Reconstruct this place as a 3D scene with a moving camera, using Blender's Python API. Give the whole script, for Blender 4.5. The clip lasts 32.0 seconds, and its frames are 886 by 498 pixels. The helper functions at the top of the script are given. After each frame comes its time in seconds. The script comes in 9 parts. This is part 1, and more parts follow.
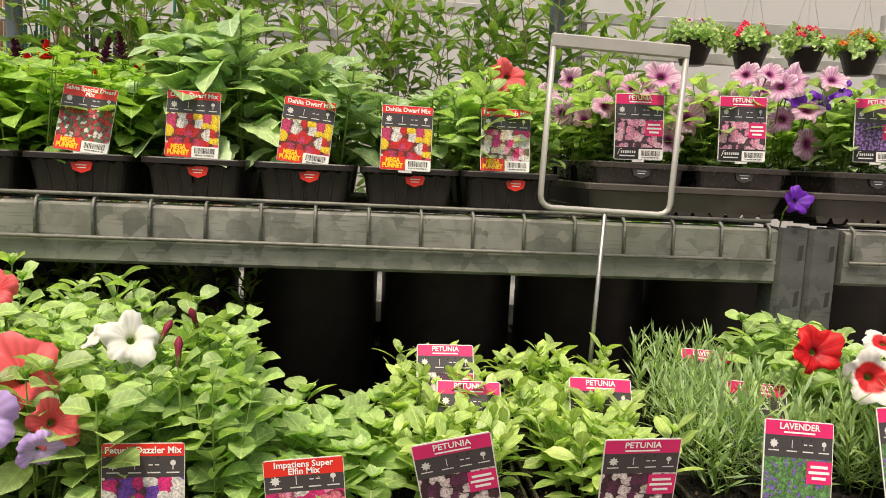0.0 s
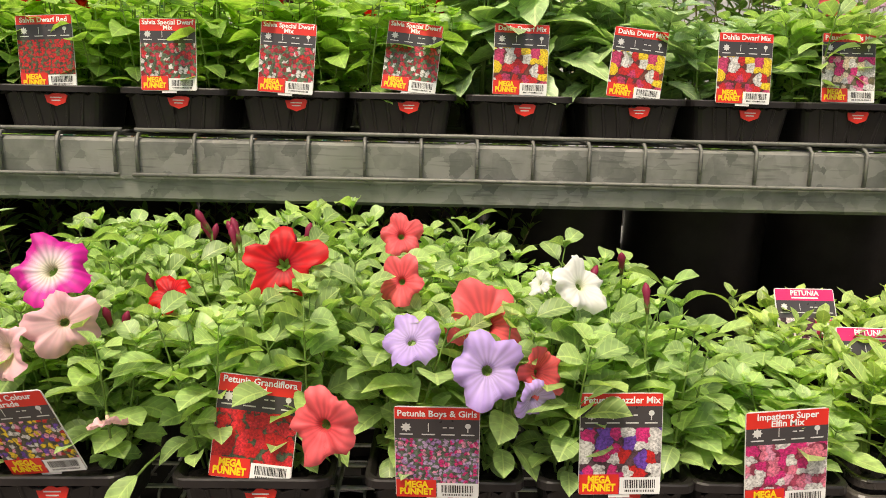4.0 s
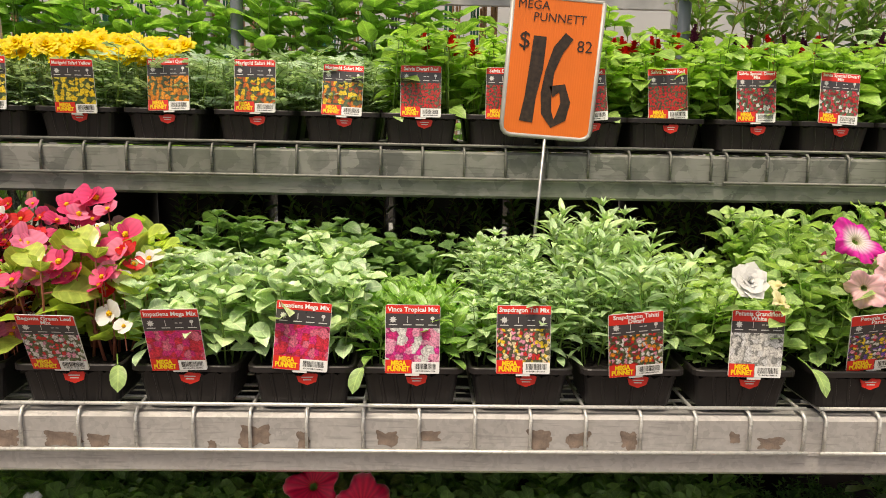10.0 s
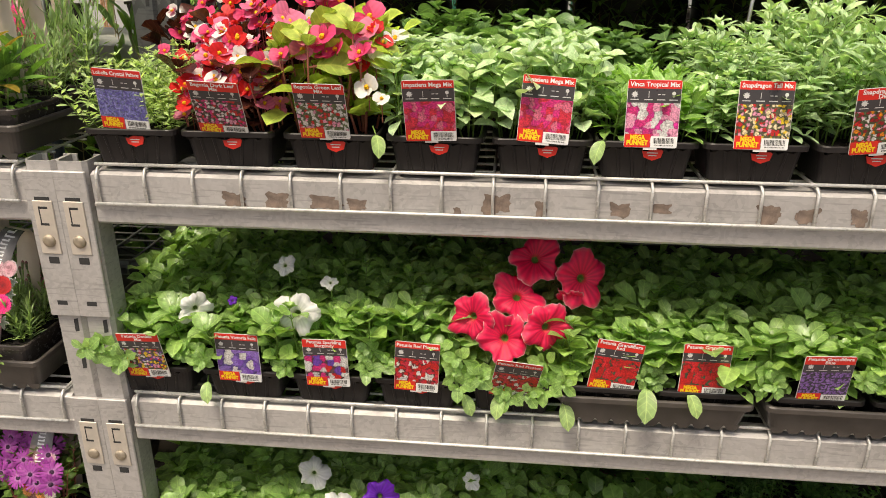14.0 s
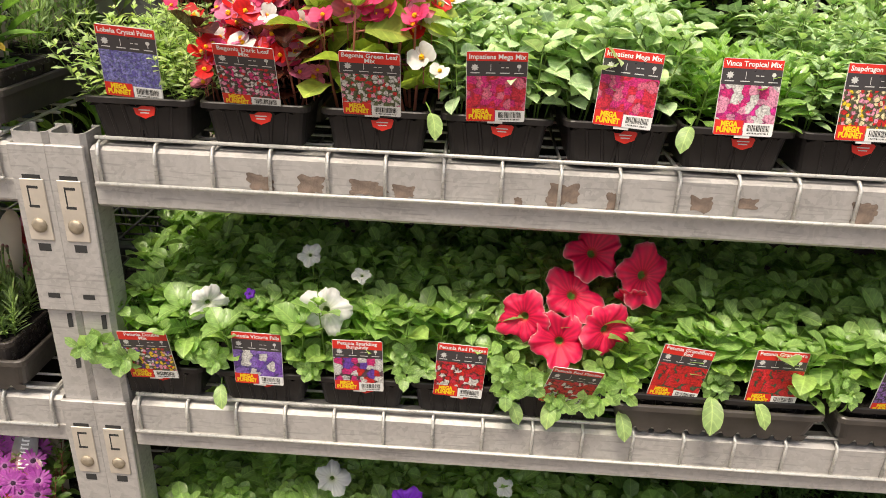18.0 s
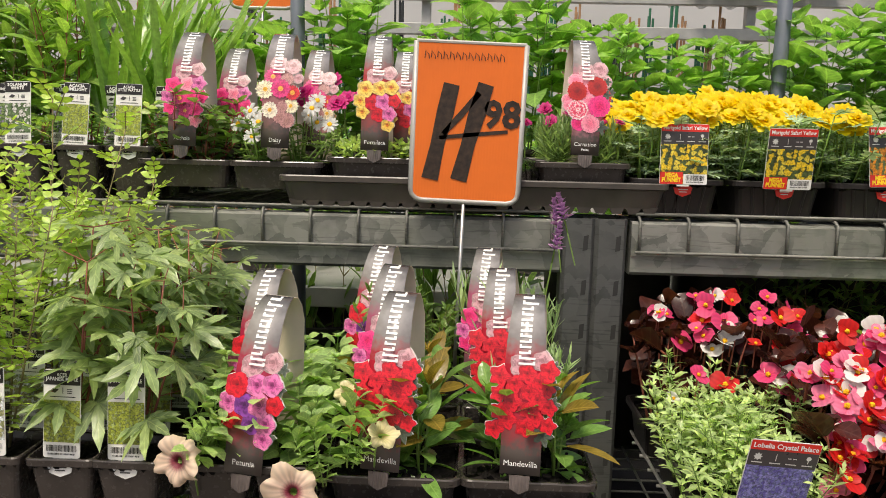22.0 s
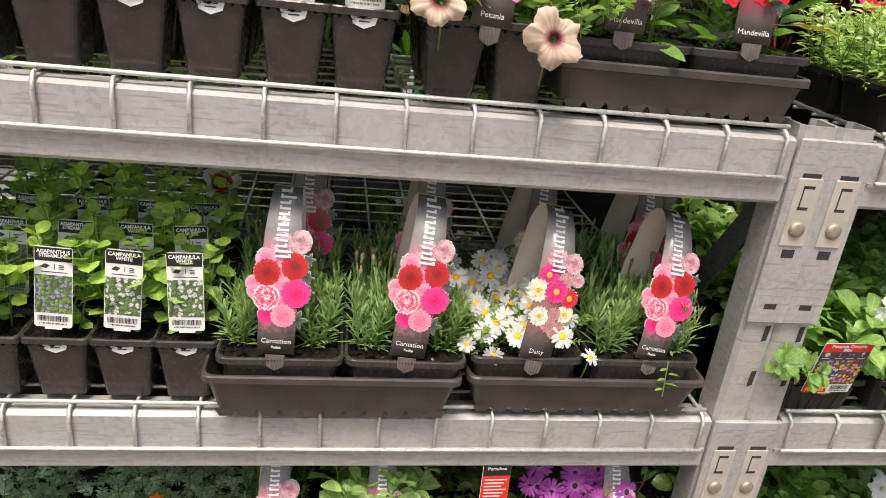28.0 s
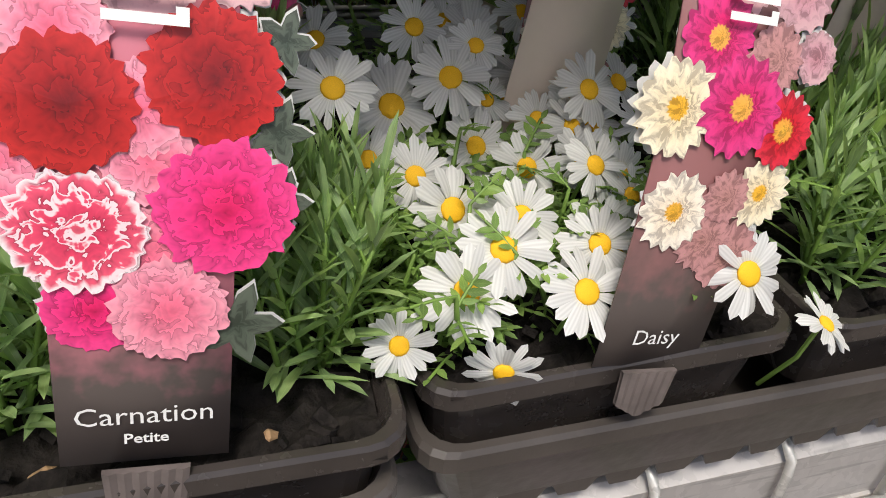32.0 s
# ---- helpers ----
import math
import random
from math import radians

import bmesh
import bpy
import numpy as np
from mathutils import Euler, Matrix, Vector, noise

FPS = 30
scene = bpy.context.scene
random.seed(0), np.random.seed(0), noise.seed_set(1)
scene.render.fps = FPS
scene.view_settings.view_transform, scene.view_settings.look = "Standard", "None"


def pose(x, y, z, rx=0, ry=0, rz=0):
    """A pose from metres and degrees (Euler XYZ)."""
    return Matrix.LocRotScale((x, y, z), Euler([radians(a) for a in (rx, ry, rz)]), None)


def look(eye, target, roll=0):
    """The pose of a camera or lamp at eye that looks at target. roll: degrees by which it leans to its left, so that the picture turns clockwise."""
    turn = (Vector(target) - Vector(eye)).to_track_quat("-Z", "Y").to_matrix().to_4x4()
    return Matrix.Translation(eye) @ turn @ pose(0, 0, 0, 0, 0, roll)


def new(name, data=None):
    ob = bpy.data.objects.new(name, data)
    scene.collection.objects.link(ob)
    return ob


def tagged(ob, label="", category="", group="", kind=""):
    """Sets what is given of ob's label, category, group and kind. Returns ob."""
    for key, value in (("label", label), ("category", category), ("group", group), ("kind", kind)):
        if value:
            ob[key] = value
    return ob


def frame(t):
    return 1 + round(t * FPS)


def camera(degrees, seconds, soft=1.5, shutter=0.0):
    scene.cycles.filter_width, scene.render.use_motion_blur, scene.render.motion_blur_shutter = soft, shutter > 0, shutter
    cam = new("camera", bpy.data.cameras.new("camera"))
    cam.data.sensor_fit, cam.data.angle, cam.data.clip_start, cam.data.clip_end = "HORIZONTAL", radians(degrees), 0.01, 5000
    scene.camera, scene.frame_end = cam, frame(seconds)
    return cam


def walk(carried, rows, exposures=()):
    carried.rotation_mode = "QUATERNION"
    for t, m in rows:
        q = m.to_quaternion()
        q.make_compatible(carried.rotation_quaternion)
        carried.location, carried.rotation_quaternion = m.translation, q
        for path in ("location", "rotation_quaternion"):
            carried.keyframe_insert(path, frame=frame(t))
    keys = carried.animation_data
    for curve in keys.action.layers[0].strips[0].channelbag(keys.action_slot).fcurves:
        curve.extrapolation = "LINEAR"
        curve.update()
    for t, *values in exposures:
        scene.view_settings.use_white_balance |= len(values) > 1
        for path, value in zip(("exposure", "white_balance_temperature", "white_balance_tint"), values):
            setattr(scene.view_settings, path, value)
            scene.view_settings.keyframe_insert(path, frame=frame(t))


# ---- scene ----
EXPOSURES = [(0.0, 0.04, 7500, 10), (4.0, 0.07, 7500, 10), (7.0, -0.10, 7600, 10), (8.0, 0.06, 7600, 10), (9.0, 0.0, 7600, 10), (12.0, -0.08, 7500, 10), (15.0, 0.12, 7300, 10), (18.0, 0.15, 7200, 10), (20.0, 0.0, 7100, 10), (23.0, -0.16, 7000, 10), (24.5, -0.25, 6900, 10), (26.0, -0.04, 6700, 10), (29.0, 0.20, 6700, 10), (31.0, 0.14, 6300, 10), (32.0, -0.12, 6400, 10)]
cam = camera(62.34, 32.0, 0.9)
PATH = [
    (0, 2.2703, -0.6853, 1.4854, 83.190, -2.640, -5.637),
    (0.5, 2.2517, -0.7084, 1.4771, 82.687, -2.556, -6.778),
    (1, 2.2541, -0.7205, 1.4757, 82.247, -2.324, -7.386),
    (1.5, 2.2525, -0.7321, 1.4804, 81.952, -2.228, -7.059),
    (2, 2.2332, -0.7487, 1.4829, 81.382, -1.949, -5.394),
    (2.5, 2.1744, -0.7537, 1.4731, 80.743, -1.975, -3.188),
    (3, 2.0760, -0.7158, 1.4562, 79.512, -1.702, -1.072),
    (3.5, 1.9670, -0.6396, 1.4611, 78.537, -1.311, -0.252),
    (4, 1.8824, -0.6202, 1.4682, 78.324, -1.290, -0.984),
    (4.5, 1.7686, -0.7270, 1.4747, 78.523, -1.264, -2.132),
    (6.5, 1.5570, -0.8009, 1.4699, 78.845, -1.732, -2.525),
    (7, 1.4919, -0.7541, 1.4466, 77.368, -1.608, -1.807),
    (7.5, 1.4131, -0.8589, 1.4153, 76.336, -1.560, -1.265),
    (8, 1.2882, -1.0209, 1.4020, 76.121, -1.670, -1.045),
    (8.5, 1.1777, -0.9611, 1.4280, 77.076, -1.632, -0.708),
    (9, 1.0607, -0.8663, 1.4729, 78.329, -1.611, -1.180),
    (9.5, 0.9769, -0.8870, 1.4826, 79.474, -1.416, -1.428),
    (10, 0.8775, -0.9861, 1.4652, 79.873, -1.145, -1.631),
    (10.5, 0.8192, -1.0460, 1.4467, 79.655, -1.087, -1.591),
    (11, 0.7743, -1.0455, 1.4623, 80.006, -1.155, -0.769),
    (11.5, 0.7292, -1.0555, 1.4845, 80.308, -0.863, 0.931),
    (12, 0.7172, -1.0698, 1.4848, 80.157, -0.428, 2.869),
    (12.5, 0.7023, -1.0852, 1.4736, 78.917, -0.154, 4.278),
    (13, 0.6865, -1.0914, 1.4287, 76.305, -0.116, 4.875),
    (13.5, 0.6752, -1.0832, 1.3906, 72.172, -0.058, 5.562),
    (14, 0.6681, -1.0827, 1.3657, 68.479, -0.159, 5.606),
    (14.5, 0.6624, -1.0992, 1.3472, 65.399, -0.318, 5.568),
    (15, 0.6610, -1.1150, 1.3197, 62.834, -0.643, 5.228),
    (15.5, 0.6652, -1.1350, 1.2863, 61.254, -1.214, 4.951),
    (17.5, 0.5463, -1.0633, 1.3617, 62.609, -2.994, 3.522),
    (18, 0.5148, -0.9527, 1.3545, 65.610, -2.305, 2.897),
    (18.5, 0.4125, -0.8870, 1.3536, 67.510, -1.719, 2.544),
    (19, 0.2849, -0.8922, 1.3741, 70.304, -1.671, 3.153),
    (19.5, 0.1292, -0.9184, 1.4133, 73.304, -1.638, 3.277),
    (20, 0.0364, -0.9315, 1.4615, 76.349, -1.544, 2.810),
    (20.5, -0.0512, -0.9044, 1.4744, 78.499, -1.276, 2.699),
    (21, -0.1684, -0.8366, 1.4991, 79.810, -1.173, 2.627),
    (21.5, -0.2463, -0.7769, 1.4995, 80.849, -1.101, 2.310),
    (22, -0.2942, -0.7768, 1.5250, 81.651, -1.355, 1.548),
    (22.5, -0.3819, -0.8516, 1.5484, 82.316, -1.831, 0.516),
    (23, -0.4617, -0.9268, 1.5435, 82.953, -2.112, -0.258),
    (23.5, -0.5228, -0.9780, 1.5269, 83.261, -2.077, -0.606),
    (24, -0.5457, -0.9910, 1.5120, 82.830, -1.721, -0.478),
    (24.5, -0.5607, -0.9844, 1.5003, 82.131, -1.165, -0.279),
    (25, -0.5841, -0.9832, 1.5020, 81.392, -0.607, -0.663),
    (25.5, -0.6363, -0.9362, 1.4581, 80.185, -0.187, -1.502),
    (26, -0.6997, -0.8815, 1.3828, 78.234, -0.240, -2.633),
    (26.5, -0.7112, -0.8675, 1.3165, 74.942, -1.237, -4.292),
    (28.5, -0.7112, -0.7814, 1.1792, 65.261, -7.061, -7.888),
    (29, -0.6913, -0.5962, 1.1042, 63.747, -7.351, -7.990),
    (29.5, -0.6663, -0.4505, 1.0410, 61.327, -7.409, -8.716),
    (30, -0.6563, -0.3922, 0.9742, 56.752, -7.583, -9.259),
    (30.5, -0.6377, -0.3422, 0.9173, 53.031, -7.993, -12.162),
    (31, -0.6126, -0.2689, 0.9024, 52.544, -6.900, -14.235),
    (31.5, -0.5792, -0.2044, 0.9078, 54.133, -5.373, -15.834),
    (32, -0.5662, -0.1767, 0.9093, 54.511, -4.249, -16.227),
]
walk(cam, [(t, pose(x, y, z, rx, ry, rz)) for t, x, y, z, rx, ry, rz in PATH], exposures=EXPOSURES)

# ---- light: bright overcast sky above an open-sided nursery ----
world = bpy.data.worlds.new("sky")
scene.world = world
world.use_nodes = True
wn = world.node_tree.nodes
sky = wn.new("ShaderNodeTexSky")
sky.sky_type = 'NISHITA'
sky.sun_disc = False
sky.sun_elevation = radians(66.5)
sky.sun_rotation = radians(200)
sky.air_density, sky.dust_density, sky.ozone_density = 1.0, 5.0, 0.6
world.node_tree.links.new(sky.outputs[0], wn["Background"].inputs[0])
wn["Background"].inputs[1].default_value = 0.15
sun_data = bpy.data.lights.new("sun", 'SUN')
sun_data.energy = 3.25
sun_data.angle = radians(16)
sun_data.color = (1.0, 0.95, 0.86)
sun = new("sun", sun_data)
sun.matrix_world = look((-1.2, -2.85, 7.1), (0.0, 0.0, 0.0))

# ---- materials ----
MATS = {}


def nodes_of(name):
    m = bpy.data.materials.new(name)
    m.use_nodes = True
    nt = m.node_tree
    return m, nt, nt.nodes, nt.links, nt.nodes["Principled BSDF"]


def rgb(c):
    return (c[0], c[1], c[2], 1.0)


def scaled(c, k):
    return tuple(min(1.0, max(0.0, v * k)) for v in c)


def ramp(nt, stops, constant=False):
    r = nt.nodes.new("ShaderNodeValToRGB")
    r.color_ramp.interpolation = 'CONSTANT' if constant else 'LINEAR'
    e = r.color_ramp.elements
    while len(e) < len(stops):
        e.new(0.5)
    for i, (p, c) in enumerate(stops):
        e[i].position = p
        e[i].color = rgb(c)
    return r


def plain(name, color, rough=0.5, metal=0.0, var=0.15, scale=14.0, bump=0.15, fine=160.0, dirt=None, dirt_at=0.62, spec=0.5):
    """A surface with broad tone changes, fine grain and, if given, blotches of dirt."""
    m, nt, n, l, b = nodes_of(name)
    co = n.new("ShaderNodeTexCoord")
    big = n.new("ShaderNodeTexNoise")
    big.inputs["Scale"].default_value = scale
    big.inputs["Detail"].default_value = 5
    l.new(co.outputs["Object"], big.inputs["Vector"])
    r = ramp(nt, [(0.3, scaled(color, 1 - var)), (0.7, scaled(color, 1 + var))])
    l.new(big.outputs[0], r.inputs[0])
    col = r.outputs[0]
    small = n.new("ShaderNodeTexNoise")
    small.inputs["Scale"].default_value = fine
    small.inputs["Detail"].default_value = 4
    l.new(co.outputs["Object"], small.inputs["Vector"])
    if dirt:
        mid = n.new("ShaderNodeTexNoise")
        mid.inputs["Scale"].default_value = scale * 2.7
        mid.inputs["Detail"].default_value = 8
        mid.inputs["Roughness"].default_value = 0.7
        l.new(co.outputs["Object"], mid.inputs["Vector"])
        dr = ramp(nt, [(dirt_at, (0, 0, 0)), (dirt_at + 0.09, (1, 1, 1))])
        l.new(mid.outputs[0], dr.inputs[0])
        mx = n.new("ShaderNodeMixRGB")
        mx.inputs[2].default_value = rgb(dirt)
        l.new(dr.outputs[0], mx.inputs[0])
        l.new(col, mx.inputs[1])
        col = mx.outputs[0]
    l.new(col, b.inputs["Base Color"])
    rr = n.new("ShaderNodeMapRange")
    rr.inputs[3].default_value = max(0.03, rough - 0.12)
    rr.inputs[4].default_value = min(1.0, rough + 0.12)
    l.new(small.outputs[0], rr.inputs[0])
    l.new(rr.outputs[0], b.inputs["Roughness"])
    b.inputs["Metallic"].default_value = metal
    b.inputs["Specular IOR Level"].default_value = spec
    if bump:
        bp = n.new("ShaderNodeBump")
        bp.inputs["Strength"].default_value = bump
        bp.inputs["Distance"].default_value = 0.002
        l.new(small.outputs[0], bp.inputs["Height"])
        l.new(bp.outputs[0], b.inputs["Normal"])
    MATS[name] = m
    return m


def galvanised(name, light, dark, spangle, blotch, rough=0.42, green=None, cuts=(0.38, 0.62, 0.95), flake=0.45):
    """Hot-dip zinc: spangle flakes, dull white bloom, scratches and, on the old beam, a green film."""
    m, nt, n, l, b = nodes_of(name)
    co = n.new("ShaderNodeTexCoord")
    vo = n.new("ShaderNodeTexVoronoi")
    vo.inputs["Scale"].default_value = spangle
    ns = n.new("ShaderNodeTexNoise")
    ns.inputs["Scale"].default_value = blotch
    ns.inputs["Detail"].default_value = 7
    ns.inputs["Roughness"].default_value = 0.62
    warp = n.new("ShaderNodeMixRGB")
    warp.inputs[0].default_value = 0.05
    l.new(co.outputs["Object"], warp.inputs[1])
    l.new(ns.outputs[1], warp.inputs[2])
    l.new(co.outputs["Object"], ns.inputs["Vector"])
    l.new(warp.outputs[0], vo.inputs["Vector"])
    sep = n.new("ShaderNodeSeparateColor")
    l.new(vo.outputs["Color"], sep.inputs[0])
    mixv = n.new("ShaderNodeMath")
    mixv.operation = 'MULTIPLY_ADD'
    mixv.inputs[1].default_value = flake
    l.new(sep.outputs[0], mixv.inputs[0])
    l.new(ns.outputs[0], mixv.inputs[2])
    r = ramp(nt, [(cuts[0], dark), (cuts[1], light), (cuts[2], scaled(light, 1.12))])
    l.new(mixv.outputs[0], r.inputs[0])
    col = r.outputs[0]
    mp = n.new("ShaderNodeMapping")
    mp.inputs["Rotation"].default_value = (0, radians(35), 0)
    mp.inputs["Scale"].default_value = (18, 60, 260)
    l.new(co.outputs["Object"], mp.inputs[0])
    sc = n.new("ShaderNodeTexNoise")
    sc.inputs["Scale"].default_value = 1.0
    sc.inputs["Detail"].default_value = 3
    l.new(mp.outputs[0], sc.inputs["Vector"])
    sr = ramp(nt, [(0.57, (0, 0, 0)), (0.68, (0.55, 0.55, 0.55))])
    l.new(sc.outputs[0], sr.inputs[0])
    mx = n.new("ShaderNodeMixRGB")
    mx.inputs[2].default_value = rgb(scaled(dark, 0.75))
    l.new(sr.outputs[0], mx.inputs[0])
    l.new(col, mx.inputs[1])
    col = mx.outputs[0]
    if green:
        gn = n.new("ShaderNodeTexNoise")
        gn.inputs["Scale"].default_value = 3.2
        gn.inputs["Detail"].default_value = 4
        l.new(co.outputs["Object"], gn.inputs["Vector"])
        gr = ramp(nt, [(0.42, (0, 0, 0)), (0.68, (0.6, 0.6, 0.6))])
        l.new(gn.outputs[0], gr.inputs[0])
        gx = n.new("ShaderNodeMixRGB")
        gx.inputs[2].default_value = rgb(green)
        l.new(gr.outputs[0], gx.inputs[0])
        l.new(col, gx.inputs[1])
        col = gx.outputs[0]
    l.new(col, b.inputs["Base Color"])
    b.inputs["Metallic"].default_value = 0.45
    rr = n.new("ShaderNodeMapRange")
    rr.inputs[3].default_value = rough
    rr.inputs[4].default_value = rough + 0.25
    l.new(ns.outputs[0], rr.inputs[0])
    l.new(rr.outputs[0], b.inputs["Roughness"])
    bp = n.new("ShaderNodeBump")
    bp.inputs["Strength"].default_value = 0.12
    bp.inputs["Distance"].default_value = 0.001
    l.new(sc.outputs[0], bp.inputs["Height"])
    l.new(bp.outputs[0], b.inputs["Normal"])
    MATS[name] = m
    return m


def leafy(name, color, back=None, var=0.3, rough=0.45, vein=0.35, veins=7.0, thin=0.40, hue=0.03):
    """A leaf: lighter midrib and side veins along its own coordinates, each leaf a little different, light shining through."""
    m, nt, n, l, b = nodes_of(name)
    uv = n.new("ShaderNodeUVMap")
    sx = n.new("ShaderNodeSeparateXYZ")
    l.new(uv.outputs[0], sx.inputs[0])

    def calc(op, a, c, d=None):
        q = n.new("ShaderNodeMath")
        q.operation = op
        for i, v in enumerate((a, c, d)):
            if v is None:
                continue
            if isinstance(v, (int, float)):
                q.inputs[i].default_value = v
            else:
                l.new(v, q.inputs[i])
        return q.outputs[0]
    across = calc('ABSOLUTE', calc('SUBTRACT', sx.outputs[0], 0.5), 0.0)
    rib = calc('LESS_THAN', across, 0.035)
    side = calc('SINE', calc('MULTIPLY', calc('SUBTRACT', sx.outputs[1], calc('MULTIPLY', across, 0.55)), veins * 6.283), 0.0)
    sidev = calc('MULTIPLY', calc('POWER', calc('MAXIMUM', side, 0.0), 6.0), 0.6)
    vmask = calc('MULTIPLY', calc('MAXIMUM', rib, sidev), vein)
    geo = n.new("ShaderNodeNewGeometry")
    inf = n.new("ShaderNodeObjectInfo")
    tone = calc('ADD', calc('MULTIPLY', geo.outputs["Random Per Island"], 0.75), calc('MULTIPLY', inf.outputs["Random"], 0.25))
    warm = (color[0] * (1 + var) + hue, color[1] * (1 + var * 0.8) + hue * 0.6, color[2] * (1 + var * 0.3))
    r = ramp(nt, [(0.0, scaled(color, 1 - var)), (0.55, color), (1.0, warm)])
    l.new(tone, r.inputs[0])
    co = n.new("ShaderNodeTexCoord")
    ns = n.new("ShaderNodeTexNoise")
    ns.inputs["Scale"].default_value = 90
    ns.inputs["Detail"].default_value = 4
    l.new(co.outputs["Object"], ns.inputs["Vector"])
    nr = ramp(nt, [(0.3, (0.68, 0.70, 0.68)), (0.7, (1.18, 1.16, 1.18))])
    l.new(ns.outputs[0], nr.inputs[0])
    mu = n.new("ShaderNodeMixRGB")
    mu.blend_type = 'MULTIPLY'
    mu.inputs[0].default_value = 1.0
    l.new(r.outputs[0], mu.inputs[1])
    l.new(nr.outputs[0], mu.inputs[2])
    mx = n.new("ShaderNodeMixRGB")
    mx.inputs[2].default_value = rgb((min(1, color[0] * 2.0 + 0.06), min(1, color[1] * 1.65 + 0.06), color[2] * 1.7 + 0.03))
    l.new(vmask, mx.inputs[0])
    l.new(mu.outputs[0], mx.inputs[1])
    l.new(mx.outputs[0], b.inputs["Base Color"])
    b.inputs["Roughness"].default_value = rough * 0.8
    b.inputs["Specular IOR Level"].default_value = 0.6
    bp = n.new("ShaderNodeBump")
    bp.inputs["Strength"].default_value = 0.4
    bp.inputs["Distance"].default_value = 0.002
    l.new(calc('ADD', vmask, ns.outputs[0]), bp.inputs["Height"])
    l.new(bp.outputs[0], b.inputs["Normal"])
    tr = n.new("ShaderNodeBsdfTranslucent")
    gm = n.new("ShaderNodeMixRGB")
    gm.blend_type = 'MULTIPLY'
    gm.inputs[0].default_value = 1.0
    gm.inputs[2].default_value = (1.28, 1.36, 0.72, 1)
    l.new(mx.outputs[0], gm.inputs[1])
    l.new(gm.outputs[0], tr.inputs[0])
    ms = n.new("ShaderNodeMixShader")
    ms.inputs[0].default_value = thin
    l.new(b.outputs[0], ms.inputs[1])
    l.new(tr.outputs[0], ms.inputs[2])
    l.new(ms.outputs[0], n["Material Output"].inputs[0])
    MATS[name] = m
    return m


def petal(name, stops, streak=0.25, streaks=22.0, thin=0.3, rough=0.55):
    """A petal, coloured from its throat (0) to its edge (1), with fine streaks running outwards."""
    m, nt, n, l, b = nodes_of(name)
    uv = n.new("ShaderNodeUVMap")
    sx = n.new("ShaderNodeSeparateXYZ")
    l.new(uv.outputs[0], sx.inputs[0])
    co = n.new("ShaderNodeTexCoord")
    ns = n.new("ShaderNodeTexNoise")
    ns.inputs["Scale"].default_value = 110
    ns.inputs["Detail"].default_value = 3
    l.new(co.outputs["Object"], ns.inputs["Vector"])
    ad = n.new("ShaderNodeMath")
    ad.operation = 'MULTIPLY_ADD'
    ad.inputs[1].default_value = 0.16
    l.new(ns.outputs[0], ad.inputs[0])
    l.new(sx.outputs[1], ad.inputs[2])
    sb = n.new("ShaderNodeMath")
    sb.operation = 'SUBTRACT'
    sb.inputs[1].default_value = 0.08
    l.new(ad.outputs[0], sb.inputs[0])
    r = ramp(nt, stops)
    l.new(sb.outputs[0], r.inputs[0])
    si = n.new("ShaderNodeMath")
    si.operation = 'MULTIPLY'
    si.inputs[1].default_value = streaks * 6.283
    l.new(sx.outputs[0], si.inputs[0])
    sn = n.new("ShaderNodeMath")
    sn.operation = 'SINE'
    l.new(si.outputs[0], sn.inputs[0])
    sm = n.new("ShaderNodeMapRange")
    sm.inputs[1].default_value = -1
    sm.inputs[3].default_value = 1.0 - streak
    sm.inputs[4].default_value = 1.0
    l.new(sn.outputs[0], sm.inputs[0])
    geo = n.new("ShaderNodeNewGeometry")
    gv = n.new("ShaderNodeMapRange")
    gv.inputs[3].default_value = 0.86
    gv.inputs[4].default_value = 1.08
    l.new(geo.outputs["Random Per Island"], gv.inputs[0])
    mm = n.new("ShaderNodeMath")
    mm.operation = 'MULTIPLY'
    l.new(sm.outputs[0], mm.inputs[0])
    l.new(gv.outputs[0], mm.inputs[1])
    mu = n.new("ShaderNodeVectorMath")
    mu.operation = 'SCALE'
    l.new(r.outputs[0], mu.inputs[0])
    l.new(mm.outputs[0], mu.inputs["Scale"])
    l.new(mu.outputs[0], b.inputs["Base Color"])
    b.inputs["Roughness"].default_value = rough
    bp = n.new("ShaderNodeBump")
    bp.inputs["Strength"].default_value = 0.25
    bp.inputs["Distance"].default_value = 0.0015
    l.new(mm.outputs[0], bp.inputs["Height"])
    l.new(bp.outputs[0], b.inputs["Normal"])
    tr = n.new("ShaderNodeBsdfTranslucent")
    l.new(mu.outputs[0], tr.inputs[0])
    ms = n.new("ShaderNodeMixShader")
    ms.inputs[0].default_value = thin
    l.new(b.outputs[0], ms.inputs[1])
    l.new(tr.outputs[0], ms.inputs[2])
    l.new(ms.outputs[0], n["Material Output"].inputs[0])
    MATS[name] = m
    return m


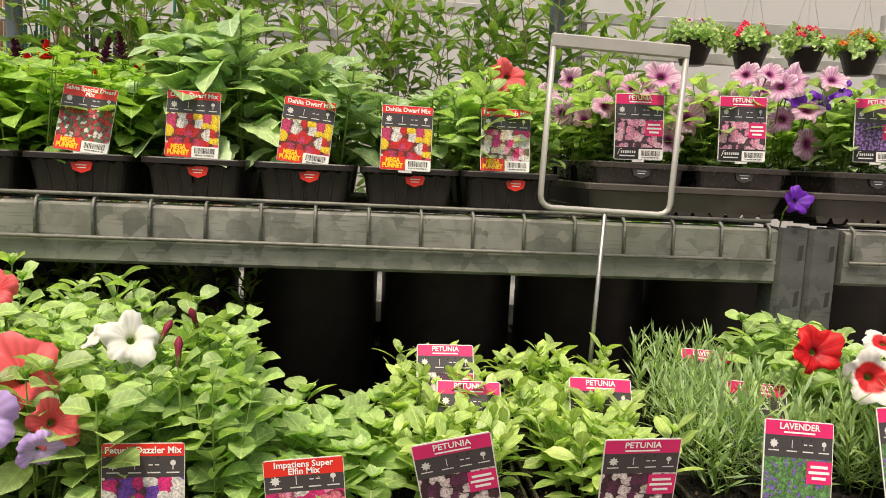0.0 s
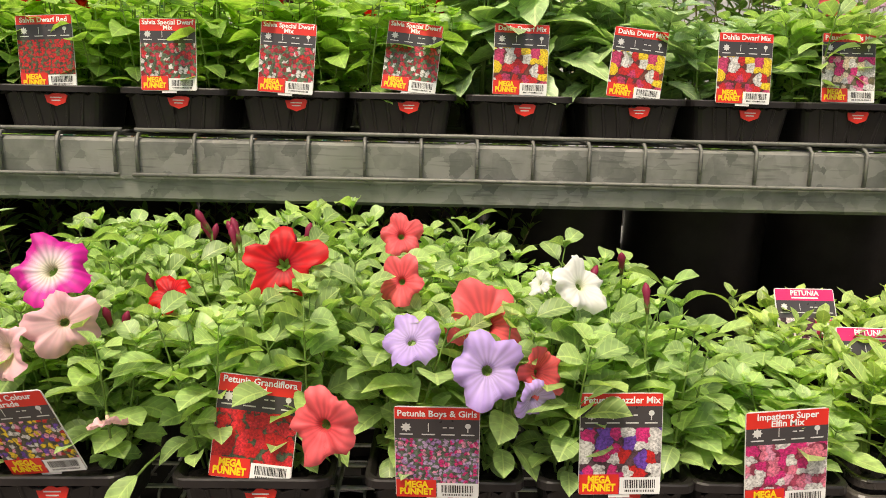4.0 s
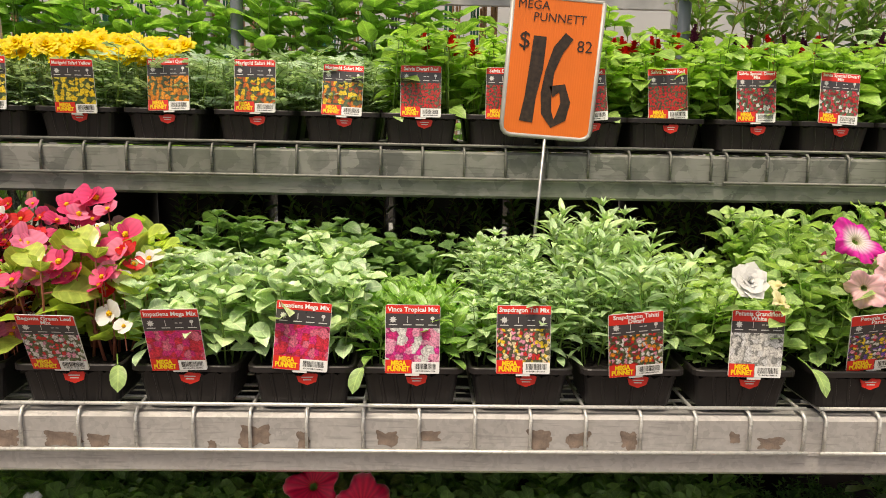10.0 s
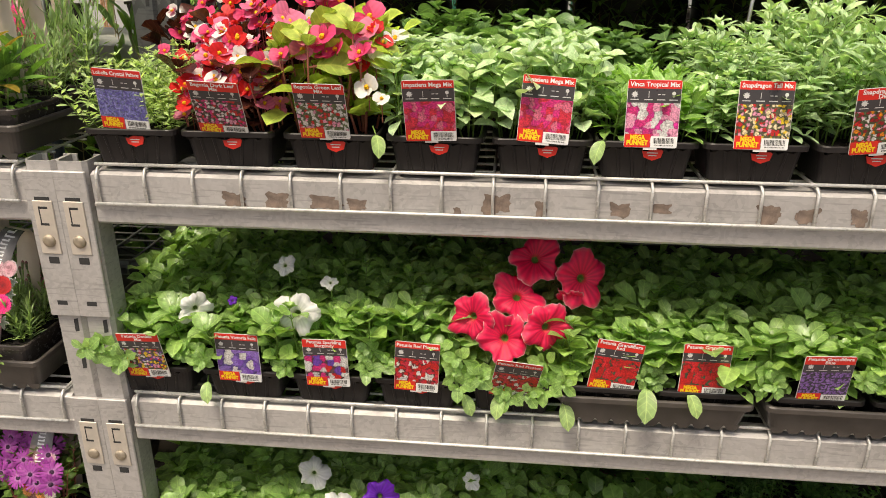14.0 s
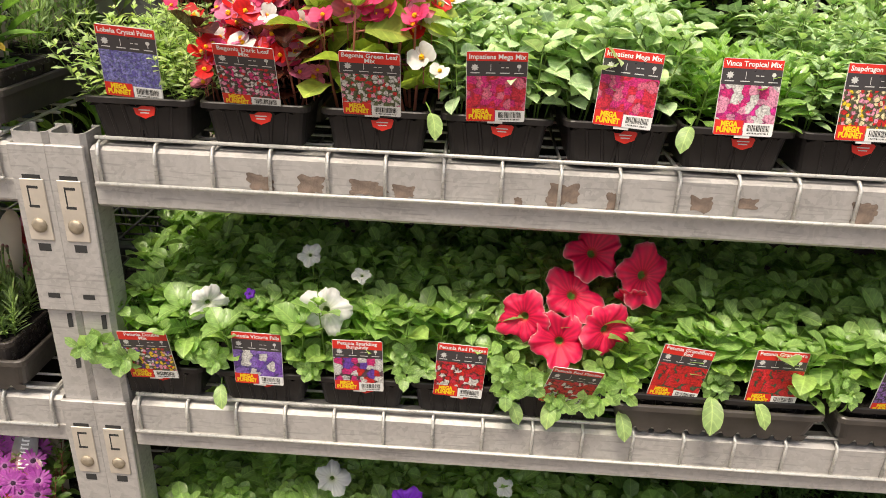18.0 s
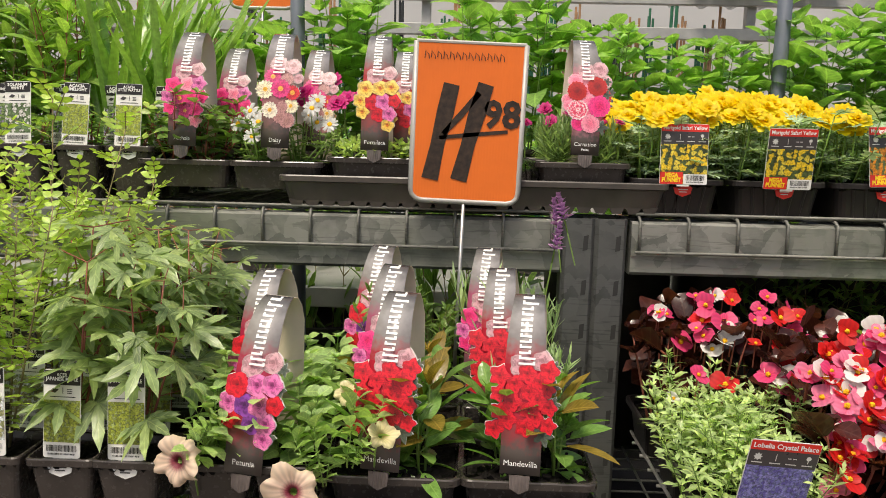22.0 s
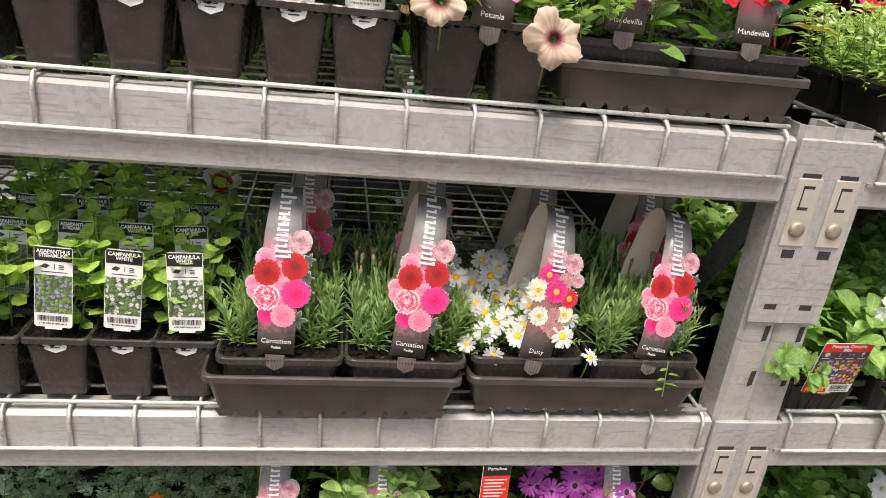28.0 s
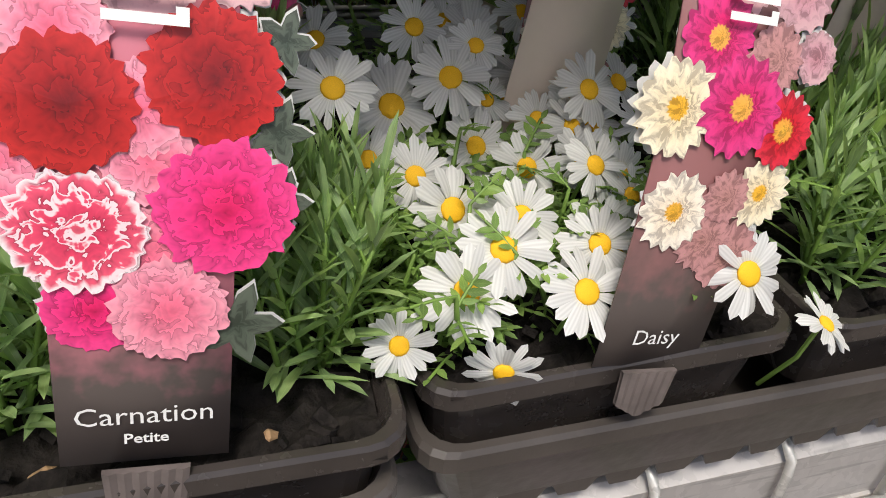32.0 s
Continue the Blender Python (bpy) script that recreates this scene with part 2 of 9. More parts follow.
def printed(name, cells, ground, size=1.0, fill=0.42):
    """A printed photograph of blossoms: rounded blots of a few inks on a leafy ground, on coated card."""
    m, nt, n, l, b = nodes_of(name)
    co = n.new("ShaderNodeTexCoord")
    ns = n.new("ShaderNodeTexNoise")
    ns.inputs["Scale"].default_value = 130 / size
    ns.inputs["Detail"].default_value = 3
    l.new(co.outputs["Object"], ns.inputs["Vector"])
    wp = n.new("ShaderNodeMixRGB")
    wp.inputs[0].default_value = 0.013 * size
    l.new(co.outputs["Object"], wp.inputs[1])
    l.new(ns.outputs[1], wp.inputs[2])
    vo = n.new("ShaderNodeTexVoronoi")
    vo.voronoi_dimensions = '2D'
    vo.inputs["Scale"].default_value = 135 / size
    vo.inputs["Randomness"].default_value = 0.85
    rot = n.new("ShaderNodeMapping")
    rot.inputs["Rotation"].default_value = (radians(90), 0, 0)
    l.new(wp.outputs[0], rot.inputs[0])
    l.new(rot.outputs[0], vo.inputs["Vector"])
    sep = n.new("ShaderNodeSeparateColor")
    l.new(vo.outputs["Color"], sep.inputs[0])
    r = ramp(nt, [(i / len(cells), c) for i, c in enumerate(cells)], True)
    l.new(sep.outputs[0], r.inputs[0])
    gr = ramp(nt, [(0.35, scaled(ground, 0.45)), (0.65, scaled(ground, 1.4))])
    l.new(ns.outputs[0], gr.inputs[0])
    d = ramp(nt, [(0.0, (0.55, 0.55, 0.55)), (0.10, (1, 1, 1)), (fill, (0.75, 0.75, 0.75)), (fill + 0.06, (0, 0, 0))])
    l.new(vo.outputs["Distance"], d.inputs[0])
    k = ramp(nt, [(fill, (0, 0, 0)), (fill + 0.08, (1, 1, 1))])
    l.new(vo.outputs["Distance"], k.inputs[0])
    pm = n.new("ShaderNodeMixRGB")
    pm.blend_type = 'MULTIPLY'
    pm.inputs[0].default_value = 1.0
    l.new(r.outputs[0], pm.inputs[1])
    l.new(d.outputs[0], pm.inputs[2])
    mx = n.new("ShaderNodeMixRGB")
    l.new(k.outputs[0], mx.inputs[0])
    l.new(pm.outputs[0], mx.inputs[1])
    l.new(gr.outputs[0], mx.inputs[2])
    fn = n.new("ShaderNodeTexNoise")
    fn.inputs["Scale"].default_value = 520
    fn.inputs["Detail"].default_value = 2
    l.new(co.outputs["Object"], fn.inputs["Vector"])
    fr = ramp(nt, [(0.36, (0.42, 0.42, 0.42)), (0.60, (1.15, 1.15, 1.15))])
    l.new(fn.outputs[0], fr.inputs[0])
    fm = n.new("ShaderNodeMixRGB")
    fm.blend_type = 'MULTIPLY'
    fm.inputs[0].default_value = 0.8
    l.new(mx.outputs[0], fm.inputs[1])
    l.new(fr.outputs[0], fm.inputs[2])
    l.new(fm.outputs[0], b.inputs["Base Color"])
    b.inputs["Roughness"].default_value = 0.38
    MATS[name] = m
    return m


galvanised("zinc_front", (0.480, 0.460, 0.448), (0.400, 0.384, 0.375), 160, 11)
# rear steel: weathered green-grey mottle, plus shade behind the punnets put into the colour
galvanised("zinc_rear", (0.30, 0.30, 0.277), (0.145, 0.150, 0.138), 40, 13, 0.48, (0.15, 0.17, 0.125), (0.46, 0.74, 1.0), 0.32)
# much darker zinc, no green film, for rear uprights, braces and lower beams
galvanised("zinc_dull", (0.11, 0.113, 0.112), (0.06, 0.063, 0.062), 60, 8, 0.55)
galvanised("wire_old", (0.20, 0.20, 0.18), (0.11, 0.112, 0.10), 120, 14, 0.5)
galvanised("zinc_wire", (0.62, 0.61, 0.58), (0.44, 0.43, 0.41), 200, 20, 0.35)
plain("zinc_plate", (0.60, 0.54, 0.47), 0.45, 0.4, 0.12, 40, 0.1, 300, (0.32, 0.25, 0.2), 0.66)
plain("brass_bolt", (0.40, 0.34, 0.26), 0.5, 0.6, 0.2, 120, 0.3, 500)
plain("slot_dark", (0.03, 0.03, 0.03), 0.8)
plain("black_plastic", (0.019, 0.016, 0.016), 0.40, 0, 0.3, 25, 0.12, 220, (0.045, 0.04, 0.036), 0.66, 0.35)
plain("black_gloss", (0.044, 0.037, 0.034), 0.25, 0, 0.25, 30, 0.06, 150, (0.05, 0.045, 0.04), 0.7)
plain("tray_plastic", (0.066, 0.057, 0.051), 0.36, 0, 0.25, 22, 0.10, 150, (0.095, 0.083, 0.072), 0.66)
plain("potting_mix", (0.012, 0.010, 0.009), 0.90, 0, 0.7, 150, 1.0, 300, (0.05, 0.036, 0.028), 0.70, 0.15)
plain("concrete", (0.15, 0.125, 0.10), 0.75, 0, 0.3, 5, 0.4, 120, (0.06, 0.05, 0.04), 0.58)
plain("white_card", (0.78, 0.77, 0.74), 0.4, 0, 0.03, 30, 0.03)
plain("strap_back", (0.70, 0.585, 0.49), 0.45, 0, 0.06, 30, 0.04)
plain("ink_black", (0.015, 0.013, 0.013), 0.45, 0, 0.1)
plain("marker_ink", (0.030, 0.017, 0.011), 0.6, 0, 0.75, 110, 0.1, 400)
plain("ink_grey", (0.05, 0.045, 0.048), 0.32, 0, 0.15)
plain("ink_red", (0.70, 0.028, 0.018), 0.38, 0, 0.08)
plain("ink_pink", (0.66, 0.02, 0.14), 0.38, 0, 0.08)
plain("ink_yellow", (0.90, 0.62, 0.02), 0.4, 0, 0.05)
plain("ink_white", (0.82, 0.82, 0.80), 0.4, 0, 0.03)
plain("ink_pale", (0.62, 0.62, 0.60), 0.4, 0, 0.05)
plain("clasp", (0.12, 0.10, 0.095), 0.15, 0, 0.3, 60)
plain("orange_board", (0.80, 0.165, 0.018), 0.5, 0, 0.06, 12, 0.1, 60, (0.62, 0.13, 0.02), 0.7)
plain("frame_grey", (0.40, 0.39, 0.37), 0.45, 0.2, 0.1, 20, 0.1, 200)
plain("rod_steel", (0.45, 0.44, 0.42), 0.35, 0.8, 0.15, 40)
plain("post_blue", (0.13, 0.15, 0.19), 0.5, 0.1, 0.15, 12)
plain("wall_white", (0.52, 0.52, 0.52), 0.8, 0, 0.05, 2, 0.1, 60)
plain("rack_steel", (0.42, 0.42, 0.41), 0.5, 0.3, 0.2, 8)
plain("stake_green", (0.03, 0.16, 0.09), 0.5, 0, 0.3, 20)
plain("stake_wood", (0.42, 0.24, 0.13), 0.7, 0, 0.3, 20)
plain("stake_dark", (0.04, 0.045, 0.05), 0.5, 0, 0.3, 20)
plain("wrap_clear", (0.62, 0.64, 0.64), 0.2, 0, 0.2, 20)
plain("residue", (0.20, 0.15, 0.12), 0.85, 0, 0.5, 60, 0.5, 300)
plain("bark_dark", (0.10, 0.065, 0.04), 0.85, 0, 0.4, 90, 0.5, 300)
plain("bark_chip", (0.30, 0.185, 0.095), 0.8, 0, 0.35, 80, 0.5, 300)
plain("stem_green", (0.16, 0.27, 0.05), 0.5, 0, 0.25, 30)
plain("stem_red", (0.30, 0.09, 0.06), 0.5, 0, 0.25, 30)
plain("stem_brown", (0.26, 0.21, 0.10), 0.7, 0, 0.3, 40, 0.4)
plain("dry_leaf", (0.28, 0.20, 0.12), 0.8, 0, 0.4, 40, 0.4)

leafy("leaf_impatiens", (0.530, 0.725, 0.410), var=0.25, rough=0.32, veins=6, thin=0.26)
leafy("leaf_balsam", (0.165, 0.310, 0.105), var=0.3, rough=0.40, veins=6)
leafy("leaf_lime", (0.450, 0.630, 0.205), var=0.3, rough=0.45, veins=6)
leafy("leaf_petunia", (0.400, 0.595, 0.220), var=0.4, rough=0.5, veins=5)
# petunia leaf again, darker: the lower shelves' shade is put into its colour
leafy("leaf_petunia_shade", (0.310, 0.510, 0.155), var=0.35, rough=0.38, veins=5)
leafy("leaf_snap", (0.475, 0.680, 0.360), var=0.3, rough=0.36, veins=5, vein=0.3, thin=0.28)
leafy("leaf_vinca", (0.320, 0.557, 0.152), var=0.25, rough=0.28, veins=7, vein=0.45)
leafy("leaf_lobelia", (0.544, 0.718, 0.311), var=0.4, rough=0.5, vein=0.2)
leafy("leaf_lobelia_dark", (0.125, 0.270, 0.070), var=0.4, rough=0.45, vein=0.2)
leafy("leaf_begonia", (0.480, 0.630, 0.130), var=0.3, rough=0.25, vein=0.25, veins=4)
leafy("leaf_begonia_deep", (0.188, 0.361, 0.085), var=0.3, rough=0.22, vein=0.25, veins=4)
leafy("leaf_begonia_dark", (0.073, 0.020, 0.017), var=0.4, rough=0.25, vein=0.2, veins=4, hue=0.01)
leafy("leaf_dahlia", (0.420, 0.610, 0.320), var=0.3, rough=0.42, veins=8, vein=0.45, thin=0.3)
leafy("leaf_salvia", (0.350, 0.570, 0.130), var=0.35, rough=0.45, veins=7)
leafy("leaf_marigold", (0.470, 0.640, 0.430), var=0.35, rough=0.5, vein=0.2, thin=0.28)
leafy("leaf_lavender", (0.420, 0.600, 0.300), var=0.3, rough=0.6, vein=0.15)
leafy("leaf_carnation", (0.310, 0.460, 0.200), var=0.35, rough=0.5, vein=0.25, veins=0.5)
leafy("leaf_daisy", (0.221, 0.361, 0.097), var=0.3, rough=0.5, vein=0.2)
leafy("leaf_ash", (0.480, 0.688, 0.127), var=0.35, rough=0.4, vein=0.25)
leafy("leaf_maple", (0.350, 0.480, 0.210), var=0.45, rough=0.42, veins=3, hue=0.07)
leafy("leaf_diosma", (0.482, 0.666, 0.087), var=0.35, rough=0.5, vein=0.1)
leafy("leaf_mandevilla", (0.189, 0.376, 0.086), var=0.35, rough=0.2, veins=8, vein=0.3)
leafy("leaf_bronze", (0.353, 0.256, 0.046), var=0.35, rough=0.25, veins=8, vein=0.3)
leafy("leaf_strap", (0.250, 0.450, 0.095), var=0.3, rough=0.35, vein=0.2, veins=0.5)
leafy("leaf_shrub", (0.190, 0.330, 0.085), var=0.4, rough=0.4, veins=5)
leafy("leaf_mint", (0.318, 0.560, 0.137), var=0.3, rough=0.5, veins=7)
leafy("leaf_viburnum", (0.373, 0.689, 0.132), var=0.2, rough=0.35, veins=6, vein=0.4)
leafy("leaf_campanula", (0.400, 0.600, 0.130), var=0.3, rough=0.45, veins=5)

petal("pet_red", [(0.0, (0.05, 0.002, 0.008)), (0.22, (0.45, 0.002, 0.012)), (0.5, (0.74, 0.006, 0.012)), (1.0, (0.76, 0.008, 0.012))])
petal("pet_coral", [(0.0, (0.45, 0.04, 0.05)), (0.25, (0.90, 0.09, 0.11)), (1.0, (0.94, 0.15, 0.17))], 0.18)
petal("pet_crimson", [(0.0, (0.5, 0.30, 0.1)), (0.2, (0.82, 0.008, 0.07)), (0.85, (0.92, 0.012, 0.10)), (0.97, (0.80, 0.10, 0.16)), (1.0, (0.88, 0.6, 0.6))])
petal("pet_white", [(0.0, (0.62, 0.66, 0.25)), (0.2, (0.84, 0.86, 0.74)), (0.45, (0.84, 0.84, 0.82)), (1.0, (0.84, 0.84, 0.82))], 0.10)
petal("pet_magenta_star", [(0.0, (0.55, 0.50, 0.20)), (0.22, (0.80, 0.74, 0.62)), (0.42, (0.86, 0.62, 0.74)), (0.68, (0.78, 0.02, 0.40)), (1.0, (0.76, 0.012, 0.36))], 0.3)
petal("pet_pink", [(0.0, (0.75, 0.62, 0.36)), (0.25, (0.92, 0.58, 0.60)), (1.0, (0.94, 0.53, 0.59))], 0.12)
petal("pet_lilac", [(0.0, (0.75, 0.66, 0.25)), (0.15, (0.58, 0.44, 0.80)), (1.0, (0.60, 0.42, 0.92))], 0.18)
petal("pet_violet", [(0.0, (0.04, 0.004, 0.10)), (0.3, (0.16, 0.015, 0.50)), (1.0, (0.20, 0.02, 0.58))])
petal("pet_pinkvein", [(0.0, (0.09, 0.004, 0.05)), (0.22, (0.34, 0.03, 0.22)), (0.42, (0.76, 0.38, 0.60)), (1.0, (0.88, 0.62, 0.77))], 0.32)
petal("pet_cream", [(0.0, (0.07, 0.005, 0.02)), (0.22, (0.30, 0.05, 0.08)), (0.42, (0.80, 0.58, 0.46)), (1.0, (0.84, 0.66, 0.50))], 0.18)
petal("pet_creamyellow", [(0.0, (0.5, 0.4, 0.1)), (0.4, (0.82, 0.72, 0.36)), (1.0, (0.84, 0.76, 0.46))], 0.12)
petal("pet_redwhite", [(0.0, (0.6, 0.03, 0.03)), (0.5, (0.70, 0.01, 0.02)), (0.6, (0.86, 0.84, 0.82)), (1.0, (0.88, 0.86, 0.84))], 0.1)
petal("pet_begonia_pink", [(0.0, (0.82, 0.05, 0.18)), (1.0, (0.86, 0.07, 0.23))], 0.15, 4)
petal("pet_begonia_rose", [(0.0, (0.86, 0.17, 0.32)), (1.0, (0.88, 0.24, 0.40))], 0.15, 4)
petal("pet_begonia_red", [(0.0, (0.70, 0.012, 0.012)), (1.0, (0.74, 0.014, 0.016))], 0.15, 4)
petal("pet_begonia_white", [(0.0, (0.85, 0.80, 0.74)), (1.0, (0.88, 0.87, 0.84))], 0.06, 4)
petal("pet_marigold", [(0.0, (0.95, 0.50, 0.0)), (0.3, (0.97, 0.70, 0.006)), (1.0, (0.98, 0.80, 0.015))], 0.08, 5, 0.45)
petal("pet_orange", [(0.0, (0.65, 0.12, 0.0)), (1.0, (0.88, 0.22, 0.004))], 0.15, 5)
petal("pet_daisy", [(0.0, (0.80, 0.78, 0.62)), (0.25, (0.77, 0.77, 0.75)), (1.0, (0.79, 0.79, 0.77))], 0.14, 3)
petal("pet_purple_daisy", [(0.0, (0.62, 0.30, 0.60)), (0.3, (0.50, 0.10, 0.46)), (1.0, (0.44, 0.06, 0.42))], 0.3, 3)
petal("pet_salvia", [(0.0, (0.60, 0.006, 0.008)), (1.0, (0.72, 0.012, 0.012))], 0.1, 3)
petal("pet_salvia_dark", [(0.0, (0.06, 0.006, 0.03)), (1.0, (0.10, 0.01, 0.05))], 0.1, 3)
petal("pet_lavender", [(0.0, (0.34, 0.12, 0.38)), (1.0, (0.74, 0.44, 0.74))], 0.2, 3)
petal("pet_hotpink", [(0.0, (0.5, 0.01, 0.16)), (1.0, (0.72, 0.02, 0.25))], 0.2, 5)
petal("pet_green_bud", [(0.0, (0.25, 0.33, 0.15)), (0.7, (0.34, 0.38, 0.20)), (1.0, (0.55, 0.20, 0.24))], 0.2, 5)
petal("pet_bud", [(0.0, (0.20, 0.22, 0.06)), (0.5, (0.30, 0.02, 0.06)), (1.0, (0.36, 0.02, 0.08))], 0.2, 5)
plain("disc_yellow", (0.86, 0.47, 0.006), 0.7, 0, 0.15, 300, 0.25, 900)
plain("disc_dark", (0.05, 0.015, 0.05), 0.7, 0, 0.4, 300, 0.8, 900)

WHITE, RED, DKRED = (0.70, 0.68, 0.65), (0.62, 0.02, 0.02), (0.30, 0.01, 0.015)
PINK, HOT, VIO, YEL, ORA, GRN = (0.80, 0.32, 0.46), (0.70, 0.03, 0.20), (0.16, 0.06, 0.42), (0.86, 0.60, 0.03), (0.82, 0.26, 0.01), (0.07, 0.15, 0.04)
printed("photo_lobelia", [(0.20, 0.20, 0.52), (0.28, 0.27, 0.62), (0.13, 0.11, 0.40)], (0.16, 0.18, 0.34), 0.55, 0.5)
printed("photo_begonia_dark", [RED, PINK, WHITE, HOT], (0.08, 0.05, 0.04), 0.8)
printed("photo_begonia_green", [WHITE, PINK, RED, WHITE], (0.10, 0.12, 0.05), 0.9)
printed("photo_impatiens", [HOT, (0.68, 0.03, 0.06), HOT, (0.75, 0.16, 0.25)], (0.5, 0.02, 0.06), 1.3, 0.62)
printed("photo_vinca", [WHITE, PINK, HOT, WHITE], (0.5, 0.02, 0.2), 1.6, 0.6)
printed("photo_snap", [YEL, RED, PINK, (0.85, 0.72, 0.45)], (0.10, 0.10, 0.05), 0.8)
printed("photo_tahiti", [RED, ORA, PINK, DKRED, WHITE], (0.08, 0.10, 0.04), 0.8)
printed("photo_white", [WHITE, WHITE, (0.7, 0.7, 0.7)], (0.25, 0.25, 0.24), 1.2, 0.55)
printed("photo_mixed", [RED, PINK, VIO, WHITE, YEL], (0.08, 0.08, 0.05), 0.8)
printed("photo_red", [RED, RED, (0.70, 0.03, 0.04)], (0.06, 0.09, 0.05), 1.2, 0.58)
printed("photo_picotee", [RED, WHITE, RED, (0.62, 0.03, 0.06)], (0.16, 0.03, 0.03), 1.0, 0.55)
printed("photo_boys", [(0.40, 0.22, 0.50), PINK, (0.55, 0.40, 0.62), HOT], (0.10, 0.14, 0.10), 0.6)
printed("photo_dazzler", [RED, WHITE, HOT, VIO], (0.08, 0.04, 0.05), 1.7, 0.6)
printed("photo_elfin", [PINK, WHITE, HOT, (0.80, 0.2, 0.3)], (0.3, 0.04, 0.08), 1.3, 0.58)
printed("photo_dahlia", [RED, YEL, (0.6, 0.05, 0.15), RED, WHITE], (0.12, 0.03, 0.02), 1.7, 0.60)
printed("photo_marigold_y", [YEL, YEL, (0.80, 0.66, 0.08)], (0.06, 0.09, 0.03), 1.2)
printed("photo_marigold_o", [ORA, (0.86, 0.35, 0.03)], (0.09, 0.12, 0.04), 1.1)
printed("photo_marigold_m", [ORA, YEL, (0.5, 0.1, 0.02)], (0.07, 0.10, 0.04), 1.2)
printed("photo_salvia", [RED, RED, (0.5, 0.03, 0.03)], (0.10, 0.10, 0.05), 0.7)
printed("photo_salvia_mix", [RED, WHITE, DKRED, (0.6, 0.05, 0.08)], (0.10, 0.15, 0.08), 0.9)
printed("photo_pastel", [PINK, WHITE, (0.85, 0.70, 0.50), HOT], (0.12, 0.10, 0.05), 1.5, 0.58)
printed("photo_purple_dye", [(0.75, 0.68, 0.66), (0.12, 0.03, 0.08), (0.70, 0.60, 0.60)], (0.05, 0.02, 0.03), 1.5, 0.5)
printed("photo_pinkvein", [(0.78, 0.45, 0.55), (0.75, 0.30, 0.45)], (0.06, 0.03, 0.04), 1.6, 0.5)
printed("photo_purple", [(0.25, 0.12, 0.42), (0.32, 0.18, 0.50)], (0.05, 0.04, 0.06), 0.7)
printed("photo_lavender", [(0.20, 0.12, 0.42), (0.10, 0.20, 0.08)], (0.10, 0.26, 0.08), 0.7, 0.38)
printed("photo_violet", [(0.20, 0.08, 0.45), (0.28, 0.16, 0.55), WHITE], (0.10, 0.06, 0.25), 1.8, 0.6)
printed("photo_diosma", [(0.52, 0.40, 0.22), (0.66, 0.53, 0.33), (0.40, 0.29, 0.14)], (0.24, 0.17, 0.08), 0.35, 0.5)
printed("photo_ash", [(0.40, 0.40, 0.18), (0.30, 0.32, 0.13)], (0.58, 0.62, 0.62), 0.9, 0.40)
printed("photo_acer", [(0.44, 0.50, 0.07), (0.30, 0.36, 0.04)], (0.30, 0.36, 0.14), 0.5, 0.5)
printed("photo_shrub", [(0.16, 0.25, 0.10), (0.25, 0.36, 0.12), (0.36, 0.30, 0.5)], (0.10, 0.16, 0.06), 0.7)
printed("photo_whiteflower", [WHITE, (0.16, 0.25, 0.10), WHITE], (0.10, 0.16, 0.06), 0.8)
printed("photo_plum", [(0.10, 0.05, 0.20), (0.16, 0.10, 0.28)], (0.05, 0.03, 0.08), 0.6, 0.5)

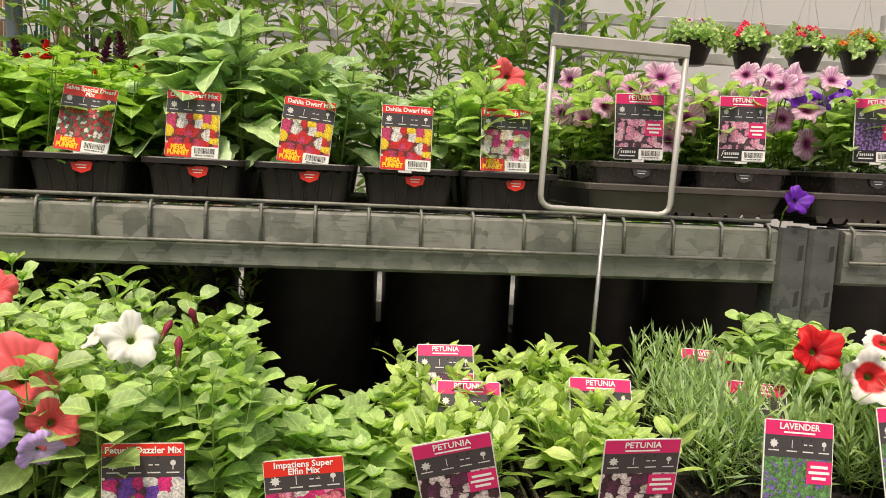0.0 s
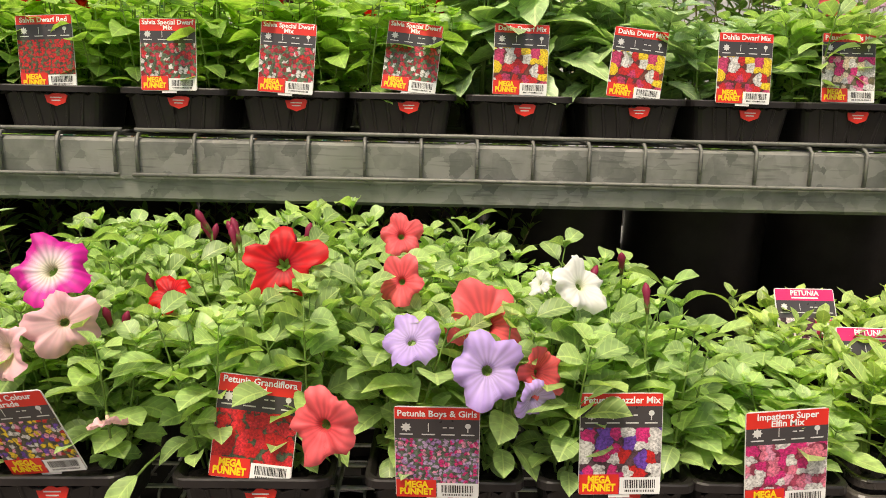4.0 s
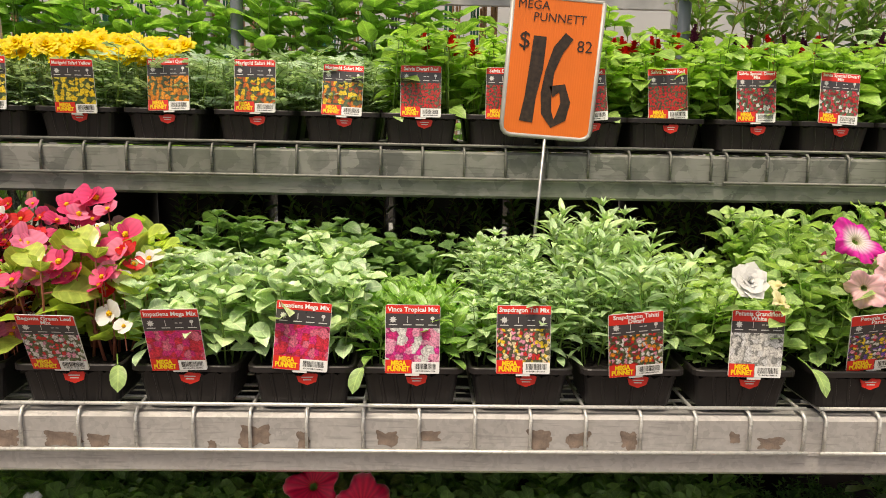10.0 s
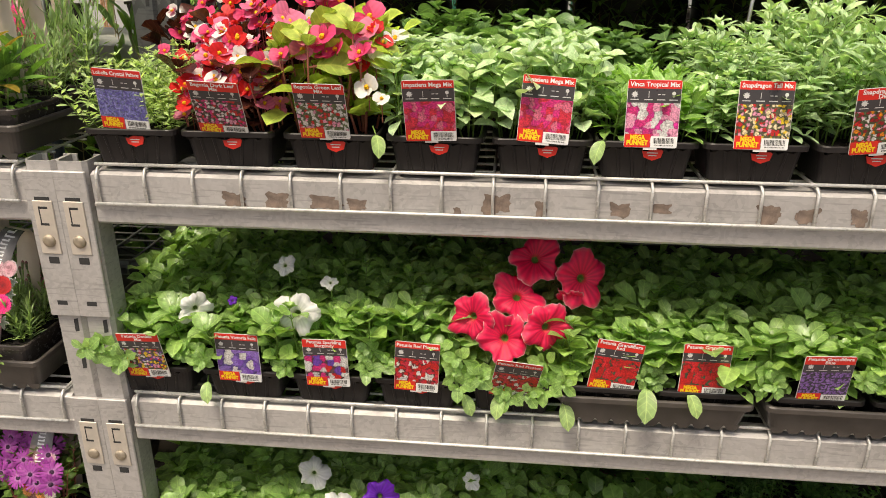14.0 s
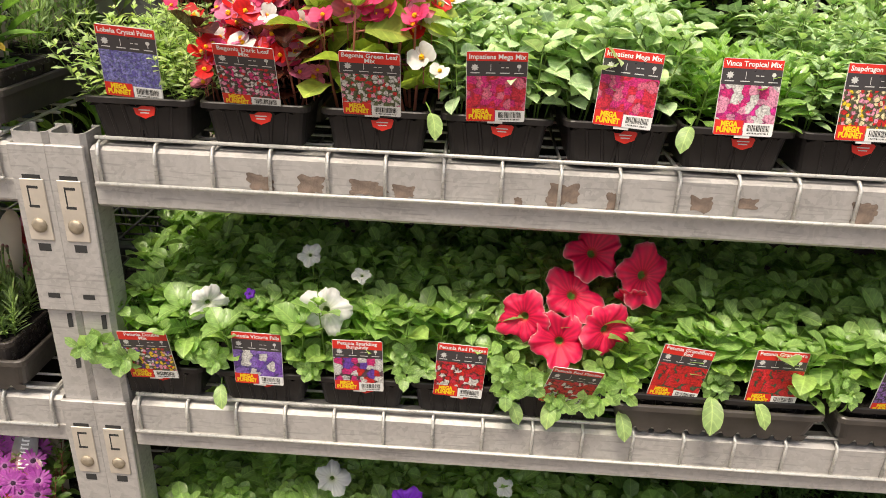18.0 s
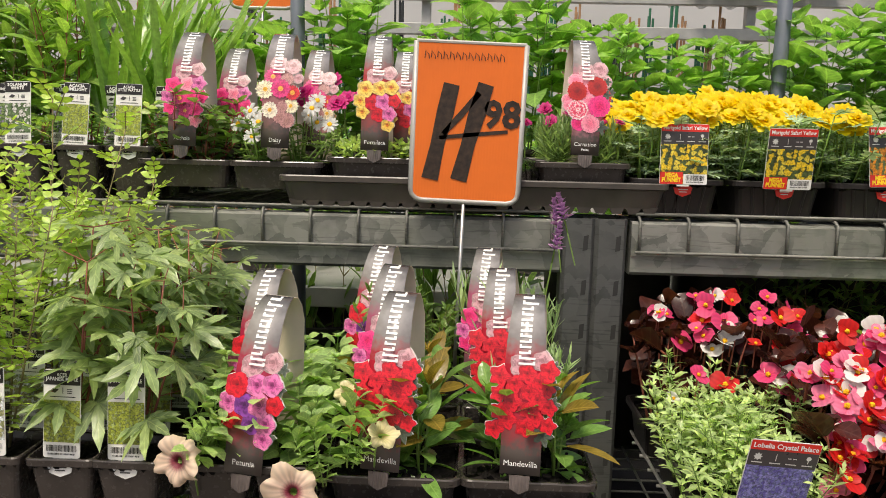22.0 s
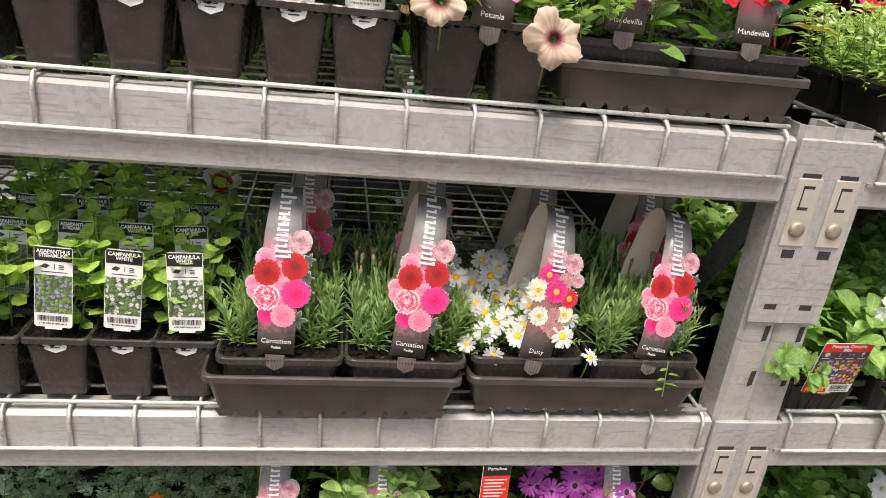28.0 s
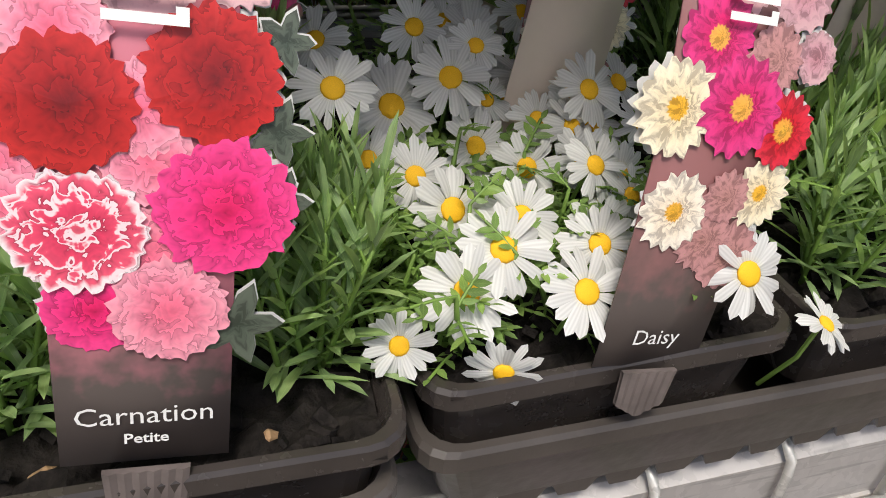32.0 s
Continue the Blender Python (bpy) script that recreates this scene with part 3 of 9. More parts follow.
def print_bloom(name, stops, frill=0.35, turns=7.0, crisp=0.5, rings=0.0, edge=None):
    """A photographed blossom printed on plastic: crumpled petals round a centre, in the disc's own coordinates."""
    m, nt, n, l, b = nodes_of(name)
    uv = n.new("ShaderNodeUVMap")
    co = n.new("ShaderNodeTexCoord")
    fine = n.new("ShaderNodeTexNoise")
    fine.inputs["Scale"].default_value = 170
    fine.inputs["Detail"].default_value = 4
    l.new(co.outputs["Object"], fine.inputs["Vector"])
    mp = n.new("ShaderNodeMapping")
    mp.inputs["Scale"].default_value = (turns, 2.6, 1)
    l.new(uv.outputs[0], mp.inputs[0])
    wp = n.new("ShaderNodeMixRGB")
    wp.blend_type = 'ADD'
    wp.inputs[0].default_value = 0.9
    l.new(mp.outputs[0], wp.inputs[1])
    l.new(fine.outputs[1], wp.inputs[2])
    cr = n.new("ShaderNodeTexNoise")
    cr.inputs["Scale"].default_value = 1.4
    cr.inputs["Detail"].default_value = 5
    cr.inputs["Distortion"].default_value = 0.6
    l.new(wp.outputs[0], cr.inputs["Vector"])
    sx = n.new("ShaderNodeSeparateXYZ")
    l.new(uv.outputs[0], sx.inputs[0])
    ad = n.new("ShaderNodeMath")
    ad.operation = 'MULTIPLY_ADD'
    ad.inputs[1].default_value = frill
    l.new(cr.outputs[0], ad.inputs[0])
    l.new(sx.outputs[1], ad.inputs[2])
    sb = n.new("ShaderNodeMath")
    sb.operation = 'SUBTRACT'
    sb.inputs[1].default_value = frill * 0.5
    l.new(ad.outputs[0], sb.inputs[0])
    r = ramp(nt, stops)
    l.new(sb.outputs[0], r.inputs[0])
    sh = ramp(nt, [(0.5 - 0.17 * crisp, (0.52, 0.50, 0.50)), (0.5, (0.90, 0.90, 0.90)), (0.5 + 0.2 * crisp, (1.1, 1.1, 1.1))])
    l.new(cr.outputs[0], sh.inputs[0])
    mu = n.new("ShaderNodeMixRGB")
    mu.blend_type = 'MULTIPLY'
    mu.inputs[0].default_value = 0.85
    l.new(r.outputs[0], mu.inputs[1])
    l.new(sh.outputs[0], mu.inputs[2])
    col = mu.outputs[0]
    if rings:
        rf = n.new("ShaderNodeTexNoise")
        rf.inputs["Scale"].default_value = 210
        rf.inputs["Detail"].default_value = 2
        rf.inputs["Distortion"].default_value = 1.2
        l.new(co.outputs["Object"], rf.inputs["Vector"])
        a1 = n.new("ShaderNodeMath")
        a1.operation = 'MULTIPLY'
        a1.inputs[1].default_value = rings
        l.new(sx.outputs[1], a1.inputs[0])
        a2 = n.new("ShaderNodeMath")
        a2.operation = 'MULTIPLY_ADD'
        a2.inputs[1].default_value = 2.6
        l.new(rf.outputs[0], a2.inputs[0])
        l.new(a1.outputs[0], a2.inputs[2])
        fr = n.new("ShaderNodeMath")
        fr.operation = 'FRACT'
        l.new(a2.outputs[0], fr.inputs[0])
        er = ramp(nt, [(0.0, (0.50, 0.46, 0.48)), (0.16, (0.80, 0.78, 0.80)), (0.62, (1.0, 1.0, 1.0)), (0.97, (1.10, 1.10, 1.10))])
        l.new(fr.outputs[0], er.inputs[0])
        m2 = n.new("ShaderNodeMixRGB")
        m2.blend_type = 'MULTIPLY'
        m2.inputs[0].default_value = 1.0
        l.new(r.outputs[0], m2.inputs[1])
        l.new(er.outputs[0], m2.inputs[2])
        col = m2.outputs[0]
        if edge:
            ek = ramp(nt, [(0.66, (0, 0, 0)), (0.80, (1, 1, 1))])
            l.new(fr.outputs[0], ek.inputs[0])
            m3 = n.new("ShaderNodeMixRGB")
            m3.inputs[2].default_value = rgb(edge)
            l.new(ek.outputs[0], m3.inputs[0])
            l.new(col, m3.inputs[1])
            col = m3.outputs[0]
    l.new(col, b.inputs["Base Color"])
    b.inputs["Roughness"].default_value = 0.34
    MATS[name] = m
    return m


print_bloom("print_darkred", [(0.0, (0.16, 0.006, 0.008)), (0.4, (0.35, 0.010, 0.010)), (1.0, (0.50, 0.022, 0.020))], 0.5, 9, 0.32, 2.6)
print_bloom("print_hot", [(0.0, (0.62, 0.01, 0.10)), (0.5, (0.80, 0.03, 0.20)), (1.0, (0.84, 0.06, 0.26))], 0.4, 9, 0.4, 2.4)
print_bloom("print_palepink", [(0.0, (0.80, 0.14, 0.24)), (0.5, (0.86, 0.23, 0.34)), (1.0, (0.88, 0.36, 0.45))], 0.4, 9, 0.4, 2.2)
print_bloom("print_picotee", [(0.0, (0.70, 0.10, 0.16)), (0.3, (0.78, 0.05, 0.13)), (0.86, (0.82, 0.10, 0.18)), (0.95, (0.88, 0.72, 0.74)), (1.0, (0.90, 0.84, 0.84))], 0.2, 7, 0.5, 2.6, (0.88, 0.70, 0.73))
print_bloom("print_daisy_pink", [(0.0, (0.80, 0.40, 0.05)), (0.26, (0.82, 0.40, 0.08)), (0.3, (0.62, 0.02, 0.14)), (1.0, (0.72, 0.05, 0.24))], 0.12, 16)
print_bloom("print_daisy_white", [(0.0, (0.75, 0.40, 0.03)), (0.24, (0.80, 0.42, 0.05)), (0.28, (0.85, 0.72, 0.55)), (1.0, (0.88, 0.82, 0.70))], 0.12, 16)
print_bloom("print_daisy_cream", [(0.0, (0.80, 0.42, 0.03)), (0.24, (0.84, 0.46, 0.04)), (0.28, (0.80, 0.66, 0.42)), (1.0, (0.88, 0.80, 0.60))], 0.12, 16)
print_bloom("print_daisy_fade", [(0.0, (0.45, 0.22, 0.20)), (1.0, (0.52, 0.26, 0.26))], 0.3, 16)
print_bloom("print_daisy_red", [(0.0, (0.80, 0.45, 0.05)), (0.3, (0.80, 0.35, 0.05)), (0.36, (0.55, 0.01, 0.02)), (1.0, (0.70, 0.03, 0.06))], 0.12, 16)
print_bloom("print_red", [(0.0, (0.20, 0.004, 0.01)), (0.2, (0.60, 0.008, 0.02)), (1.0, (0.68, 0.012, 0.03))], 0.12, 7)
print_bloom("print_magenta", [(0.0, (0.20, 0.01, 0.10)), (0.3, (0.62, 0.10, 0.34)), (1.0, (0.78, 0.22, 0.46))], 0.4, 7)
print_bloom("print_purple", [(0.0, (0.08, 0.01, 0.10)), (1.0, (0.28, 0.06, 0.40))], 0.4, 7)
print_bloom("print_yellow", [(0.0, (0.70, 0.08, 0.02)), (0.4, (0.82, 0.50, 0.06)), (1.0, (0.84, 0.62, 0.16))], 0.4, 7)
print_bloom("print_orange", [(0.0, (0.15, 0.02, 0.10)), (0.3, (0.80, 0.30, 0.06)), (1.0, (0.85, 0.36, 0.12))], 0.12, 16)
print_bloom("print_faded", [(0.0, (0.46, 0.20, 0.23)), (0.5, (0.54, 0.28, 0.32)), (1.0, (0.58, 0.36, 0.38))], 0.5, 7)
print_bloom("print_leaf", [(0.0, (0.05, 0.07, 0.05)), (1.0, (0.10, 0.12, 0.09))], 0.3, 7)
# grey stops from 0.60 to 0.88 paint the sky's reflection on the bent top
for word, tint in (("Carnation", (0.62, 0.20, 0.26)), ("Daisy", (0.32, 0.14, 0.14)), ("Mandevilla", (0.42, 0.02, 0.04)), ("Petunia", (0.40, 0.03, 0.07)), ("Portulaca", (0.40, 0.05, 0.05)), ("Fuchsia", (0.40, 0.08, 0.16)), ("Osteospermum", (0.30, 0.10, 0.10))):
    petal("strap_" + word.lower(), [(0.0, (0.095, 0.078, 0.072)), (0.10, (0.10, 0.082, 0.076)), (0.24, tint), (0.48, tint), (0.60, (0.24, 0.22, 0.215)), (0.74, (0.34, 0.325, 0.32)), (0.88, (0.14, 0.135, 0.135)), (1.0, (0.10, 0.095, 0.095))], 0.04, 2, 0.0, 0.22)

# ---- shape kit ----


class Shape:
    """Vertices, faces, per-vertex UV and per-face material numbers of one mesh."""

    def __init__(self):
        self.v, self.f, self.uv, self.m = [], [], [], []

    def add(self, verts, faces, uvs=None, mi=0, at=None):
        k = len(self.v)
        if at is not None:
            verts = [at @ Vector(p) for p in verts]
        self.v += [tuple(p) for p in verts]
        self.uv += list(uvs) if uvs else [(0.5, 0.5)] * len(verts)
        self.f += [tuple(k + i for i in q) for q in faces]
        self.m += [mi] * len(faces)
        return self

    def box(self, x0, x1, y0, y1, z0, z1, mi=0, at=None, b=0.0):
        """A box; b bevels its edges."""
        if not b:
            vs = [(x, y, z) for z in (z0, z1) for y in (y0, y1) for x in (x0, x1)]
            return self.add(vs, [(0, 2, 3, 1), (4, 5, 7, 6), (0, 1, 5, 4), (2, 6, 7, 3), (0, 4, 6, 2), (1, 3, 7, 5)], None, mi, at)
        rings = [(z0, b), (z0 + b, 0), (z1 - b, 0), (z1, b)]
        vs = []
        for z, k in rings:
            vs += [(x0 + b, y0 + k, z), (x1 - b, y0 + k, z), (x1 - k, y0 + b, z), (x1 - k, y1 - b, z),
                   (x1 - b, y1 - k, z), (x0 + b, y1 - k, z), (x0 + k, y1 - b, z), (x0 + k, y0 + b, z)]
        fs = [tuple(range(7, -1, -1)), tuple(range(24, 32))]
        for r in range(3):
            fs += [(8 * r + i, 8 * r + (i + 1) % 8, 8 * r + 8 + (i + 1) % 8, 8 * r + 8 + i) for i in range(8)]
        return self.add(vs, fs, None, mi, at)

    def tube(self, pts, r, n=6, mi=0, at=None, cap=True):
        """A round tube along points; r is one radius or one for each point."""
        pts = [Vector(p) for p in pts]
        vs, fs = [], []
        up = Vector((0.13, 0.31, 0.94))
        for i, p in enumerate(pts):
            d = (pts[min(i + 1, len(pts) - 1)] - pts[max(i - 1, 0)]).normalized()
            a = d.cross(up if abs(d.dot(up)) < 0.95 else Vector((1, 0, 0))).normalized()
            c = d.cross(a)
            rr = r[i] if isinstance(r, (list, tuple)) else r
            vs += [p + (a * math.cos(6.2832 * j / n) + c * math.sin(6.2832 * j / n)) * rr for j in range(n)]
        for i in range(len(pts) - 1):
            fs += [(i * n + j, i * n + (j + 1) % n, (i + 1) * n + (j + 1) % n, (i + 1) * n + j) for j in range(n)]
        if cap:
            fs += [tuple(range(n - 1, -1, -1)), tuple(range((len(pts) - 1) * n, len(pts) * n))]
        return self.add(vs, fs, None, mi, at)

    def ring_stack(self, rings, mi=0, at=None, close=True, top=False):
        """Closed outlines of equal length, joined one to the next."""
        n = len(rings[0])
        vs = [p for r in rings for p in r]
        fs = []
        for i in range(len(rings) - 1):
            fs += [(i * n + j, i * n + (j + 1) % n, (i + 1) * n + (j + 1) % n, (i + 1) * n + j) for j in range(n)]
        if close:
            fs.append(tuple(range(n - 1, -1, -1)))
        if top:
            fs.append(tuple(range((len(rings) - 1) * n, len(rings) * n)))
        return self.add(vs, fs, None, mi, at)

    def strip(self, pts, w, thick, mi=0, at=None, side=(1, 0, 0)):
        """A flat band of width w along points, with thickness."""
        pts = [Vector(p) for p in pts]
        s = Vector(side)
        vs, fs, uv = [], [], []
        for i, p in enumerate(pts):
            d = (pts[min(i + 1, len(pts) - 1)] - pts[max(i - 1, 0)]).normalized()
            nn = d.cross(s).normalized() * thick / 2
            ww = (w[i] if isinstance(w, (list, tuple)) else w) / 2
            vs += [p - s * ww + nn, p + s * ww + nn, p + s * ww - nn, p - s * ww - nn]
            uv += [(0, i / (len(pts) - 1)), (1, i / (len(pts) - 1)), (1, i / (len(pts) - 1)), (0, i / (len(pts) - 1))]
        for i in range(len(pts) - 1):
            fs += [(4 * i + j, 4 * i + (j + 1) % 4, 4 * i + 4 + (j + 1) % 4, 4 * i + 4 + j) for j in range(4)]
        k = 4 * (len(pts) - 1)
        fs += [(3, 2, 1, 0), (k, k + 1, k + 2, k + 3)]
        return self.add(vs, fs, uv, mi, at)

    def mesh(self, name, mats, smooth=False):
        me = bpy.data.meshes.new(name)
        me.from_pydata(self.v, [], self.f)
        lay = me.uv_layers.new(name="UVMap")
        idx = np.zeros(len(me.loops), dtype=np.int32)
        me.loops.foreach_get("vertex_index", idx)
        lay.data.foreach_set("uv", np.array(self.uv, dtype=np.float32)[idx].ravel())
        for q in (mats if isinstance(mats, (list, tuple)) else [mats]):
            me.materials.append(MATS[q] if isinstance(q, str) else q)
        me.polygons.foreach_set("material_index", np.array(self.m, dtype=np.int32))
        me.polygons.foreach_set("use_smooth", np.full(len(me.polygons), smooth))
        me.update()
        return me


def as_mesh(name, shape, mats, smooth=False):
    return shape if isinstance(shape, bpy.types.Mesh) else shape.mesh(name, mats, smooth)


def part(name, shape, mats, parent, label="", at=None, smooth=False):
    """One mesh object under a thing or a part."""
    ob = new(name, as_mesh(name, shape, mats, smooth))
    ob.parent = parent
    if at is not None:
        ob.matrix_basis = at
    if label:
        tagged(ob, label)
    return ob


def thing(name, label, category, at=None, group="", kind="", shape=None, mats=None, smooth=False):
    """A top-level thing: a mesh, or an Empty for its parts."""
    ob = new(name, as_mesh(name, shape, mats, smooth) if shape is not None else None)
    if at is not None:
        ob.matrix_basis = at
    return tagged(ob, label, category, group, kind)


def lettering(text, size, width=None, bold=0.0):
    """A flat mesh of letters, centred, in the x-z plane, facing -y."""
    cu = bpy.data.curves.new("letters", 'FONT')
    cu.body = text
    cu.align_x, cu.align_y = 'CENTER', 'CENTER'
    cu.size = size
    cu.resolution_u = 2
    cu.offset = bold
    cu.space_line = 0.8
    ob = bpy.data.objects.new("letters", cu)
    scene.collection.objects.link(ob)
    dg = bpy.context.evaluated_depsgraph_get()
    me = bpy.data.meshes.new_from_object(ob.evaluated_get(dg))
    bpy.data.objects.remove(ob)
    n = len(me.vertices)
    co = np.zeros(n * 3, dtype=np.float32)
    me.vertices.foreach_get("co", co)
    co = co.reshape(-1, 3)
    s = Shape()
    if n:
        wide = co[:, 0].max() - co[:, 0].min()
        k = min(1.0, width / wide) if width and wide > 0 else 1.0
        s.v = [(float(p[0] * k), 0.0, float(p[1] * (0.5 + 0.5 * k))) for p in co]
        s.f = [tuple(q.vertices) for q in me.polygons]
        s.uv = [(0.5, 0.5)] * n
        s.m = [0] * len(s.f)
    bpy.data.meshes.remove(me)
    return s


def merged(target, other, at=None, mi=None):
    k = len(target.v)
    target.v += [tuple(at @ Vector(p)) for p in other.v] if at is not None else other.v
    target.uv += other.uv
    target.f += [tuple(k + i for i in q) for q in other.f]
    target.m += other.m if mi is None else [mi] * len(other.f)
    return target


# ---- the racks ----
D = 0.08                      # pitch of the deck wires
BAY = 2.915                   # clear beam
GAP = 0.14                    # two uprights side by side
RODS = {"top": 0.995, "middle": 0.565, "bottom": 0.153}
DECK = {k: v + 0.058 for k, v in RODS.items()}
REAR_Y, REAR_ROD = 0.425, 1.352
REAR_DECK = REAR_ROD + 0.058
DEPTH = 0.40

ground = Shape()
ground.add([(-400, -400, 0), (400, -400, 0), (400, 400, 0), (-400, 400, 0)], [(0, 1, 2, 3)])
thing("ground", "damp worn grey-brown concrete floor of the plant nursery", "floor", kind="structure", shape=ground, mats="concrete")


def beam(x0, x1, y, rod, mat, label):
    """A galvanised box beam, its step along the top edge and its end connectors."""
    rack = thing("rack_beam", label, "rack beam", pose(0, y, rod))
    s = Shape()
    prof = [(0.004, 0.046), (0.004, -0.034), (0.009, -0.039), (0.040, -0.039), (0.045, -0.034), (0.045, 0.050), (0.012, 0.050)]
    vs = [(x, p[0], p[1]) for x in (x0, x1) for p in prof]
    n = len(prof)
    fs = [(i, (i + 1) % n, n + (i + 1) % n, n + i) for i in range(n)] + [tuple(range(n - 1, -1, -1)), tuple(range(n, 2 * n))]
    s.add(vs, fs)
    part("beam_body", s, mat, rack)
    lip = Shape().box(x0, x1, 0.0015, 0.0046, -0.0065, -0.002)
    part("step_edge", lip, mat, rack)
    return rack


def wire_deck(x0, wires, y, rod, depth, label, mat="zinc_wire"):
    """A welded wire deck panel whose front wires bend down over the beam."""
    deck = thing("wire_deck", label, "wire deck", pose(x0, y, rod), group="wire decks")
    top = 0.058
    w = D * (wires - 1)
    for i in range(wires):
        x = i * D
        s = Shape().tube([(x, -0.001, -0.001), (x, -0.001, top - 0.020), (x, 0.001, top - 0.008), (x, 0.008, top - 0.002), (x, 0.02, top), (x, depth, top)], 0.0027, 6)
        part("deck_wire", s, mat, deck, smooth=True)
    cross = [(-0.004, 0.0), (0.013, top + 0.004)] + [(0.013 + 0.05 * k, top - 0.005) for k in range(1, int((depth - 0.02) / 0.05) + 1)]
    for yy, zz in cross:
        s = Shape().tube([(-0.006, yy, zz), (w / 3, yy, zz + 0.0004), (2 * w / 3, yy, zz - 0.0004), (w + 0.006, yy, zz)], 0.0030 if yy < 0.02 else 0.0026, 6)
        part("cross_wire", s, mat, deck, smooth=True)
    return deck


def upright(x, y, top, mat, levels, label, side=1):
    """A folded channel upright with slots, and a beam connector plate with bolt at each level."""
    u = thing("rack_upright", label, "rack upright", pose(x, y, 0), group="rack uprights")
    hw = 0.0265
    out = [(-hw, 0.055), (-hw, 0.012), (-hw + 0.006, 0.004), (hw - 0.006, 0.004), (hw, 0.012), (hw, 0.055), (hw - 0.012, 0.055),
           (hw - 0.012, 0.052), (hw - 0.003, 0.052), (hw - 0.003, 0.014), (hw - 0.008, 0.007), (-hw + 0.008, 0.007), (-hw + 0.003, 0.014),
           (-hw + 0.003, 0.052), (-hw + 0.012, 0.052), (-hw + 0.012, 0.055)]
    s = Shape().ring_stack([[(a, b, z) for a, b in out] for z in (0.0, top)], top=True)
    part("post", s, mat, u)
    k = 0.09
    while k < top - 0.03:
        for xx in (-0.011, 0.012):
            if all(not (lv - 0.17 < k < lv + 0.06) for lv in levels) and xx > 0:
                s = Shape().add([(xx - 0.005, 0.0032, k - 0.014), (xx + 0.003, 0.0032, k - 0.012), (xx + 0.004, 0.0032, k + 0.013), (xx - 0.004, 0.0032, k + 0.011)], [(0, 1, 2, 3)])
                part("slot", s, "slot_dark", u)
        k += 0.075
    foot = Shape().box(-0.035, 0.035, -0.004, 0.08, 0, 0.006, b=0.002)
    part("foot_plate", foot, mat, u)
    for lv in levels:
        face = Shape().box(-hw - 0.001, hw + 0.001, -0.004, 0.0036, lv - 0.21, lv + 0.052, b=0.0016)
        conn = part("connector", face, mat, u)
        c = Shape().box(-0.0175, 0.0175, -0.0065, -0.0040, lv - 0.092, lv + 0.002, b=0.001)
        plate = part("lock_plate", c, "zinc_plate", conn, "galvanised locking plate with a slot")
        hook = Shape()
        hook.box(-0.007, 0.008, -0.0069, -0.0066, lv - 0.012, lv - 0.008)
        hook.box(-0.008, -0.006, -0.0069, -0.0066, lv - 0.038, lv - 0.008)
        hook.box(-0.009, 0.006, -0.0069, -0.0066, lv - 0.041, lv - 0.037)
        part("slot", hook, "slot_dark", conn)
        for xa, xb, za, zb in ((-0.013, 0.013, 0.002, 0.008), (-0.009, 0.009, -0.110, -0.098), (-0.010, 0.008, -0.188, -0.180)):
            part("notch", Shape().box(xa, xb, -0.0046, -0.0041, lv + za, lv + zb), "slot_dark", conn)
        bolt = Shape()
        rings = [[(r * math.cos(j * 0.524), yy, lv - 0.068 + r * math.sin(j * 0.524)) for j in range(12)] for r, yy in ((0.0115, -0.0064), (0.0112, -0.0085), (0.0085, -0.0108), (0.004, -0.0116))]
        bolt.ring_stack(rings, top=True)
        part("bolt", bolt, "brass_bolt", conn, "dull brass-coloured round bolt head", smooth=True)
    return u


FRONT = "pale galvanised steel shelf beam with scratches and dull zinc bloom"
OLD = "weathered galvanised rear shelf beam, mottled grey-green"
LOWER = {-1: 0.642, 0: 0.80, 1: 0.80}
for bay in range(-1, 2):
    x0 = bay * (BAY + GAP)
    for key, rod in RODS.items():
        beam(x0 - 0.012, x0 + BAY + 0.012, 0.0, rod, "zinc_front", FRONT)
        if bay == 0 or (bay == -1):
            for px in (x0, x0 + 18 * D + 0.031):
                wire_deck(px, 19, 0.0, rod, DEPTH, "galvanised welded wire deck panel over the front shelf beam")
        else:
            wire_deck(x0, 12, 0.0, rod, DEPTH, "galvanised welded wire deck panel over the front shelf beam")
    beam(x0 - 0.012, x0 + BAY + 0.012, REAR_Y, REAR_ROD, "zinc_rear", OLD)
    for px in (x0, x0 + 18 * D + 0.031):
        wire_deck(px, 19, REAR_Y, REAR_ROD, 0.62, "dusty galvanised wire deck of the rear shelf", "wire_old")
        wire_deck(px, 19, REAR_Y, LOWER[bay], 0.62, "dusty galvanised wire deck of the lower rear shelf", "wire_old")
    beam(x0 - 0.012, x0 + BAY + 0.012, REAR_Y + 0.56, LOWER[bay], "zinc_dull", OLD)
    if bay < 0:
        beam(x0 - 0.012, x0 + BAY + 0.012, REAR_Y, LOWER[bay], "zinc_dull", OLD)
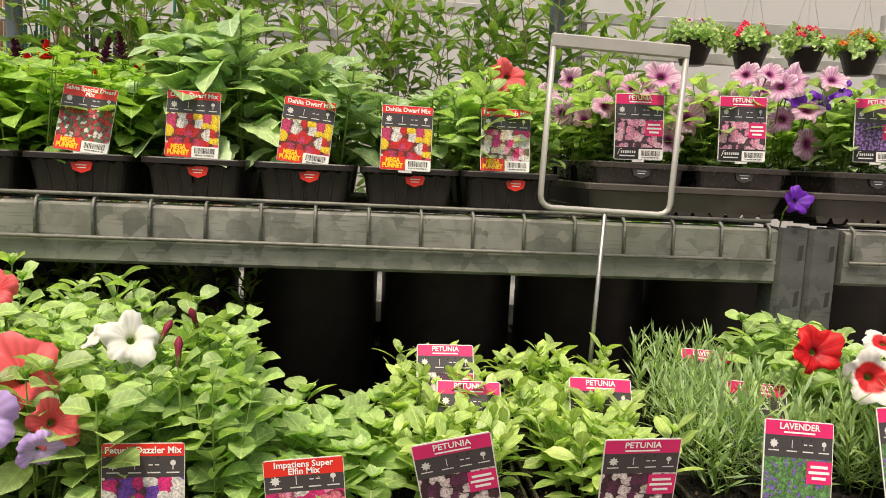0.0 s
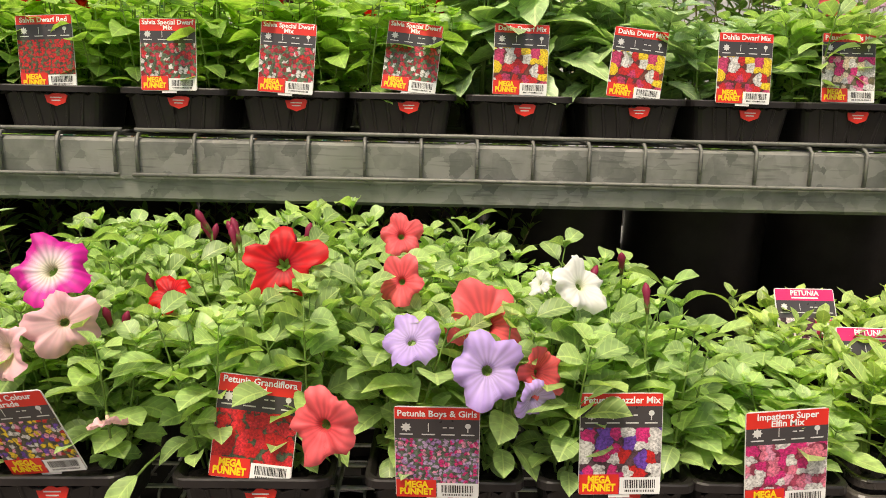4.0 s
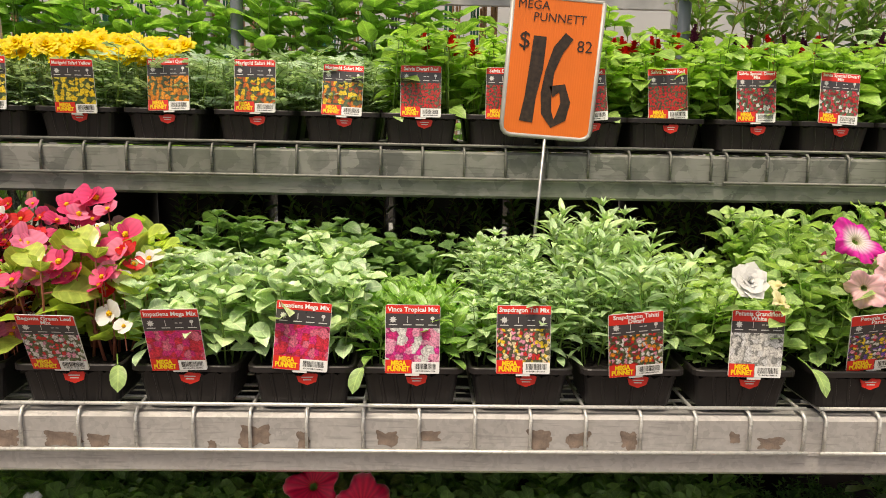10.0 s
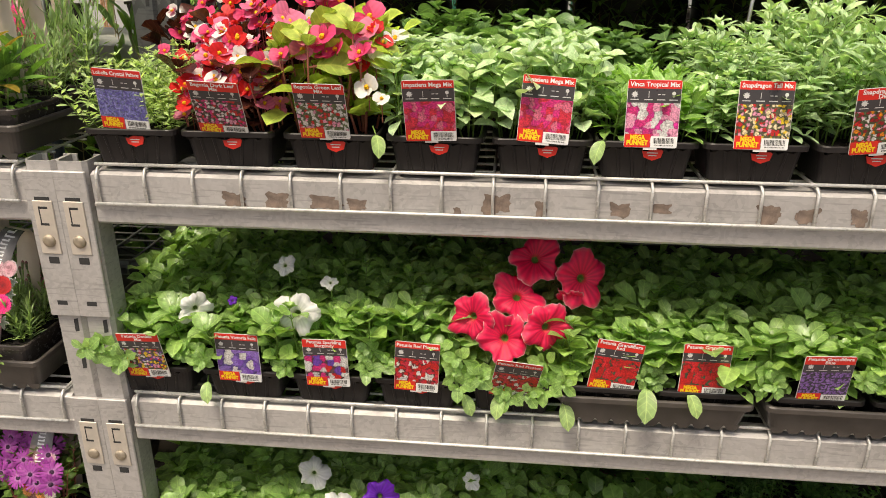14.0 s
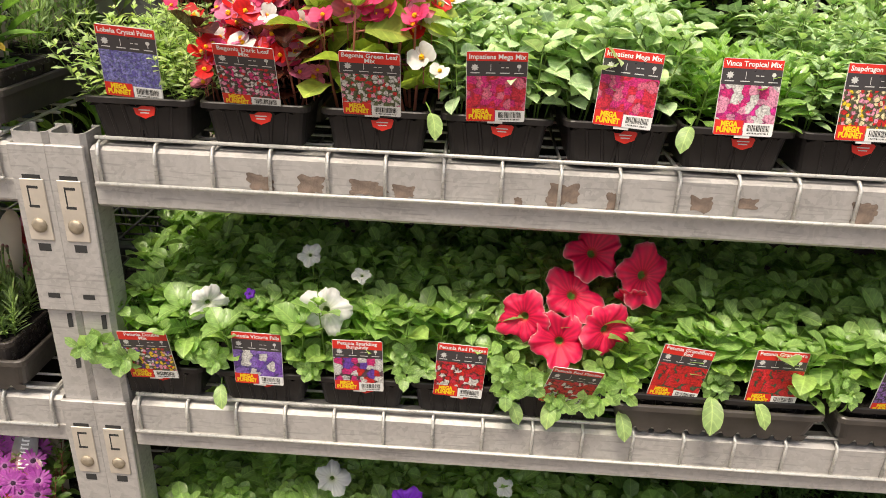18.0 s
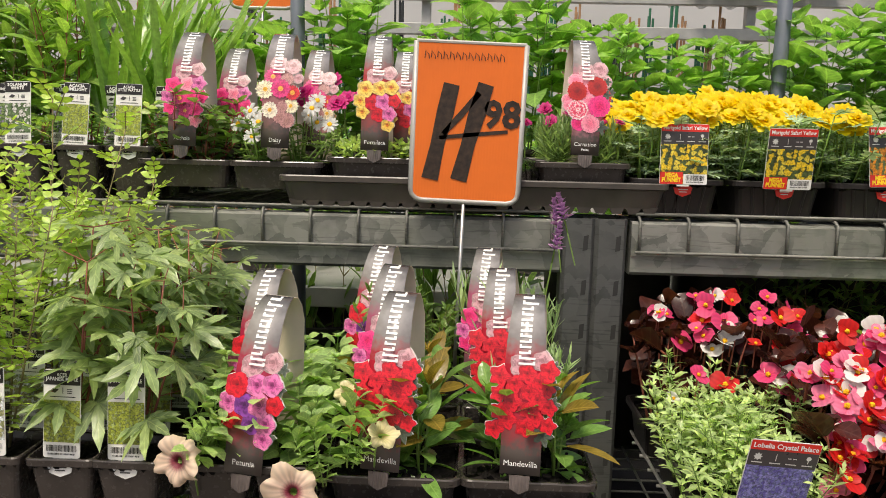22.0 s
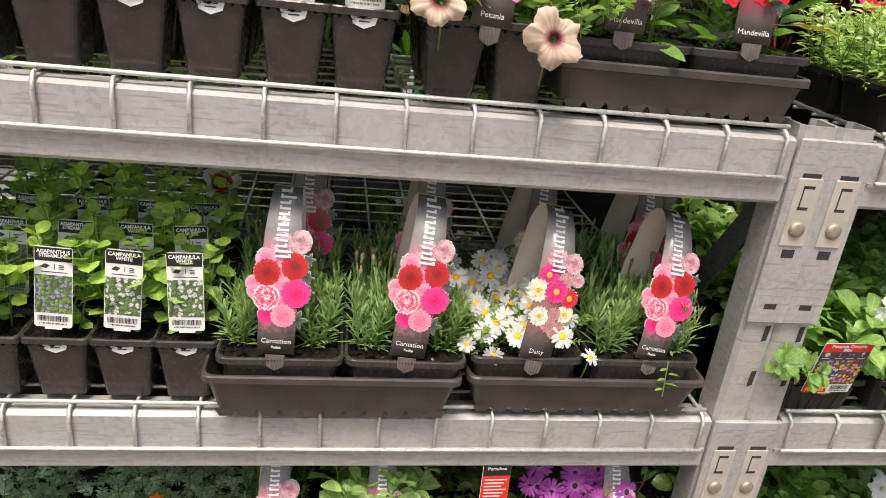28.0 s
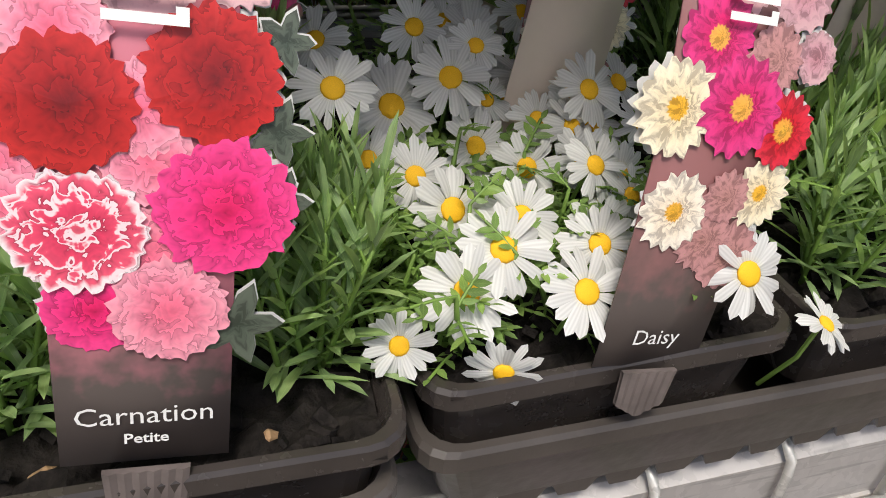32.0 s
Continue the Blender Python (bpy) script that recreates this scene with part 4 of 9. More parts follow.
for bay in range(-1, 3):
    xr = bay * (BAY + GAP)
    for dx in (-0.045, -0.0985):
        upright(xr + dx, 0.0, 1.062, "zinc_front", list(RODS.values()), "pale galvanised rack upright with slots, locking plates and bolts")
        upright(xr + dx, REAR_Y, 1.405, "zinc_dull", [], "dark grey galvanised rear rack upright")
    run = Vector((0, 0.37, -0.575))
    up = Vector((0, run.z, -run.y)).normalized() * -0.021
    foot = Vector((xr - 0.118, 0.046, 0.945))
    flat_bar = [foot + Vector((dx, 0, 0)) + run * k + up * q for dx in (-0.003, 0.003) for k, q in ((0, -1), (0, 1), (1, 1), (1, -1))]
    brace = Shape().add(flat_bar, [(0, 1, 2, 3), (7, 6, 5, 4), (0, 4, 5, 1), (1, 5, 6, 2), (2, 6, 7, 3), (3, 7, 4, 0)])
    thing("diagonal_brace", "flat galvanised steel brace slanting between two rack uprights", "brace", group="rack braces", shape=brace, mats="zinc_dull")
    for yy in (0.055, REAR_Y + 0.06):
        tie = Shape().tube([(xr - 0.072, yy, 0.93), (xr - 0.072, yy + 0.3, 0.93)], 0.014, 10)
        thing("tie_bar", "round galvanised tie bar between two rack uprights", "tie bar", shape=tie, mats="zinc_rear", smooth=True)

# dark sticker remnants on the front of the top beam
rngs = random.Random(4)
for x, w, h, z in ((0.225, 0.045, 0.03, 0.012), (0.295, 0.05, 0.034, 0.012), (0.375, 0.06, 0.03, 0.012), (0.425, 0.04, 0.022, 0.01), (0.585, 0.016, 0.016, 0.004), (0.645, 0.052, 0.042, 0.018),
                   (0.715, 0.022, 0.03, 0.012), (0.835, 0.035, 0.03, 0.015), (0.895, 0.04, 0.018, 0.02), (1.055, 0.045, 0.036, 0.015), (1.110, 0.04, 0.03, 0.015), (1.185, 0.03, 0.034, 0.015), (1.395, 0.05, 0.022, 0.012), (1.34, 0.02, 0.02, 0.02)):
    pts = []
    for j in range(46):
        a = 6.2832 * j / 46
        k = 0.68 + 0.20 * math.sin(2 * a + 40 * x) + 0.16 * math.sin(3 * a + 90 * x) + 0.13 * math.sin(5 * a + 55 * x) + 0.10 * math.sin(9 * a + 30 * x) + rngs.uniform(-0.13, 0.13)
        k = 0.42 + 0.45 * k
        e = 1.0 / max(abs(math.cos(a)), abs(math.sin(a)), 0.75)
        pts.append((0.52 * w * k * e * math.cos(a), 0.0, 0.52 * h * k * e * math.sin(a)))
    s = Shape().add(pts + [(0.0, 0.0, 0.0)], [(46, (j + 1) % 46, j) for j in range(46)])
    thing("sticker_residue", "dark brown torn remnant of a glued sticker on the steel beam", "sticker residue", pose(x, 0.0034, 0.995 + z), group="sticker remnants", shape=s, mats="residue")

# ---- pots, trays, labels ----


def rounded(w, d, r, z, n=4, ribs=0, proud=0.0):
    """A rounded rectangle outline, centred in x, running back from y = 0; ribs stand proud of its front."""
    out = []
    for cx, cy, a0 in ((w / 2 - r, r, -90), (w / 2 - r, d - r, 0), (-w / 2 + r, d - r, 90), (-w / 2 + r, r, 180)):
        for k in range(n + 1):
            a = radians(a0 + 90 * k / n)
            out.append((cx + r * math.cos(a), cy + r * math.sin(a), z))
    for i in range(ribs):
        x = (i - (ribs - 1) / 2) * (w - 0.05) / max(1, ribs - 1)
        out += [(x - 0.0026, 0, z), (x - 0.0015, -proud, z), (x + 0.0015, -proud, z), (x + 0.0026, 0, z)]
    return out


def inset(ring, k, z):
    cy = sum(p[1] for p in ring) / len(ring)
    return [(p[0] - k * (1 if p[0] > 0 else -1), p[1] - k * (1 if p[1] > cy else -1), z) for p in ring]


def tub_shape(w, d, h, taper, r=0.012, rim=0.006, wall=0.0018, ribs=0):
    s = Shape()
    top = rounded(w, d, r, h, 4, ribs)
    body = rounded(w, d, r, h, 4, ribs, 0.0014)
    low = inset(body, taper, 0.0)
    under = inset(body, rim, h - 0.010)
    lip = [(p[0], p[1], h - 0.009) for p in top]
    edge = [(p[0], p[1], h - 0.0016) for p in top]
    top = inset(top, 0.0012, h)
    mid = inset(lip, rim * 0.4 + wall, h)
    inner = inset(lip, rim + wall, h - 0.008)
    floor_in = inset(lip, taper + wall, 0.004)
    s.ring_stack([low, under, lip, edge, top, mid, inner, floor_in], top=True)
    return s


def soil_shape(w, d, z, seed, amp=0.004):
    r = random.Random(seed)
    n = 18
    vs = [((i / n - 0.5) * w, j / n * d, z + r.uniform(-amp, amp)) for j in range(n + 1) for i in range(n + 1)]
    return Shape().add(vs, [(j * (n + 1) + i, j * (n + 1) + i + 1, (j + 1) * (n + 1) + i + 1, (j + 1) * (n + 1) + i) for j in range(n) for i in range(n)])


def crumb_shape(w, d, z, seed):
    """Loose crumbs and bark on the potting mix."""
    r = random.Random(seed)
    s = Shape()
    for k in range(60):
        x, y, q = r.uniform(-0.46, 0.46) * w, r.uniform(0.03, 0.97) * d, r.uniform(0.0010, 0.0034)
        m = pose(x, y, z + 0.004, r.uniform(0, 60), r.uniform(0, 60), r.uniform(0, 360))
        s.box(-q * 1.7, q * 1.7, -q, q, -q * 0.5, q * 0.5, 1 if k % 9 == 0 else 0, m)
    return s


PUN_W, PUN_D, PUN_H = 0.152, 0.128, 0.060
PUNNET = tub_shape(PUN_W, PUN_D, PUN_H, 0.014, 0.014, 0.007, 0.002, 6).mesh("punnet_body", "black_plastic")
PUNSOIL = soil_shape(PUN_W - 0.02, PUN_D - 0.02, PUN_H - 0.010, 1).mesh("soil", "potting_mix")
CELL = tub_shape(0.160, 0.135, 0.046, 0.010, 0.014, 0.006).mesh("cell_body", "black_gloss")
CELLCRUMB = crumb_shape(0.142, 0.117, 0.040, 9).mesh("soil_crumb", ["potting_mix", "bark_dark"])
CELLSOIL = soil_shape(0.142, 0.117, 0.040, 2).mesh("soil", "potting_mix")
TUBE = tub_shape(0.082, 0.080, 0.092, 0.013, 0.008, 0.004).mesh("pot_body", "black_gloss")
TUBESOIL = soil_shape(0.070, 0.068, 0.082, 3).mesh("soil", "potting_mix")


def badge(mat_word):
    s = Shape()
    pts = [(-0.0155, 0.0, 0.006), (-0.012, 0.0, 0.0085), (0.012, 0.0, 0.0085), (0.0155, 0.0, 0.006), (0.0125, 0.0, -0.004), (0.0, 0.0, -0.009), (-0.0125, 0.0, -0.004)]
    s.add([(p[0], -0.0006, p[2]) for p in pts] + [(p[0], 0.0012, p[2]) for p in pts], [tuple(range(7))] + [(i + 7, (i + 1) % 7 + 7, (i + 1) % 7, i) for i in range(7)])
    for z, w in ((0.003, 0.016), (-0.001, 0.012)):
        s.box(-w / 2, w / 2, -0.0009, -0.0006, z - 0.0007, z + 0.0007, 1)
    return s.mesh("badge", [mat_word, "ink_pale" if mat_word != "ink_white" else "ink_grey"])


BADGE_RED, BADGE_BLACK, BADGE_WHITE = badge("ink_red"), badge("ink_grey"), badge("ink_white")


def flat(s, x0, x1, z0, z1, y, mi=0):
    return s.add([(x0, y, z0), (x1, y, z0), (x1, y, z1), (x0, y, z1)], [(0, 1, 2, 3)], None, mi)


def bars(s, x0, x1, z0, z1, y, seed, mi=0, gap=0.45):
    r = random.Random(seed)
    x = x0
    while x < x1:
        w = r.uniform(0.0004, 0.0013)
        flat(s, x, min(x + w, x1), z0, z1, y, mi)
        x += w + r.uniform(0.0004, 0.0010)
    return s


def icons(seed, w):
    """The row of small pictograms with a bar of fine print under each."""
    s = Shape()
    for i, k in enumerate((-0.36, -0.1, 0.13, 0.36)):
        x = k * w
        if i == 0:
            pts = [(x + (0.0032 if j % 2 else 0.0052) * math.cos(j * 0.393), -0.0013, 0.0035 + (0.0032 if j % 2 else 0.0052) * math.sin(j * 0.393)) for j in range(16)]
            s.add(pts, [tuple(range(16))])
        elif i == 1:
            flat(s, x - 0.0004, x + 0.0004, -0.001, 0.008, -0.0013)
        elif i == 2:
            flat(s, x - 0.005, x - 0.001, 0.003, 0.0042, -0.0013)
            flat(s, x + 0.001, x + 0.005, 0.003, 0.0042, -0.0013)
        else:
            pts = [(x + 0.0028 * math.cos(j * 0.785), -0.0013, 0.0055 + 0.0028 * math.sin(j * 0.785)) for j in range(8)]
            s.add(pts, [tuple(range(8))])
            flat(s, x - 0.0005, x + 0.0005, -0.001, 0.003, -0.0013)
        flat(s, x - 0.006, x + 0.006, -0.0045, -0.0032, -0.0013)
    return s


LAB_W, LAB_H = 0.077, 0.098
MEGA = lettering("MEGA\nPUNNET", 0.0115, 0.031, 0.0006)
CARDS = {}


def card_mesh(w, h, name="card"):
    s = Shape()
    pts = []
    r = 0.003
    for cx, cz, a0 in ((w / 2 - r, r, -90), (w / 2 - r, h - r, 0), (-w / 2 + r, h - r, 90), (-w / 2 + r, r, 180)):
        for k in range(3):
            a = radians(a0 + 45 * k)
            pts.append((cx + r * math.cos(a), cz + r * math.sin(a)))
    n = len(pts)
    rows = 5
    s.add([(p[0], -0.0004, p[1]) for p in pts] + [(p[0], 0.0004, p[1]) for p in pts],
          [tuple(range(n)), tuple(range(2 * n - 1, n - 1, -1))] + [(i + n, (i + 1) % n + n, (i + 1) % n, i) for i in range(n)])
    s.box(-0.010, 0.010, -0.0003, 0.0003, -0.003, 0.001)
    return s.mesh(name, "white_card")


def mega_label(title, photo):
    """Meshes of a large punnet label: red title, dark pictogram band, photograph, red flag and barcode."""
    key = (title, photo)
    if key in CARDS:
        return CARDS[key]
    w, h, e = LAB_W, LAB_H, 0.0006
    y = -0.0009
    two = "\n" in title
    head = 0.0125
    seed = len(title) * 7 + len(photo)
    out = [("card", card_mesh(w, h), "white-edged printed card")]
    out.append(("title_band", flat(Shape(), -w / 2 + e, w / 2 - e, h - head - (0.004 if two else 0), h - e, y).mesh("title_band", "ink_red"), "red band"))
    out.append(("pictogram_band", flat(Shape(), -w / 2 + e, w / 2 - e, h - 0.033, h - head - (0.004 if two else 0), y).mesh("pictogram_band", "ink_grey"), "dark band"))
    out.append(("photograph", flat(Shape(), -w / 2 + e, w / 2 - e, e, h - 0.033, y).mesh("photograph", photo), "printed photograph of blossoms"))
    fl = flat(Shape(), -w / 2 + e, -0.001, e, 0.020, y - 0.0003)
    merged(fl, MEGA, Matrix.Translation((-w / 4 - 0.0002, y - 0.0006, 0.0108)), 1)
    out.append(("flag", fl.mesh("flag", ["ink_red", "ink_yellow"]), "red flag with yellow capitals"))
    bc = flat(Shape(), 0.0, w / 2 - e, e, 0.017, y - 0.0003)
    bars(bc, 0.004, w / 2 - 0.005, 0.0065, 0.0148, y - 0.0006, seed, 1)
    bars(bc, 0.005, w / 2 - 0.006, 0.0030, 0.0050, y - 0.0006, seed + 1, 1)
    out.append(("barcode", bc.mesh("barcode", ["ink_white", "ink_black"]), "white panel with a barcode"))
    tx = lettering(title, 0.0088 if two else 0.0095, w - 0.006, 0.00022)
    out.append(("title", merged(Shape(), tx, Matrix.Translation((0, y - 0.0005, h - (0.0088 if two else 0.0068)))).mesh("title", "ink_white"), "white letters"))
    out.append(("pictogram", merged(Shape(), icons(seed, w), Matrix.Translation((0, 0, h - 0.0245))).mesh("pictogram", "ink_pale"), ""))
    CARDS[key] = out
    return out


def pink_label(title, photo):
    """A label with a pink title band, dark pictogram band, photograph, pink corner note and barcode."""
    key = (title, photo, 1)
    if key in CARDS:
        return CARDS[key]
    w, h, e, y = 0.080, 0.104, 0.0012, -0.0009
    out = [("card", card_mesh(w, h), "white-edged printed card")]
    out.append(("title_band", flat(Shape(), -w / 2 + e, w / 2 - e, h - 0.0165, h - e, y).mesh("title_band", "ink_pink"), "pink band"))
    out.append(("pictogram_band", flat(Shape(), -w / 2 + e, w / 2 - e, h - 0.040, h - 0.0165, y).mesh("pictogram_band", "ink_grey"), "dark band"))
    out.append(("photograph", flat(Shape(), -w / 2 + e, w / 2 - e, 0.020, h - 0.040, y).mesh("photograph", photo), "printed photograph of blossoms"))
    lo = flat(Shape(), -w / 2 + e, w / 2 - e, e, 0.020, y)
    lo.tube([(-0.034, y - 0.0008, 0.0085), (-0.031, y - 0.0008, 0.0165), (-0.027, y - 0.0008, 0.0175)], 0.0006, 4, 1)
    for i in range(7):
        lo.box(-0.029 + 0.0036 * i, -0.0268 + 0.0036 * i, y - 0.0008, y - 0.0003, 0.0105, 0.0145, 1)
    flat(lo, -0.031, -0.006, 0.0055, 0.0075, y - 0.0004, 1)
    out.append(("maker_strip", lo.mesh("maker_strip", ["ink_black", "ink_pale"]), "black strip with pale marks"))
    note = flat(Shape(), 0.010, w / 2 - e, h - 0.066, h - 0.042, y - 0.0003)
    for i, q in enumerate((0.010, 0.012, 0.008)):
        flat(note, 0.024 - q, 0.024 + q, h - 0.0495 - 0.006 * i, h - 0.0465 - 0.006 * i, y - 0.0006, 1)
    out.append(("note", note.mesh("note", ["ink_pink", "ink_white"]), "pink corner note"))
    bc = flat(Shape(), 0.0, w / 2 - e, e, 0.0175, y - 0.0003)
    bars(bc, 0.004, w / 2 - 0.005, 0.0065, 0.0150, y - 0.0006, 5, 1)
    bars(bc, 0.005, w / 2 - 0.006, 0.0030, 0.0050, y - 0.0006, 6, 1)
    out.append(("barcode", bc.mesh("barcode", ["ink_white", "ink_black"]), "white panel with a barcode"))
    tx = merged(Shape(), lettering(title, 0.0095, w - 0.03, 0.00022), Matrix.Translation((0, y - 0.0005, h - 0.0068)))
    flat(tx, -0.018, 0.018, h - 0.0140, h - 0.0122, y - 0.0005)
    out.append(("title", tx.mesh("title", "ink_white"), "white letters"))
    out.append(("pictogram", merged(Shape(), icons(3, w), Matrix.Translation((0, 0, h - 0.029))).mesh("pictogram", "ink_pale"), ""))
    CARDS[key] = out
    return out


def tall_label(title, photo):
    """A narrow shrub label: black head with white capitals, white pictogram band, photograph and barcode foot."""
    key = (title, photo, 2)
    if key in CARDS:
        return CARDS[key]
    w, h, e, y = 0.044, 0.105, 0.0008, -0.0009
    out = [("card", card_mesh(w, h), "white printed card")]
    out.append(("head_band", flat(Shape(), -w / 2 + e, w / 2 - e, h - 0.018, h - e, y).mesh("head_band", "ink_black"), "black band"))
    out.append(("photograph", flat(Shape(), -w / 2 + e, w / 2 - e, 0.019, h - 0.036, y).mesh("photograph", photo), "printed photograph of the plant"))
    bc = Shape()
    bars(bc, -w / 2 + 0.004, w / 2 - 0.004, 0.008, 0.0155, y, 8)
    bars(bc, -w / 2 + 0.006, w / 2 - 0.006, 0.004, 0.006, y, 9)
    out.append(("barcode", bc.mesh("barcode", "ink_black"), "barcode"))
    ic = Shape()
    ic.add([(-0.015, y, h - 0.026), (-0.008, y, h - 0.0275), (-0.004, y, h - 0.0235), (-0.010, y, h - 0.0215)], [(0, 1, 2, 3)])
    flat(ic, 0.0006, 0.0014, h - 0.028, h - 0.021, y)
    for i in range(3):
        flat(ic, 0.006, 0.012, h - 0.0235 - 0.0022 * i, h - 0.0225 - 0.0022 * i, y)
    flat(ic, -0.014, 0.016, h - 0.0325, h - 0.0315, y)
    out.append(("pictogram", ic.mesh("pictogram", "ink_grey"), ""))
    out.append(("title", merged(Shape(), lettering(title, 0.0072, w - 0.006, 0.00022), Matrix.Translation((0, y - 0.0005, h - 0.0085))).mesh("title", "ink_white"), "white capitals"))
    CARDS[key] = out
    return out


def stand_label(meshes, x, y, z, tilt=0.0, lean=-10.0, turn=0.0, label="", group="plant labels"):
    """A label pushed into the soil behind a pot's front rim: tilt in its own plane, lean backwards."""
    t = thing("plant_label", label, "plant label", pose(x, y, z, lean, 0, turn) @ pose(0, 0, 0, 0, tilt, 0), group=group)
    for nm, me, lb in meshes:
        part(nm, me, None, t, lb)
    return t


def lobes(cx, cz, r, n, depth, y, mi, s, seed=0, zscale=1.0):
    """A scalloped disc laid on the bent band, y off its middle, with radial UV."""
    rr = random.Random(seed)
    m = n * 4
    ring = []
    for j in range(m):
        a = 6.2832 * j / m
        k = r * (1 - depth * (0.5 - 0.5 * math.cos(a * n))) * rr.uniform(0.93, 1.05)
        pz = cz + k * math.sin(a) * zscale
        ring.append((cx + k * math.cos(a), strap_y(pz) + y, pz))
    inner = [(cx + (p[0] - cx) * 0.5, strap_y(cz + (p[2] - cz) * 0.5) + y, cz + (p[2] - cz) * 0.5) for p in ring]
    uv = [(j / m, 1.0) for j in range(m)] + [(j / m, 0.5) for j in range(m)] + [(0.5, 0.0)]
    fs = [(m + j, j, (j + 1) % m, m + (j + 1) % m) for j in range(m)] + [(2 * m, m + j, m + (j + 1) % m) for j in range(m)]
    s.add(ring + inner + [(cx, strap_y(cz) + y, cz)], [tuple(reversed(f)) for f in fs], uv, mi)
    return s


STRAPS = {
    "Carnation": (["print_palepink", "print_picotee", "print_darkred", "print_hot", "print_palepink", "print_darkred"], 19, 0.09),
    "Daisy": (["print_daisy_pink", "print_daisy_cream", "print_daisy_white", "print_daisy_red", "print_daisy_fade", "print_daisy_pink"], 16, 0.16),
    "Mandevilla": (["print_red", "print_red", "print_red", "print_red", "print_red", "print_red"], 5, 0.3),
    "Petunia": (["print_red", "print_magenta", "print_purple", "print_magenta", "print_magenta", "print_red"], 5, 0.16),
    "Portulaca": (["print_yellow", "print_yellow", "print_red", "print_magenta", "print_yellow", "print_red"], 5, 0.2),
    "Fuchsia": (["print_hot", "print_magenta", "print_daisy_pink", "print_hot", "print_palepink", "print_hot"], 5, 0.3),
    "Osteospermum": (["print_orange", "print_daisy_red", "print_orange", "print_daisy_white", "print_orange", "print_daisy_red"], 14, 0.22),
}
STRAP_MESH = {}
# side view of the strap: straight front, rounded top, back band running down behind the plants
STRAP_SIDE = [(y, z * 1.07) for y, z in ((0.0, 0.0), (0.0005, 0.025), (0.002, 0.05), (0.005, 0.075), (0.010, 0.10), (0.016, 0.12), (0.024, 0.14), (0.034, 0.158), (0.047, 0.173), (0.059, 0.182), (0.070, 0.186))]


def strap_y(z):
    for (y0, z0), (y1, z1) in zip(STRAP_SIDE, STRAP_SIDE[1:]):
        if z <= z1:
            return y0 + (y1 - y0) * max(0.0, z - z0) / (z1 - z0)
    return STRAP_SIDE[-1][0]


